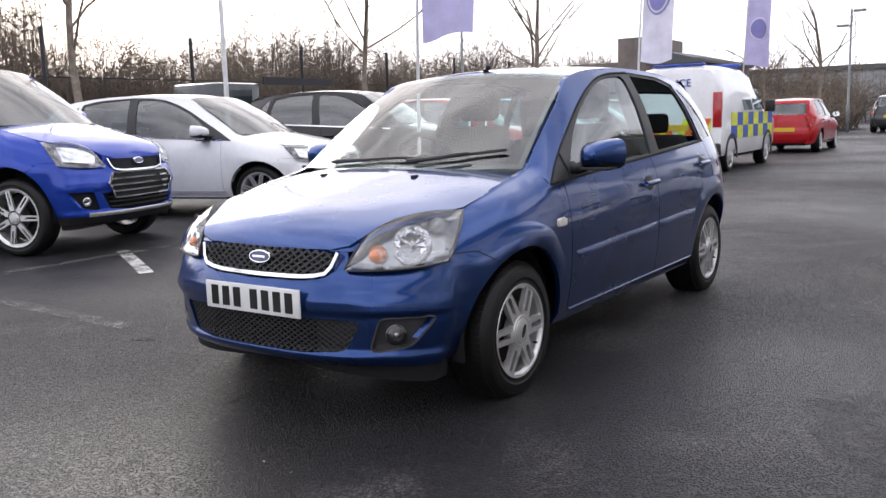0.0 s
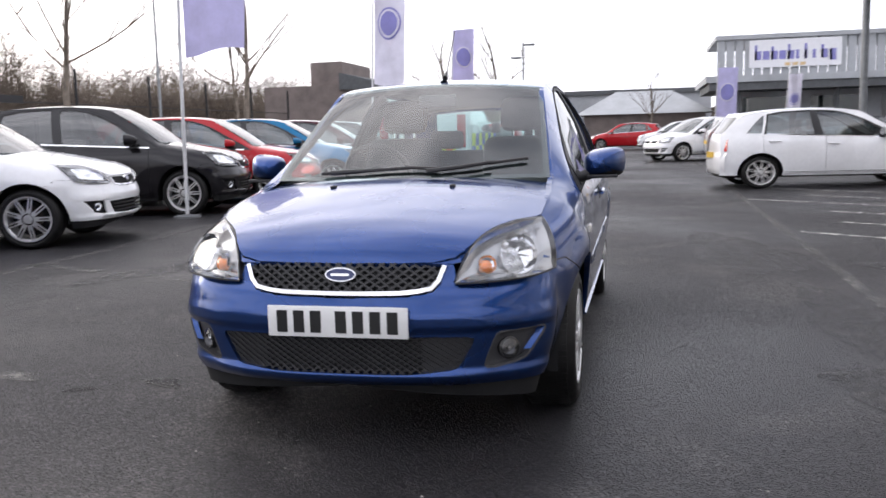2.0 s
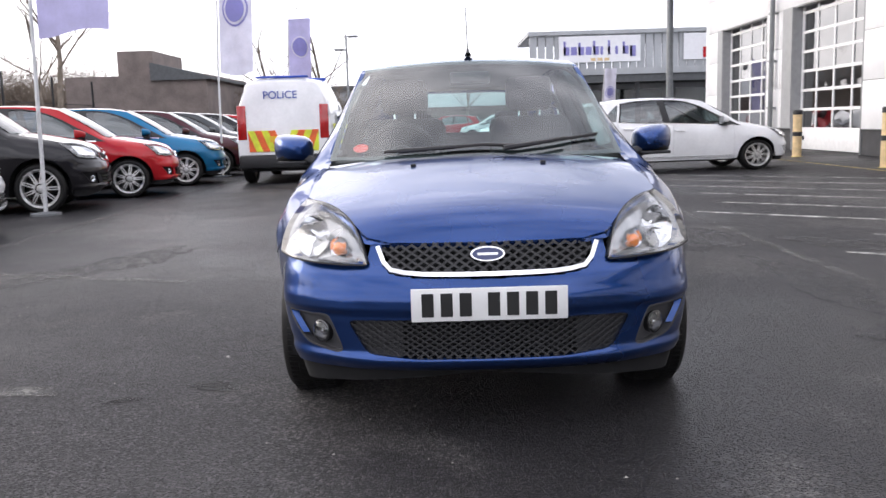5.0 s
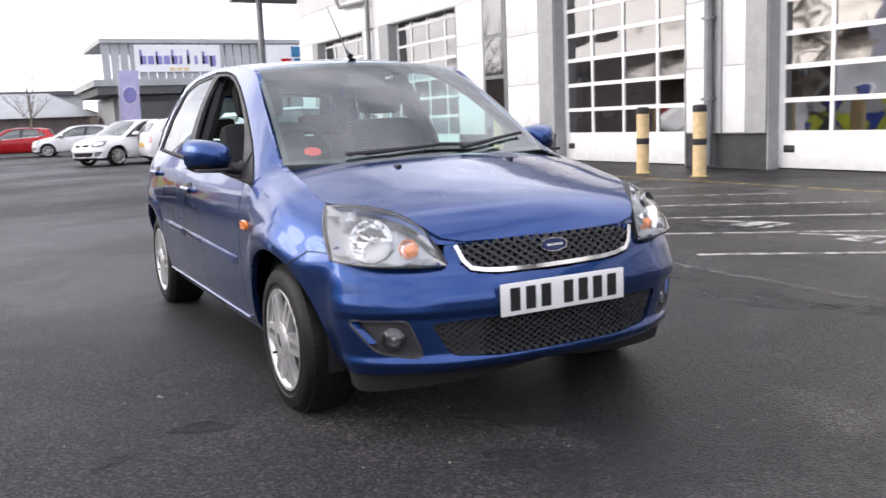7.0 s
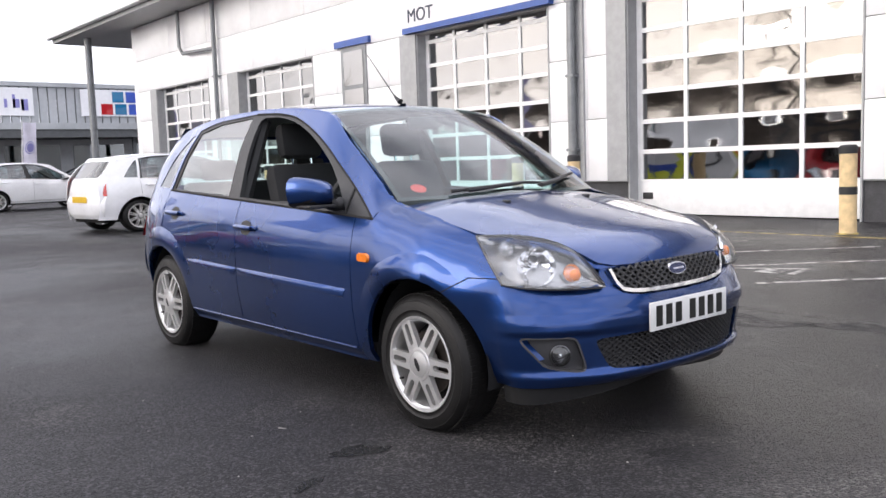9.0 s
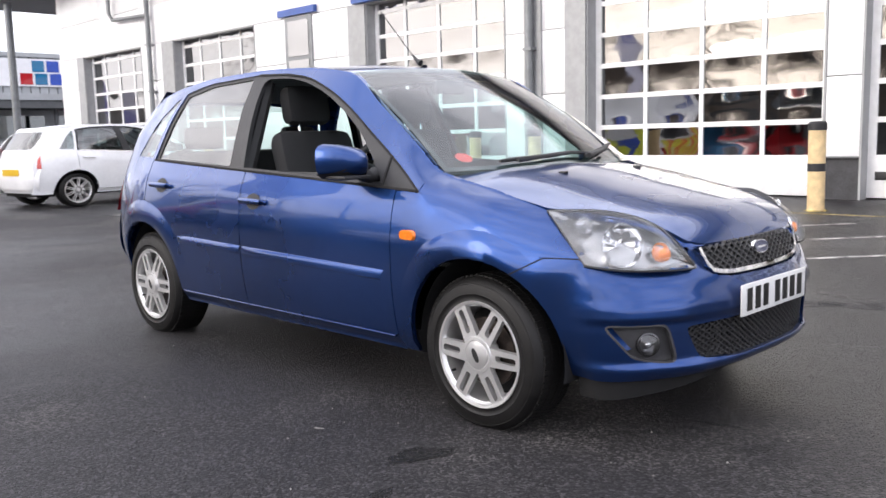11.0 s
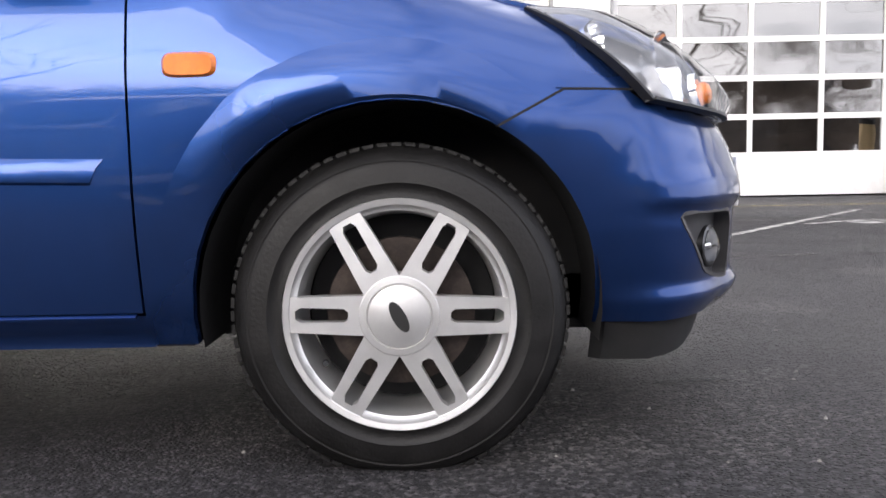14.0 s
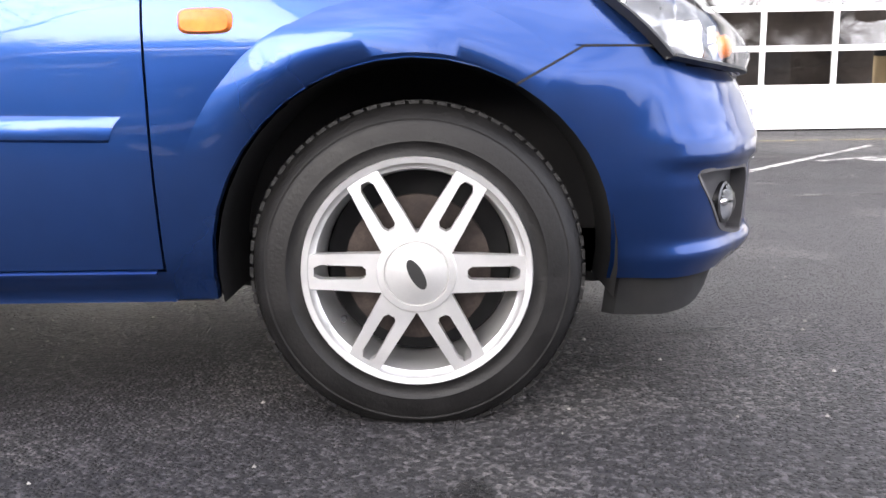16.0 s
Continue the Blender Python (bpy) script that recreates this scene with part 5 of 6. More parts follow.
    part("floor_pan", bm, M["liner"], root, smooth=False)
    # cabin
    bm = bmesh.new()
    box(bm, -0.95 * sx, -0.30 * sx, -0.70 * sy, 0.70 * sy, 0.55 * sz, 0.90 * sz, bevel=0.05)
    part("dashboard", bm, M["dash"], root, "dark dashboard")
    bm = mapped(sheet(lin(-1.0, -2.72, 14), lin(-1, 1, 8), [], lambda x, v: True), lambda x, v: (roof(x, v * 0.96)[0], roof(x, v * 0.96)[1], roof(x, v * 0.96)[2] - 0.035))
    part("roof_lining", bm, M["lining"] if fine else M["dash"], root)
    for y in (0.36, -0.36):
        if fine:
            seat(root, y, f)
        else:
            bm = boxes((-1.62 * sx, -1.45 * sx, (y - 0.22) * sy, (y + 0.22) * sy, 0.5 * sz, 1.02 * sz), (-1.66 * sx, -1.58 * sx, (y - 0.12) * sy, (y + 0.12) * sy, 1.04 * sz, 1.24 * sz), bevel=0.03)
            part("front_seat", bm, M["seat"], root)
    bm = boxes((-2.50 * sx, -2.00 * sx, -0.60 * sy, 0.60 * sy, 0.40 * sz, 0.56 * sz), (-2.62 * sx, -2.45 * sx, -0.60 * sy, 0.60 * sy, 0.50 * sz, 1.00 * sz), bevel=0.04)
    bench = part("rear_bench", bm, M["seat"], root)
    for y in (0.34, -0.34):
        bm = boxes((-2.64 * sx, -2.56 * sx, y - 0.12, y + 0.12, 1.01 * sz, 1.14 * sz), bevel=0.03)
        part("headrest", bm, M["seat"], bench)
    if fine:
        bm = bmesh.new()
        lathe(bm, [(0.016 * math.cos(a), 0.180 + 0.016 * math.sin(a)) for a in lin(0, 2 * math.pi * 7 / 8, 7)], 36, "x", closed=True)
        for a in (0.3, math.pi - 0.3, -math.pi / 2):
            tube(bm, [(0.0, 0.0, 0.0), (0.0, 0.18 * math.cos(a), 0.18 * math.sin(a))], 0.016, 8)
        lathe(bm, [(-0.02, 0.06), (0.02, 0.07), (0.03, 0.0001)], 20, "x")
        part("steering_wheel", bm, M["dash"], root, "black steering wheel", pose(-0.98, -0.36, 0.90, 0, 25, 0))
        # inner door skins
        for sg in (1, -1):
            bm = sheet(grid(-2.40, -0.45, 0.15), grid(0.32, 0.93, 0.1), [], lambda x, z: not in_arch(x, z))
            part("door_lining", mapped(bm, lambda x, z: f(x, sg * (side(x, z) - 0.055), z)), M["dash"], root)
            bm = bmesh.new()
            tube(bm, [f(-1.60, sg * (side(-1.60, 0.90) - 0.07), 0.90), f(-1.635, sg * (side(-1.635, 1.36) - 0.05), 1.36)], [0.045, 0.035], 8)
            part("centre_pillar", bm, M["dash"], root)
        # wipers, washer jets, aerial, mirror and sticker
        for pts, blade in (([(-0.52, 0.015), (-0.28, 0.03), (-0.02, 0.045)], [(-0.62, 0.035), (-0.30, 0.055), (0.06, 0.075), (0.30, 0.060)]), ([(0.18, 0.02), (0.42, 0.05), (0.62, 0.085)], [(0.20, 0.045), (0.50, 0.085), (0.86, 0.135)])):
            bm = bmesh.new()
            tube(bm, [Vector(screen(u, v)) + Vector((0.022, 0, 0.028)) for u, v in pts], [0.012, 0.009, 0.007], 6)
            wp = part("wiper", bm, M["trim"], root, "black wiper")
            bm = bmesh.new()
            tube(bm, [Vector(screen(u, v)) + Vector((0.012, 0, 0.014)) for u, v in blade], 0.0075, 6)
            part("wiper_blade", bm, M["trim"], wp)
        for y in (0.265, -0.265):
            bm = boxes((-0.022, 0.012, y - 0.011, y + 0.011, hood(0, y) - 0.022, hood(0, y) - 0.011), bevel=0.003)
            part("washer_jet", bm, M["trim"], root)
        z0 = roof(-1.075, 0)[2]
        bm = bmesh.new()
        tube(bm, [(-1.055, 0, z0 - 0.004), (-1.075, 0, z0 + 0.02), (-1.10, 0, z0 + 0.035), (-1.13, 0, z0 + 0.06)], [0.021, 0.017, 0.010, 0.005], 10)
        tube(bm, [(-1.13, 0, z0 + 0.06), (-1.36, 0, z0 + 0.30)], [0.0032, 0.0022], 6)
        part("aerial", bm, M["trim"], root, "black roof aerial")
        bm = boxes((-0.90, -0.87, -0.10, 0.10, 1.255, 1.32), bevel=0.012)
        part("cabin_mirror", bm, M["trim"], root)
        bm = bmesh.new()
        ring = [screen(-0.80 + 0.055 * math.cos(a), 0.105 + 0.035 * math.sin(a), 0.006) for a in lin(0, 2 * math.pi * 15 / 16, 15)]
        bm.faces.new([bm.verts.new(p) for p in ring])
        part("windscreen_sticker", bm, M["red_sticker"], root, "small red sticker")
    return root


# ---- ground ----
bm = bmesh.new()
for i, r in enumerate((900,)):
    bm.faces.new([bm.verts.new((r * math.cos(a), r * math.sin(a), 0)) for a in lin(0, 2 * math.pi * 47 / 48, 47)])
tagged(part("ground", bm, M["asphalt"], smooth=False), "dark damp worn asphalt of the car park", "ground", kind="structure")


def line(x0, y0, x1, y1, w, m, z=0.004, name="road_marking", label="worn painted line on the asphalt"):
    d = Vector((x1 - x0, y1 - y0, 0))
    n = Vector((-d.y, d.x, 0)).normalized() * w / 2
    k = max(1, int(d.length / 2))
    bm = bmesh.new()
    rows = [[bm.verts.new(Vector((x0, y0, z)) + d * t + n * s * (1 + 0.1 * noise.noise((x0 + t * 9, y0, s)))) for s in (-1, 1)] for t in lin(0, 1, k)]
    for a, b in zip(rows, rows[1:]):
        bm.faces.new((a[0], b[0], b[1], a[1]))
    return tagged(part(name, bm, M[m], smooth=False), label, "road marking", "car park markings", "structure")


line(-40, 2.75, 9, 2.42, 0.10, "joint", label="pale broken joint along the lane edge")
line(-40, -4.75, 9, -4.35, 0.14, "joint", label="pale broken joint along the parking bays")
for x in (-2.5, 2.3):
    line(x, -2.0 if x < 0 else -2.4, x - 0.9, -4.6, 0.14, "joint")
line(0.05, -1.75, -0.02, -3.4, 0.13, "joint")
line(-1.2, -3.3, -1.9, -4.6, 0.12, "line_white")
line(-24, 7.55, 12, 7.75, 0.09, "line_yellow", label="worn yellow line beside the bollards")
for i in range(15):
    c = -12.15 + 1.14 * i
    ya, yb = 3.1 + 0.5 * math.sin(2.3 * i), 7.2 - 0.6 * abs(math.sin(1.7 * i))
    ends = [(0.62 * (y + 0.62 * c) / 0.78 + 0.78 * c, y) for y in (ya, yb)]
    line(*ends[0], *ends[1], 0.075, "line_white", label="worn white bay line")
for x, y in ((-2.6, 4.6), (-1.4, 4.5), (0.9, 4.9), (3.4, 5.0)):
    line(x - 0.4, y - 0.25, x + 0.3, y + 0.15, 0.07, "line_white")
    line(x + 0.3, y + 0.15, x + 0.35, y - 0.28, 0.07, "line_white")
    line(x + 0.1, y + 0.02, x + 0.12, y - 0.30, 0.22, "line_white")



def stain(x, y, rx, ry, rz, m, seed, label, z=0.0035):
    """A thin irregular patch on the ground."""
    rng = random.Random(seed)
    ph = [rng.uniform(0, 6.28) for _ in range(4)]
    bm = bmesh.new()
    n = 40
    rows = []
    for q in (0.001, 0.5, 1.0):
        row = []
        for k in range(n):
            a = 2 * math.pi * k / n
            w = q * (1 + 0.22 * math.sin(2 * a + ph[0]) + 0.16 * math.sin(3 * a + ph[1]) + 0.10 * math.sin(7 * a + ph[2]) + 0.05 * math.sin(13 * a + ph[3]))
            u, v = rx * w * math.cos(a), ry * w * math.sin(a)
            c, d = math.cos(radians(rz)), math.sin(radians(rz))
            row.append(bm.verts.new((x + u * c - v * d, y + u * d + v * c, z)))
        rows.append(row)
    for r0, r1 in zip(rows, rows[1:]):
        for k in range(n):
            bm.faces.new((r0[k], r0[(k + 1) % n], r1[(k + 1) % n], r1[k]))
    return tagged(part("ground_stain", bm, M[m], smooth=False), label, "stain", "stains on the asphalt", "structure")


stain(0.04, -1.13, 0.05, 0.13, -12, "scuff", 1, "dark oily scuff on the asphalt")
stain(0.20, -1.45, 0.03, 0.07, 30, "scuff", 2, "dark oily scuff on the asphalt")
stain(0.66, -0.21, 0.075, 0.022, 8, "dry_patch", 3, "pale scuffed chip in the asphalt")
stain(-0.43, -1.19, 0.018, 0.010, 20, "joint_grit", 4, "pale chip on the asphalt")
for k, (x, y, rx, ry, rz) in enumerate(((-0.30, 2.05, 0.42, 0.20, 25), (0.55, 2.30, 0.45, 0.16, 10), (-1.9, 2.2, 0.9, 0.22, 5), (-4.5, 1.9, 1.1, 0.5, 8), (-3.0, 3.6, 1.0, 0.4, 40), (1.9, -2.6, 0.5, 0.25, 60), (-3.4, -2.9, 0.9, 0.35, -20))):
    stain(x, y, rx, ry, rz, "dry_patch", 10 + k, "paler dry worn patch on the asphalt")

# ---- workshop building ----
WALL, DOOR = 9.95, 10.19
DOORS = [(-28.2, -24.0), (-21.9, -17.65), (-13.15, -9.05), (-7.15, -2.95), (-2.45, 1.62), (2.42, 6.46), (7.0, 11.0), (11.6, 15.6)]
HEAD, TOP, X0, X1 = 4.05, 6.45, -30.0, 24.0
wall = thing("wall_workshop", pose(0, 0, 0), "silver-grey clad workshop wall with tall glazed doors", "wall", kind="structure")


def panel(x0, x1, z0, z1):
    if x1 - x0 > 0.03 and z1 - z0 > 0.03:
        part("cladding_panel", boxes((x0 + 0.006, x1 - 0.006, WALL, WALL + 0.10, z0 + 0.006, z1 - 0.006), bevel=0.006), M["cladding"], wall)


edges = [X0]
for a, b in DOORS:
    edges += [a, b]
edges.append(X1)
for a, b in zip(edges[::2], edges[1::2]):
    n = max(1, round((b - a) / 1.25))
    z = [0.62, 1.78, 2.95, HEAD]
    for i in range(n):
        for z0, z1 in zip(z, z[1:]):
            panel(a + (b - a) * i / n, a + (b - a) * (i + 1) / n, z0, z1)
    part("plinth", boxes((a, b, WALL + 0.03, WALL + 0.12, 0.0, 0.61)), M["brick_dark"], wall, smooth=False)
    part("plinth_cap", boxes((a, b, WALL - 0.015, WALL + 0.12, 0.605, 0.622)), M["steel"], wall, smooth=False)
for i in range(18):
    x0, x1 = X0 + 3 * i, X0 + 3 * i + 3
    for z0, z1 in ((HEAD, 5.2), (5.2, TOP)):
        panel(x0, x1, z0, z1)
bm = bmesh.new()
for a, b in zip(edges[::2], edges[1::2]):
    box(bm, a, b, WALL + 0.104, WALL + 0.40, 0, HEAD)
box(bm, X0, X1, WALL + 0.104, WALL + 0.40, HEAD, TOP)
part("wall_core", bm, M["reveal"], wall, smooth=False)
part("end_wall", boxes((X0 - 0.3, X0 - 0.002, WALL, WALL + 14, 0, TOP)), M["cladding"], wall, smooth=False)
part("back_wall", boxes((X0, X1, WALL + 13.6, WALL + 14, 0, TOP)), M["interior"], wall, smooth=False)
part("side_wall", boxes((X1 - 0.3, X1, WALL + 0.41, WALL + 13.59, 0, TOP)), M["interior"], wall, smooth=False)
tagged(part("roof_workshop", boxes((X0 - 5.5, X1, WALL - 1.3, WALL + 14.4, TOP + 0.02, TOP + 0.40)), M["reveal"], smooth=False), "grey overhanging flat roof of the workshop", "roof", kind="structure")
tagged(part("gutter", boxes((X0 - 5.6, X1, WALL - 1.55, WALL - 1.31, TOP + 0.16, TOP + 0.46), bevel=0.05), M["cladding"]), "silver gutter along the roof edge", "gutter", kind="structure")
bm = bmesh.new()
tube(bm, [(-33.2, 9.3, 0), (-33.2, 9.3, TOP + 0.02)], 0.14, 12)
tagged(part("canopy_post", bm, M["steel"]), "grey steel post under the roof canopy", "post", kind="structure")


def glazed_door(a, b, k):
    d = thing("roller_door", pose(0, 0, 0), "white-framed sectional workshop door with glass panes", "door", "workshop doors", "structure")
    rows, cols, z0 = 7, 4, 0.60
    hz, wx = 0.542, (b - a) / cols
    part("bottom_panel", boxes((a, b, DOOR, DOOR + 0.05, 0.02, z0), bevel=0.01), M["door_white"], d)
    part("letter_flap", boxes((a + 0.14, a + 0.36, DOOR - 0.012, DOOR, 0.28, 0.40), bevel=0.008), M["trim"], d)
    for i in range(cols + 1):
        w = 0.07 if i in (0, cols) else 0.035
        x = min(max(a + wx * i, a + w), b - w)
        part("mullion", boxes((x - w, x + w, DOOR - 0.004, DOOR + 0.05, z0, HEAD)), M["door_white"], d, smooth=False)
    for j in range(rows):
        z = z0 + hz * j
        part("rail", boxes((a + 0.01, b - 0.01, DOOR + 0.001, DOOR + 0.045, z - 0.04, min(z + 0.04, HEAD))), M["door_white"], d, smooth=False)
    for j in range(rows):
        for i in range(cols):
            t = 0.006 * (random.random() - 0.5)
            bm = bmesh.new()
            q = [(a + wx * i + 0.03, z0 + hz * j + 0.035), (a + wx * (i + 1) - 0.03, z0 + hz * j + 0.035), (a + wx * (i + 1) - 0.03, min(z0 + hz * (j + 1), HEAD + 0.03) - 0.035), (a + wx * i + 0.03, min(z0 + hz * (j + 1), HEAD + 0.03) - 0.035)]
            n = 4
            g = [[bm.verts.new((q[0][0] + (q[1][0] - q[0][0]) * u / n, DOOR + 0.022 + t * (u / n - 0.5) + 0.006 * math.sin(math.pi * u / n) * math.sin(math.pi * v / n), q[0][1] + (q[2][1] - q[0][1]) * v / n)) for v in range(n + 1)] for u in range(n + 1)]
            for u in range(n):
                for v in range(n):
                    bm.faces.new((g[u][v], g[u + 1][v], g[u + 1][v + 1], g[u][v + 1]))
            part("pane", bm, M["pane"], d)
    for x in (a - 0.001, b + 0.001):
        s = 1 if x < (a + b) / 2 else -1
        part("jamb", boxes((min(x, x - s * 0.0) - (0.0 if s > 0 else 0.03), x + (0.03 if s > 0 else 0.0), WALL - 0.012, DOOR + 0.001, 0, HEAD)), M["reveal"], d, smooth=False)
    part("door_head", boxes((a, b, WALL + 0.0, DOOR, HEAD - 0.03, HEAD + 0.003)), M["reveal"], d, smooth=False)
    return d


for k, (a, b) in enumerate(DOORS):
    glazed_door(a, b, k)
# grey pilasters beside the reveals
for x0, x1 in ((-28.75, -28.2), (-22.6, -21.9), (-13.75, -13.15), (-8.55, -8.15), (-7.6, -7.15)):
    part("pilaster", boxes((x0, x1, WALL - 0.05, WALL - 0.001, 0.62, HEAD)), M["reveal"], wall, smooth=False)
# narrow blue-framed door
pd = thing("door_staff", pose(0, 0, 0), "narrow glazed staff door with a blue head panel", "door", kind="structure")
part("door_leaf", boxes((-16.25, -15.15, WALL - 0.03, WALL - 0.002, 0.02, 4.05)), M["steel"], pd, smooth=False)
for z0, z1 in ((0.3, 2.0), (2.1, 3.0), (3.1, 3.95)):
    part("pane", boxes((-16.12, -15.28, WALL - 0.045, WALL - 0.032, z0, z1)), M["pane"], pd, smooth=False)
part("head_panel", boxes((-16.45, -14.95, WALL - 0.10, WALL - 0.002, 4.08, 4.24)), M["sign_blue"], pd, smooth=False)
# sign board over the test bay
sb = thing("sign_board", pose(0, 0, 0), "white sign board with a blue bar over the test bay", "sign")
part("board", boxes((-13.5, -8.9, WALL - 0.14, WALL - 0.002, 4.19, 4.85)), M["sign_white"], sb, smooth=False)
part("blue_bar", boxes((-13.5, -8.9, WALL - 0.15, WALL - 0.004, 4.06, 4.185)), M["sign_blue"], sb, smooth=False)
cu = bpy.data.curves.new("letters", "FONT")
cu.body, cu.size, cu.extrude = "MOT", 0.42, 0.006
cu.materials.append(M["sign_ink"])
lt = new("letters", cu)
lt.parent, lt.matrix_basis = sb, pose(-13.3, WALL - 0.15, 4.30, 90, 0, 0)
# drain pipes
for x, kink in ((-23.2, True), (-8.35, False)):
    bm = bmesh.new()
    tube(bm, [(x, WALL - 0.14, 0.05), (x, WALL - 0.14, TOP)], 0.075, 10)
    if kink:
        tube(bm, [(x, WALL - 0.16, 4.9), (x - 2.3, WALL - 0.16, 5.0), (x - 2.55, WALL - 0.16, 5.25), (x - 2.55, WALL - 0.16, TOP)], 0.06, 10)
    for z in (1.2, 2.6, 4.0):
        box(bm, x - 0.10, x + 0.10, WALL - 0.22, WALL - 0.001, z, z + 0.05)
    tagged(part("drain_pipe", bm, M["steel"]), "grey drain pipe on the workshop wall", "pipe", "drain pipes", "structure")
# workshop floor clutter seen through the panes
for x, w, h, c in ((-6.2, 0.8, 1.7, "steel"), (-4.6, 1.5, 1.2, "steel"), (-0.9, 2.4, 1.1, "maroon"), (4.0, 2.0, 1.3, "steel"), (-11.5, 2.0, 1.5, "steel")):
    bm = boxes((x, x + w, WALL + 3.2, WALL + 4.1, 0.0, h), (x + 0.1, x + w * 0.6, WALL + 3.3, WALL + 3.9, h, h * 1.25), bevel=0.06)
    tagged(part("tool_cabinet", bm, M[c]), "tool cabinet standing inside the workshop", "cabinet", "workshop cabinets")

# ---- bollards ----


def bollard():
    b = thing("bollard", pose(0, 0, 0), "scuffed cream steel bollard with a black band", "bollard", "bollards before the workshop")
    bm = bmesh.new()
    lathe(bm, [(0, 0.105), (1.02, 0.105)], 24, "z")
    part("post", bm, M["bollard"], b)
    bm = bmesh.new()
    lathe(bm, [(0.50, 0.109), (0.60, 0.109)], 24, "z")
    part("band", bm, M["trim"], b, "black band")
    bm = bmesh.new()
    lathe(bm, [(1.015, 0.112), (1.10, 0.112), (1.125, 0.09), (1.13, 0.0001)], 24, "z")
    part("cap", bm, M["trim"], b, "black cap")
    bm = bmesh.new()
    lathe(bm, [(0.0, 0.15), (0.012, 0.13), (0.014, 0.106)], 24, "z")
    part("foot_ring", bm, M["line_yellow"], b)
    return b


first = bollard()
spots = [(-17.6, 8.4), (-12.6, 8.05), (-8.44, 8.37), (-7.05, 8.32), (-2.31, 8.09), (1.90, 8.6), (7.0, 8.4)]
first.matrix_basis = pose(*spots[0], 0)
for k, (x, y) in enumerate(spots[1:]):
    copy_thing(first, pose(x, y, 0, 0.4 * (k % 3) - 0.4, 0.5 * (k % 2), 37 * k))

# ---- the blue hatchback ----
hatchback("blue_hatchback", pose(0, 0, 0), M["blue"], "dark blue five-door hatchback with silver alloys, driver's window open", fine=True, open_windows=(("front", -1), ("rear", 1)))

# ---- parked cars ----
ROW = "cars parked along the lane"
FAR = "cars before the far showroom"
proto = hatchback("white_hatchback", pose(-5.30, -5.64, 0, 0, 0, 106) @ Matrix.Diagonal((1.13, 1.11, 1.08, 1)), M["white"], "white hatchback with silver wheels parked nose to the lane", scale=(1.03, 1.03, 1.02), wheel_r=0.305, group=ROW, spokes=9, plates=False)


def parked(name, x, y, rz, colour, label, k=(1, 1, 1), group=ROW):
    """A copy of the white hatchback in another paint and size."""
    c = copy_thing(proto, pose(x, y, 0, 0, 0, rz))
    c.scale = k
    c.name = name
    for o in c.children_recursive:
        for s in o.material_slots:
            if s.material == M["white"]:
                s.link = "OBJECT"
                s.material = M[colour]
    return tagged(c, label, "car", group)


parked("black_people_carrier", -8.97, -5.87, 106, "black", "black people carrier with paper stickers in its windows", (1.10, 1.10, 1.15))
parked("red_hatchback", -11.40, -5.55, 106, "red", "red hatchback parked nose to the lane", (1.06, 1.06, 1.05))
parked("teal_hatchback", -14.10, -5.42, 106, "teal", "teal blue hatchback parked nose to the lane", (1.06, 1.06, 1.05))
parked("maroon_hatchback", -16.9, -5.5, 106, "maroon", "dark maroon hatchback parked in the row", (1.06, 1.06, 1.05))
parked("dark_grey_hatchback", -19.5, -5.6, 106, "grey_car", "dark grey hatchback parked in the row", (1.06, 1.06, 1.05))
parked("black_hatchback", -22.1, -5.6, 106, "black", "black hatchback far down the row", (1.06, 1.06, 1.05))
parked("red_hatchback", -24.7, -5.7, 106, "red", "red hatchback far down the row", (1.06, 1.06, 1.05))
parked("white_executive_hatch", -14.0, 5.75, 97, "white", "white executive hatchback with a low roof beside the lane", (1.09, 1.05, 0.97), "cars on the open bays")
parked("red_sports_hatch", -24.2, -3.2, 182, "red", "bright red hatchback in the lane facing away", (0.98, 1, 0.98), "cars on the open bays")
parked("dark_offroader", -43.5, -3.0, 180, "grey_car", "dark off-roader parked far down the lane", (1.1, 1.1, 1.14), "cars on the open bays")
hatchback("blue_offroader", pose(-2.07, -5.50, 0, 0, 0, 108), M["bright_blue"], "bright blue compact off-roader with chrome grille bars", scale=(1.09, 1.12, 1.29), wheel_r=0.365, group=ROW, spokes=7, plates=False, front="bars")
for x, y, rz, c, s in ((-27.6, 1.9, -60, "white", 1.05), (-26.9, 6.4, 95, "white", 1.05), (-44.5, 1.5, -100, "white", 1.07), (-46.0, 4.6, -100, "white", 1.07), (-47.0, 8.5, -95, "white", 1.07), (-46.0, 11.5, -95, "grey_car", 1.07), (-47, -1.2, -100, "red", 1.02)):
    parked("far_hatchback", x, y, rz, c, {"white": "white", "red": "red", "grey_car": "grey"}[c] + " hatchback parked before the far showroom", (s, s, 1.01), FAR)

# small chips and grit on the asphalt
rng = random.Random(4)
vs, fs = [], []
for k in range(900):
    x, y, r = rng.uniform(-9, 4.5), rng.uniform(-6, 7), rng.uniform(0.0015, 0.006) * (2 if k % 23 == 0 else 1)
    i, a0 = len(vs), rng.uniform(0, 6.28)
    for j in range(5):
        a = a0 + 2 * math.pi * j / 5
        vs.append((x + r * math.cos(a) * rng.uniform(0.6, 1.3), y + r * math.sin(a) * rng.uniform(0.6, 1.3), 0.001))
    vs.append((x, y, 0.004 + r * 0.4))
    fs += [(i + j, i + (j + 1) % 5, i + 5) for j in range(5)]
me = bpy.data.meshes.new("grit")
me.from_pydata(vs, [], fs)
me.materials.append(M["joint_grit"])
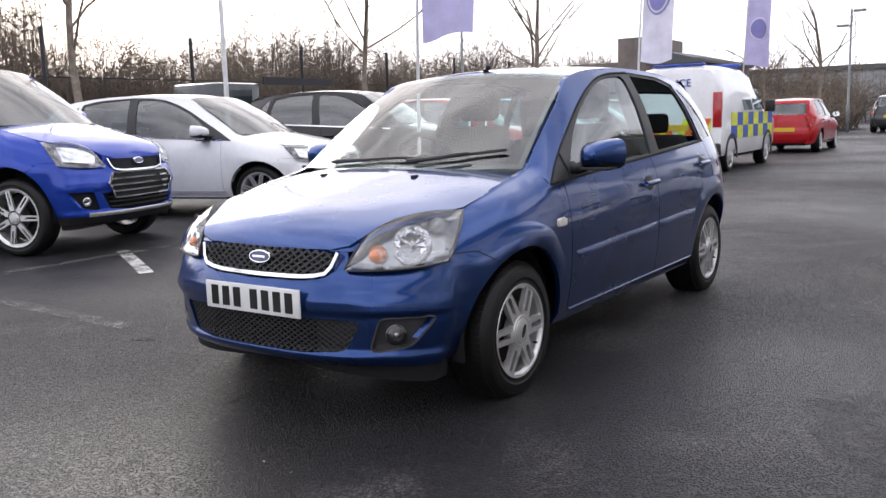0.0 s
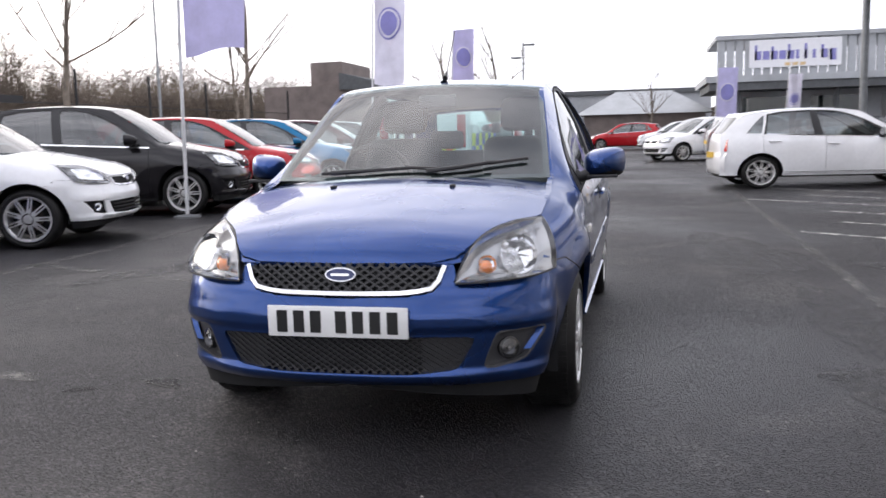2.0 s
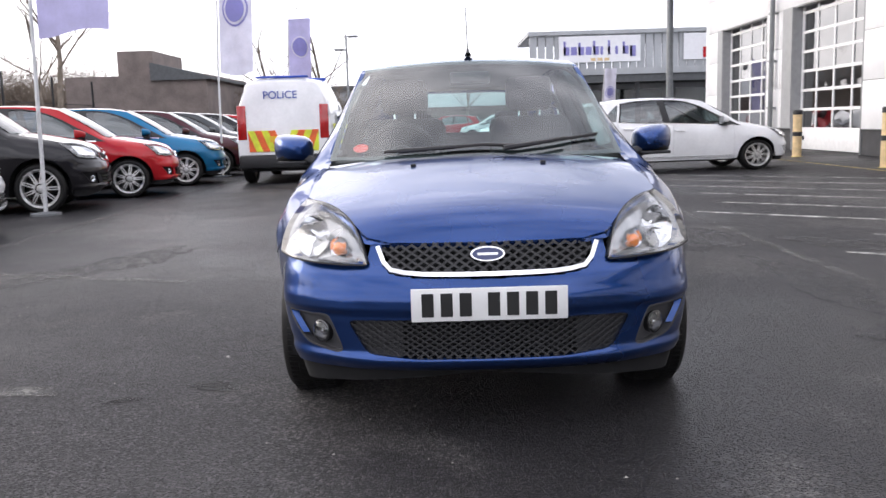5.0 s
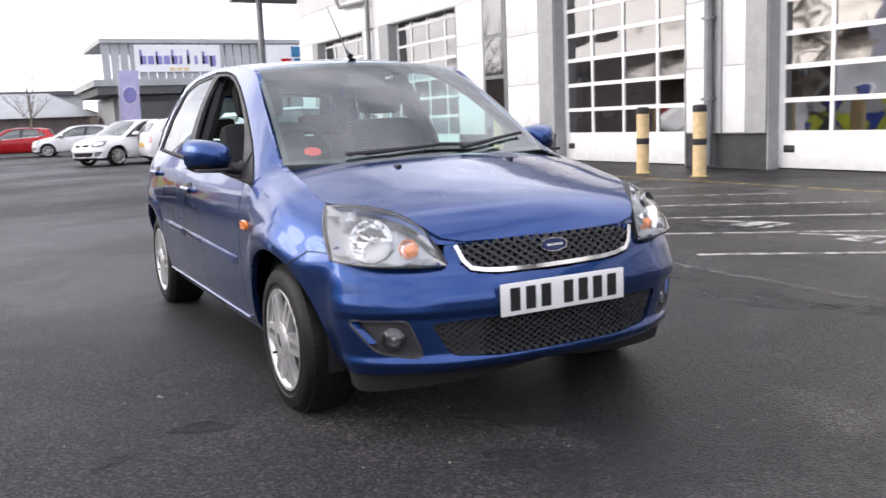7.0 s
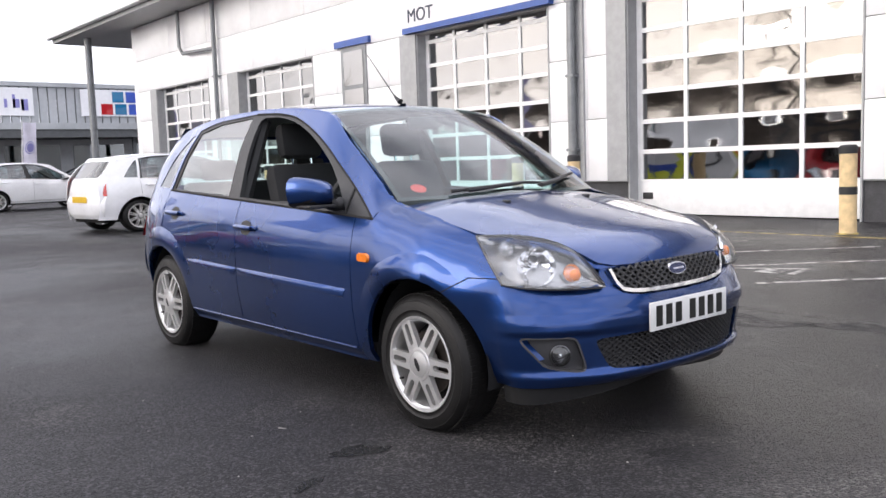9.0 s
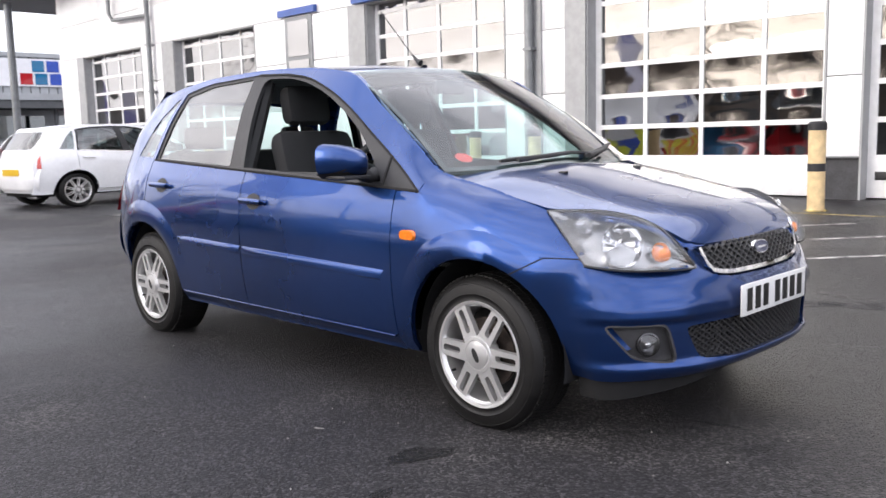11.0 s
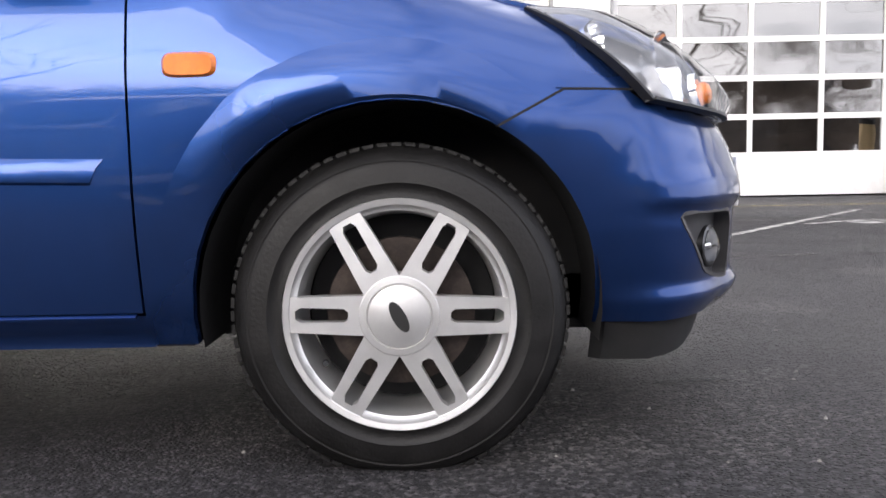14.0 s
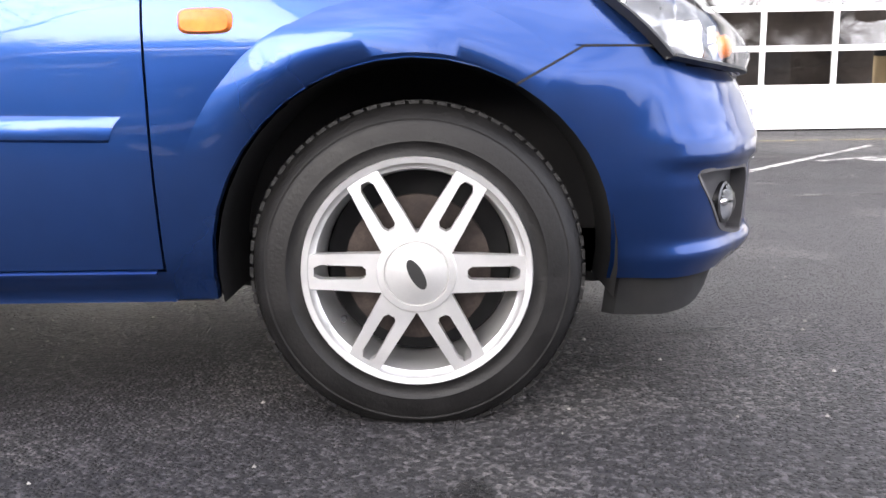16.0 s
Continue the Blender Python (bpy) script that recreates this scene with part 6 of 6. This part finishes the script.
tagged(new("grit", me), "pale grit and chips scattered on the asphalt", "grit", kind="stuff")


# ---- police van ----
def police_van(at):
    v = thing("police_van", at, "white high-roof police van with yellow and blue blocks", "van")
    SEC = [(0.0, 0.45, 0.86), (0.03, 0.36, 0.93), (0.25, 0.86, 1.02)]
    xs = [0.95, 0.90, 0.70, 0.25, -0.20, -0.62, -0.95, -1.4, -2.4, -3.2, -3.34, -3.38]
    zt = [0.72, 0.86, 0.98, 1.06, 1.12, 1.62, 1.90, 1.98, 2.00, 1.98, 1.92, 1.80]
    wt = [0.60, 0.70, 0.78, 0.80, 0.79, 0.72, 0.70, 0.70, 0.70, 0.70, 0.68, 0.66]
    wm = [0.70, 0.80, 0.87, 0.89, 0.90, 0.90, 0.90, 0.90, 0.90, 0.90, 0.89, 0.87]
    bm = bmesh.new()
    rows = []
    for x, z, a, b in zip(xs, zt, wt, wm):
        belt = min(1.10, z - 0.06)
        half = [(0.0, z + 0.03), (a * 0.6, z + 0.02), (a * 0.93, z - 0.02), (a + 0.02, z - 0.09), ((a + b) / 2 + 0.04, (belt + z) / 2), (b, belt), (b, 0.75), (b - 0.01, 0.45), (b - 0.05, 0.32)]
        rows.append([bm.verts.new((x, s * y, zz)) for s, pts in ((1, half[::-1]), (-1, half[1:])) for y, zz in pts])
    for r0, r1 in zip(rows, rows[1:]):
        for j in range(len(r0) - 1):
            bm.faces.new((r0[j], r0[j + 1], r1[j + 1], r1[j]))
    bm.faces.new(rows[0])
    bm.faces.new(rows[-1][::-1])
    part("body", bm, M["white"], v)
    for sg in (1, -1):
        for k in range(9):
            x0 = 0.35 - 0.40 * k
            for j in range(2):
                if (k + j) % 2 == 0 and -3.2 < x0 - 0.4:
                    part("marking_block", boxes((x0 - 0.40, x0, *sorted((sg * 0.897, sg * 0.908)), 0.62 + 0.25 * j, 0.87 + 0.25 * j)), M["hi_yellow"], v, smooth=False)
                elif -3.2 < x0 - 0.4:
                    part("marking_block", boxes((x0 - 0.40, x0, *sorted((sg * 0.897, sg * 0.907)), 0.62 + 0.25 * j, 0.87 + 0.25 * j)), M["hi_blue"], v, smooth=False)
        bm = bmesh.new()
        for q in (((-0.25, 0.885, 1.16), (-0.72, 0.80, 1.58), (-1.25, 0.79, 1.60), (-1.25, 0.895, 1.16)), ((-1.32, 0.895, 1.16), (-1.32, 0.79, 1.60), (-2.0, 0.79, 1.60), (-2.0, 0.895, 1.16))):
            bm.faces.new([bm.verts.new((x, sg * (y + 0.018), z)) for x, y, z in q])
        part("side_window", bm, M["far_glass"], v, "dark side window")
        for x in (0.0, -2.80):
            alloy_wheel(v, x, sg * 0.86, sg, 0.32, False, 8, 0.322)
            bm = bmesh.new()
            lathe(bm, [(sg * 0.895, 0.40), (sg * 0.912, 0.40), (sg * 0.912, 0.33), (sg * 0.895, 0.33)], 28, "y", (x, 0, 0.33), closed=True)
            bmesh.ops.delete(bm, geom=[q for q in bm.verts if q.co.z < 0.2], context="VERTS")
            part("arch_trim", bm, M["trim"], v)
        part("door_mirror", boxes((-0.30, -0.18, *sorted((sg * 0.90, sg * 1.10)), 1.12, 1.36), bevel=0.03), M["trim"], v)
        part("tail_lamp", boxes((-3.40, -3.33, *sorted((sg * 0.70, sg * 0.87)), 0.85, 1.50), bevel=0.02), M["tail"], v, "red tail lamp")
    # rear doors with a slanted hazard pattern
    for k in range(10):
        y0 = -0.66 + 0.132 * k
        bm = bmesh.new()
        sl = 0.16 if k >= 5 else -0.16
        q = [(y0, 0.62), (y0 + 0.132, 0.62), (y0 + 0.132 + sl, 1.02), (y0 + sl, 1.02)]
        q = [(max(-0.68, min(0.68, y)), z) for y, z in q]
        f4 = [bm.verts.new((-3.396, y, z)) for y, z in q]
        b4 = [bm.verts.new((-3.37, y, z)) for y, z in q]
        bm.faces.new(f4)
        for i in range(4):
            bm.faces.new((f4[i], f4[(i + 1) % 4], b4[(i + 1) % 4], b4[i]))
        part("hazard_stripe", bm, M["hi_orange" if k % 2 else "hi_yellow"], v, smooth=False)
    part("rear_plate", boxes((-3.41, -3.398, -0.26, 0.26, 0.80, 0.91)), M["plate_yellow"], v, smooth=False)
    part("rear_bumper", boxes((-3.46, -3.30, -0.86, 0.86, 0.30, 0.56), bevel=0.04), M["trim"], v)
    part("light_bar", boxes((-1.30, -1.08, -0.60, 0.60, 2.03, 2.10), bevel=0.03), M["hi_blue"], v, "blue roof light bar")
    part("rear_light_bar", boxes((-3.26, -3.16, -0.50, 0.50, 2.01, 2.05), bevel=0.02), M["hi_blue"], v)
    part("underbody", boxes((-3.3, 0.8, -0.70, 0.70, 0.24, 0.40)), M["liner"], v, smooth=False)
    for body, m in (("POLICE", pose(-3.392, 0.36, 1.62, 90, 0, -90)), ("POLICE", pose(-1.15, 0.912, 0.44, 90, 0, 180))):
        cu = bpy.data.curves.new("letters", "FONT")
        cu.body, cu.size, cu.extrude = body, 0.20, 0.004
        cu.materials.append(M["hi_blue"])
        t = new("letters", cu)
        t.parent, t.matrix_basis = v, m
    return v


police_van(pose(-16.50, -3.28, 0, 0, 0, 181))


# ---- flags ----
def flag_on_pole(x, y, h, w, length, bottom, m, label, sweep=0.0, lean=0.0):
    r = thing("flag", pose(x, y, 0, 0, 0, 0), label, "flag", "dealership flags")
    bm = bmesh.new()
    tube(bm, [(0, 0, 0), (lean * h * 0.5, 0.05, h * 0.5), (lean * h, 0.16, h)], [0.028, 0.024, 0.016], 10)
    part("pole", bm, M["pole"], r, "white flag pole")
    bm = bmesh.new()
    lathe(bm, [(0, 0.20), (0.03, 0.20), (0.05, 0.05)], 20, "z")
    part("foot", bm, M["steel"], r)
    n, k = 10, 14
    bm = bmesh.new()

    def cloth(u, v):
        z = bottom + length * v
        return Vector((lean * z + 0.07 * math.sin(5 * u + 3 * v + x), 0.04 + 0.12 * z / h + w * u, z + 0.05 * math.sin(4 * u + x) * (1 - v) - sweep * u * v))
    grid = [[bm.verts.new(cloth(i / n, j / k)) for j in range(k + 1)] for i in range(n + 1)]
    for i in range(n):
        for j in range(k):
            bm.faces.new((grid[i][j], grid[i + 1][j], grid[i + 1][j + 1], grid[i][j + 1]))
    part("cloth", bm, M[m], r)
    for off, scale, mk in ((0.006, 1.0, "flag_white" if m == "flag" else "flag_blue"), (0.012, 0.88, "flag_blue" if m == "flag" else "flag_white"), (0.018, 0.74, "flag_blue")):
        for s in (1, -1):
            bm = bmesh.new()
            rows = [[bm.verts.new(cloth(0.5 + 0.40 * scale * q * math.cos(a) * min(1, length / w / 2), 0.56 + 0.30 * scale * q * math.sin(a) * min(1, w * 1.6 / length)) + Vector((s * 2 * off, 0, 0))) for a in lin(0, 2 * math.pi * 23 / 24, 23)] for q in (0.02, 0.35, 0.7, 1.0)]
            for r0, r1 in zip(rows, rows[1:]):
                for j in range(24):
                    bm.faces.new((r0[j], r0[(j + 1) % 24], r1[(j + 1) % 24], r1[j]))
            part("oval_mark", bm, M[mk], r)
    return r


flag_on_pole(-7.95, -5.50, 5.2, 0.95, 2.2, 2.36, "flag", "lilac blue flag with an oval mark on a white pole")
flag_on_pole(-16.1, -5.20, 5.0, 0.75, 2.5, 2.30, "flag_white", "white feather flag with a lilac oval mark", lean=0.0)
flag_on_pole(-24.0, -5.05, 4.6, 0.68, 1.95, 2.45, "flag", "lilac blue banner with an oval mark")
flag_on_pole(-40.0, 4.3, 4.2, 0.9, 2.6, 1.3, "flag", "lilac blue banner before the showroom")
flag_on_pole(-33.0, 6.4, 3.2, 0.5, 2.2, 0.9, "flag_white", "white feather flag before the showroom")


# ---- far showroom with signs ----
sh = thing("showroom", pose(0, 0, 0), "low grey showroom with a deep canopy and roof signs", "building")
part("wall", boxes((-62, -54, 6.0, 40, 0, 3.24)), M["far_grey"], sh, smooth=False)
part("canopy", boxes((-62, -50.8, 4.6, 40, 3.72, 4.1)), M["far_grey"], sh, smooth=False)
part("canopy_soffit", boxes((-60, -50.9, 4.8, 40, 3.25, 3.715)), M["roof_dark"], sh, smooth=False)
part("roof_cap", boxes((-60, -51.6, 5.2, 40, 6.25, 6.5)), M["far_grey"], sh, smooth=False)
for i in range(66):
    y = 5.3 + 0.52 * i
    part("cladding_rib", boxes((-52.0, -51.75, y, y + 0.44, 4.1, 6.25)), M["far_grey"], sh, smooth=False)
for y in (6.5, 12.0, 18.0, 24.0):
    bm = bmesh.new()
    tube(bm, [(-51.6, y, 0), (-51.6, y, 3.3)], 0.14, 10)
    part("column", bm, M["roof_dark"], sh)
for i in range(6):
    part("window", boxes((-53.99, -53.95, 7.0 + 4 * i, 10.2 + 4 * i, 0.5, 2.9)), M["far_glass"], sh, smooth=False)
for y0, y1, bars in ((7.1, 12.2, 10), (14.9, 21.0, 0)):
    s = thing("roof_sign", pose(0, 0, 0), "white roof sign with coloured marks", "sign", "showroom signs")
    part("board", boxes((-51.70, -51.60, y0, y1, 4.55, 6.15)), M["sign_white"], s, smooth=False)
    if bars:
        for k in range(bars):
            z0, z1 = (5.0, 5.85) if k in (0, 4, 6) else (4.85, 5.5) if k == 9 else (5.0, 5.75) if k in (2, 8) else (5.0, 5.5)
            y = y0 + 0.30 + 0.46 * k
            bm = boxes((-51.60, -51.58, y, y + (0.36 if k not in (5, 6, 7) else 0.16), z0, 5.5))
            if z1 > 5.5 or z0 < 5.0:
                box(bm, -51.60, -51.58, y, y + 0.14, z0, z1)
            part("mark_bar", bm, M["flag_blue"], s, smooth=False)
        for k in range(3):
            part("mark_bar", boxes((-51.60, -51.58, y0 + 2.0 + 0.42 * k, y0 + 2.3 + 0.42 * k, 4.62, 4.80)), M["bollard"], s, smooth=False)
    else:
        for k, ch in enumerate("RUN"):
            part("tile", boxes((-51.60, -51.57, y0 + 1.9 + 0.85 * k, y0 + 2.6 + 0.85 * k, 5.4, 6.05)), M[("teal", "hi_blue", "teal")[k]], s, smooth=False)
        for k, ch in enumerate("ABOUT"):
            part("tile", boxes((-51.60, -51.57, y0 + 1.2 + 0.85 * k, y0 + 1.9 + 0.85 * k, 4.65, 5.3)), M[("red", "teal", "hi_blue", "hi_orange", "line_yellow")[k]], s, smooth=False)
# low red-fronted block and grey roofs further off
for x, y0, y1, h, mk, nm, lb in ((-78, -1.5, 5, 3.2, "red", "far_shop", "far low shop with a red front"), (-80, -24, 7, 4.4, "far_grey", "far_shed", "long grey shed behind the shop")):
    b = thing(nm, pose(0, 0, 0), lb, "building")
    part("wall", boxes((x - 6, x, y0, y1, 0, h)), M[mk], b, smooth=False)
    part("roof", boxes((x - 6.2, x + 0.3, y0 - 0.2, y1 + 0.2, h, h + 0.4)), M["roof_dark"], b, smooth=False)
hs = thing("far_house", pose(0, 0, 0), "far low house with a grey hipped roof", "house")
part("wall", boxes((-66, -60, -3.2, 5.2, 0, 2.2)), M["brown_wall"], hs, smooth=False)
bm = bmesh.new()
q = [bm.verts.new(p) for p in ((-66.4, -3.8, 2.2), (-59.6, -3.8, 2.2), (-59.6, 5.8, 2.2), (-66.4, 5.8, 2.2), (-63, -1.0, 3.9), (-63, 3.0, 3.9))]
for idx in ((0, 1, 4), (1, 2, 5, 4), (2, 3, 5), (3, 0, 4, 5), (0, 3, 2, 1)):
    bm.faces.new([q[i] for i in idx])
part("roof", bm, M["far_grey"], hs, smooth=False)
bb = thing("brown_building", pose(0, 0, 0), "brown brick club building with a blocky roof", "building")
part("wall", boxes((-56, -46, -21.5, -13.5, 0, 4.2)), M["brown_wall"], bb, smooth=False)
part("upper_block", boxes((-52, -46.4, -18.6, -16.6, 4.2, 5.6)), M["brown_wall"], bb, smooth=False)
bm = bmesh.new()
q = [bm.verts.new(p) for p in ((-45.8, -16.6, 4.9), (-45.8, -13.2, 4.05), (-56, -13.2, 4.05), (-56, -16.6, 4.9), (-45.8, -16.6, 3.9), (-45.8, -13.2, 3.9), (-56, -13.2, 3.9), (-56, -16.6, 3.9))]
for idx in ((0, 1, 2, 3), (0, 4, 5, 1), (1, 5, 6, 2), (2, 6, 7, 3), (3, 7, 4, 0)):
    bm.faces.new([q[i] for i in idx])
part("roof", bm, M["roof_dark"], bb, smooth=False)


# ---- bare trees ----
def limb(bm, p, d, r, length, depth, rng, sides):
    n = 4
    pts, rad = [p], [r]
    for i in range(n):
        d = (d + Vector((rng.uniform(-1, 1), rng.uniform(-1, 1), rng.uniform(-0.2, 0.7))) * 0.16).normalized()
        pts.append(pts[-1] + d * length / n)
        rad.append(r * (1 - 0.42 * (i + 1) / n))
    tube(bm, pts, rad, sides, cap=False)
    if depth > 0:
        for k in range(rng.randint(2, 4)):
            i = rng.randint(2, n)
            a = rng.uniform(0, 2 * math.pi)
            side_d = Vector((math.cos(a), math.sin(a), rng.uniform(0.2, 0.8))).normalized()
            limb(bm, pts[i], (d * 0.55 + side_d * 0.75).normalized(), rad[i] * 0.62, length * rng.uniform(0.55, 0.8), depth - 1, rng, max(3, sides - 2))


def bare_tree(x, y, h, r, seed, label="bare young tree with thin grey-brown branches"):
    rng = random.Random(seed)
    t = thing("tree", pose(x, y, 0), label, "tree", "bare trees")
    bm = bmesh.new()
    pts = [Vector((0.05 * math.sin(k + seed), 0.05 * math.cos(1.3 * k + seed), h * 0.5 * k / 5)) for k in range(6)]
    tube(bm, pts, [r * (1.15 - 0.09 * k) for k in range(6)], 10)
    part("trunk", bm, M["bark"], t)
    bm = bmesh.new()
    for k in range(5):
        a = 2 * math.pi * k / 5 + rng.uniform(-0.4, 0.4)
        z = h * rng.uniform(0.32, 0.5)
        limb(bm, Vector((0, 0, z)), Vector((math.cos(a), math.sin(a), rng.uniform(0.5, 1.4))).normalized(), r * 0.34, h * rng.uniform(0.26, 0.36), 3, rng, 6)
    limb(bm, pts[-1], Vector((0, 0, 1)), r * 0.7, h * 0.32, 3, rng, 6)
    part("crown", bm, M["twig"], t, "bare branching crown")
    return t


for k, (x, y, h, r) in enumerate(((-7.7, -14.0, 8.5, 0.085), (-17.1, -14.0, 8.0, 0.09), (-25.0, -12.6, 8.5, 0.10), (-45, -7.0, 7.5, 0.12), (-33, -17, 7.0, 0.1), (4.0, -15.5, 8.5, 0.12), (-48, -10.5, 7.0, 0.11), (11, -14.5, 8, 0.12), (-58, 1.5, 5.0, 0.1))):
    bare_tree(x, y, h, r, 11 + k)


def woodland(name, x0, x1, y0, y1, count, h, seed, label):
    """Bare scrub: many thin stems that fork into twigs."""
    rng = random.Random(seed)
    vs, fs = [], []

    def sliver(p, q, w):
        d = q - p
        s = d.cross(Vector((rng.uniform(-1, 1), rng.uniform(-1, 1), 0.1))).normalized() * w
        t = d.cross(s).normalized() * w
        i = len(vs)
        vs.extend([p + s, p - s * 0.5 + t * 0.86, p - s * 0.5 - t * 0.86, q])
        fs.extend([(i, i + 1, i + 3), (i + 1, i + 2, i + 3), (i + 2, i, i + 3)])
    for _ in range(count):
        x, y = rng.uniform(x0, x1), rng.uniform(y0, y1)
        hh = h * rng.uniform(0.55, 1.0) * (0.85 + 0.22 * math.sin(x * 0.33) + 0.12 * math.sin(x * 1.1 + 1))
        base = Vector((x, y, 0))
        for s in range(3):
            top = base + Vector((rng.uniform(-1, 1) * 0.9, rng.uniform(-1, 1) * 0.9, hh * rng.uniform(0.7, 1.0)))
            sliver(base, top, 0.045)
            for k in range(10):
                t = rng.uniform(0.22, 0.95)
                p = base.lerp(top, t)
                q = p + Vector((rng.uniform(-1, 1), rng.uniform(-1, 1), rng.uniform(0.1, 1.0))).normalized() * rng.uniform(0.5, 1.3)
                sliver(p, q, 0.018)
                for m in range(3):
                    p2 = p.lerp(q, rng.uniform(0.3, 1.0))
                    sliver(p2, p2 + Vector((rng.uniform(-1, 1), rng.uniform(-1, 1), rng.uniform(0.0, 1.0))).normalized() * rng.uniform(0.25, 0.6), 0.012)
    me = bpy.data.meshes.new(name)
    me.from_pydata([tuple(v) for v in vs], [], fs)
    me.materials.append(M["twig"])
    return tagged(new(name, me), label, "woodland", kind="stuff")


woodland("woodland", -75, 25, -40, -28, 2500, 8.0, 5, "bare winter scrub and trees behind the fence")
woodland("woodland_far", -100, -52, -30, -8, 500, 6.0, 6, "bare winter trees beyond the far lane")
woodland("roadside_scrub", -52, -40, -9.5, -5.8, 90, 2.6, 7, "bare shrubs at the end of the lane")
bm = bmesh.new()
for x0, x1, y0, y1, h in ((-110, 60, -46, -42, 5.3), (-125, -105, -60, 60, 4.0)):
    n = 60
    top = [(x0 + (x1 - x0) * k / n, h * (0.8 + 0.25 * noise.noise((x0 + k * 1.9, y0, 0)))) for k in range(n + 1)]
    if abs(x1 - x0) > 50:
        a = [bm.verts.new((x, y0, 0)) for x, z in top]
        b = [bm.verts.new((x, y0 - 0.8 * math.sin(x), z)) for x, z in top]
        c = [bm.verts.new((x, y0 - 6, z * 0.9)) for x, z in top]
    else:
        ys = lin(y0, y1, n)
        a = [bm.verts.new((x1, y, 0)) for y in ys]
        b = [bm.verts.new((x1 + 0.8 * math.sin(y), y, z)) for y, (x, z) in zip(ys, top)]
        c = [bm.verts.new((x1 - 6, y, z * 0.9)) for y, (x, z) in zip(ys, top)]
    for k in range(n):
        bm.faces.new((a[k], a[k + 1], b[k + 1], b[k]))
        bm.faces.new((b[k], b[k + 1], c[k + 1], c[k]))
tagged(part("backdrop_woods", bm, M["twig"]), "dense dim woodland far behind the trees", "woodland", kind="structure")

# ---- fence, lamps and lorry behind the parked cars ----
fence = thing("fence", pose(0, 0, 0), "tall dark mesh fence before the woodland", "fence", kind="structure")
for k in range(16):
    x = -46 + 5.05 * k
    bm = bmesh.new()
    tube(bm, [(x, -20, 0), (x, -20, 3.95)], 0.06, 6)
    part("post", bm, M["trim"], fence)
for z in (0.3, 1.5, 2.6):
    part("rail", boxes((-46, 30, -20.02, -19.98, z, z + 0.03)), M["trim"], fence, smooth=False)


def street_lamp(x, y, h, heads):
    l = thing("street_lamp", pose(x, y, 0), "grey steel lamp post", "street lamp", "street lamps")
    bm = bmesh.new()
    tube(bm, [(0, 0, 0), (0, 0, 1.2), (0, 0, 1.25), (0, 0, h)], [0.085, 0.085, 0.06, 0.045], 10)
    part("post", bm, M["steel"] if heads else M["pole"], l)
    for s, z in heads:
        bm = boxes((-0.12, 0.12, s * 0.1, s * 0.62, z - 0.10, z), bevel=0.03) if s > 0 else boxes((-0.12, 0.12, s * 0.62, s * 0.1, z - 0.10, z), bevel=0.03)
        part("lamp_head", bm, M["steel"], l)
        bm = boxes((-0.02, 0.02, min(0, s * 0.2), max(0, s * 0.2), z - 0.08, z - 0.04))
        part("bracket", bm, M["steel"], l, smooth=False)
    return l


street_lamp(-11.7, -14.0, 9.0, ())
street_lamp(-42.0, -5.1, 5.7, ((1, 5.65), (-1, 5.0)))
street_lamp(-30.0, -19.0, 8.0, ((1, 7.95),))

lo = thing("flatbed_lorry", pose(-14.9, -17.2, 0), "dark flatbed lorry parked by the fence", "lorry")
part("cab", boxes((-0.1, 1.55, -0.95, 0.95, 0.6, 2.35), bevel=0.12), M["grey_car"], lo)
part("cab_window", boxes((0.25, 1.2, 0.94, 0.965, 1.55, 2.15)), M["far_glass"], lo, smooth=False)
part("bed", boxes((-3.2, -0.2, -1.0, 1.0, 0.85, 1.05)), M["trim"], lo, smooth=False)
for z in (1.3, 1.75, 2.3):
    part("bed_rail", boxes((-3.2, -0.2, 0.96, 1.0, z, z + 0.22)), M["trim"], lo, smooth=False)
for x in (0.8, -2.3):
    for s in (1, -1):
        alloy_wheel(lo, x, s * 0.85, s, 0.38, False, 6, 0.382)
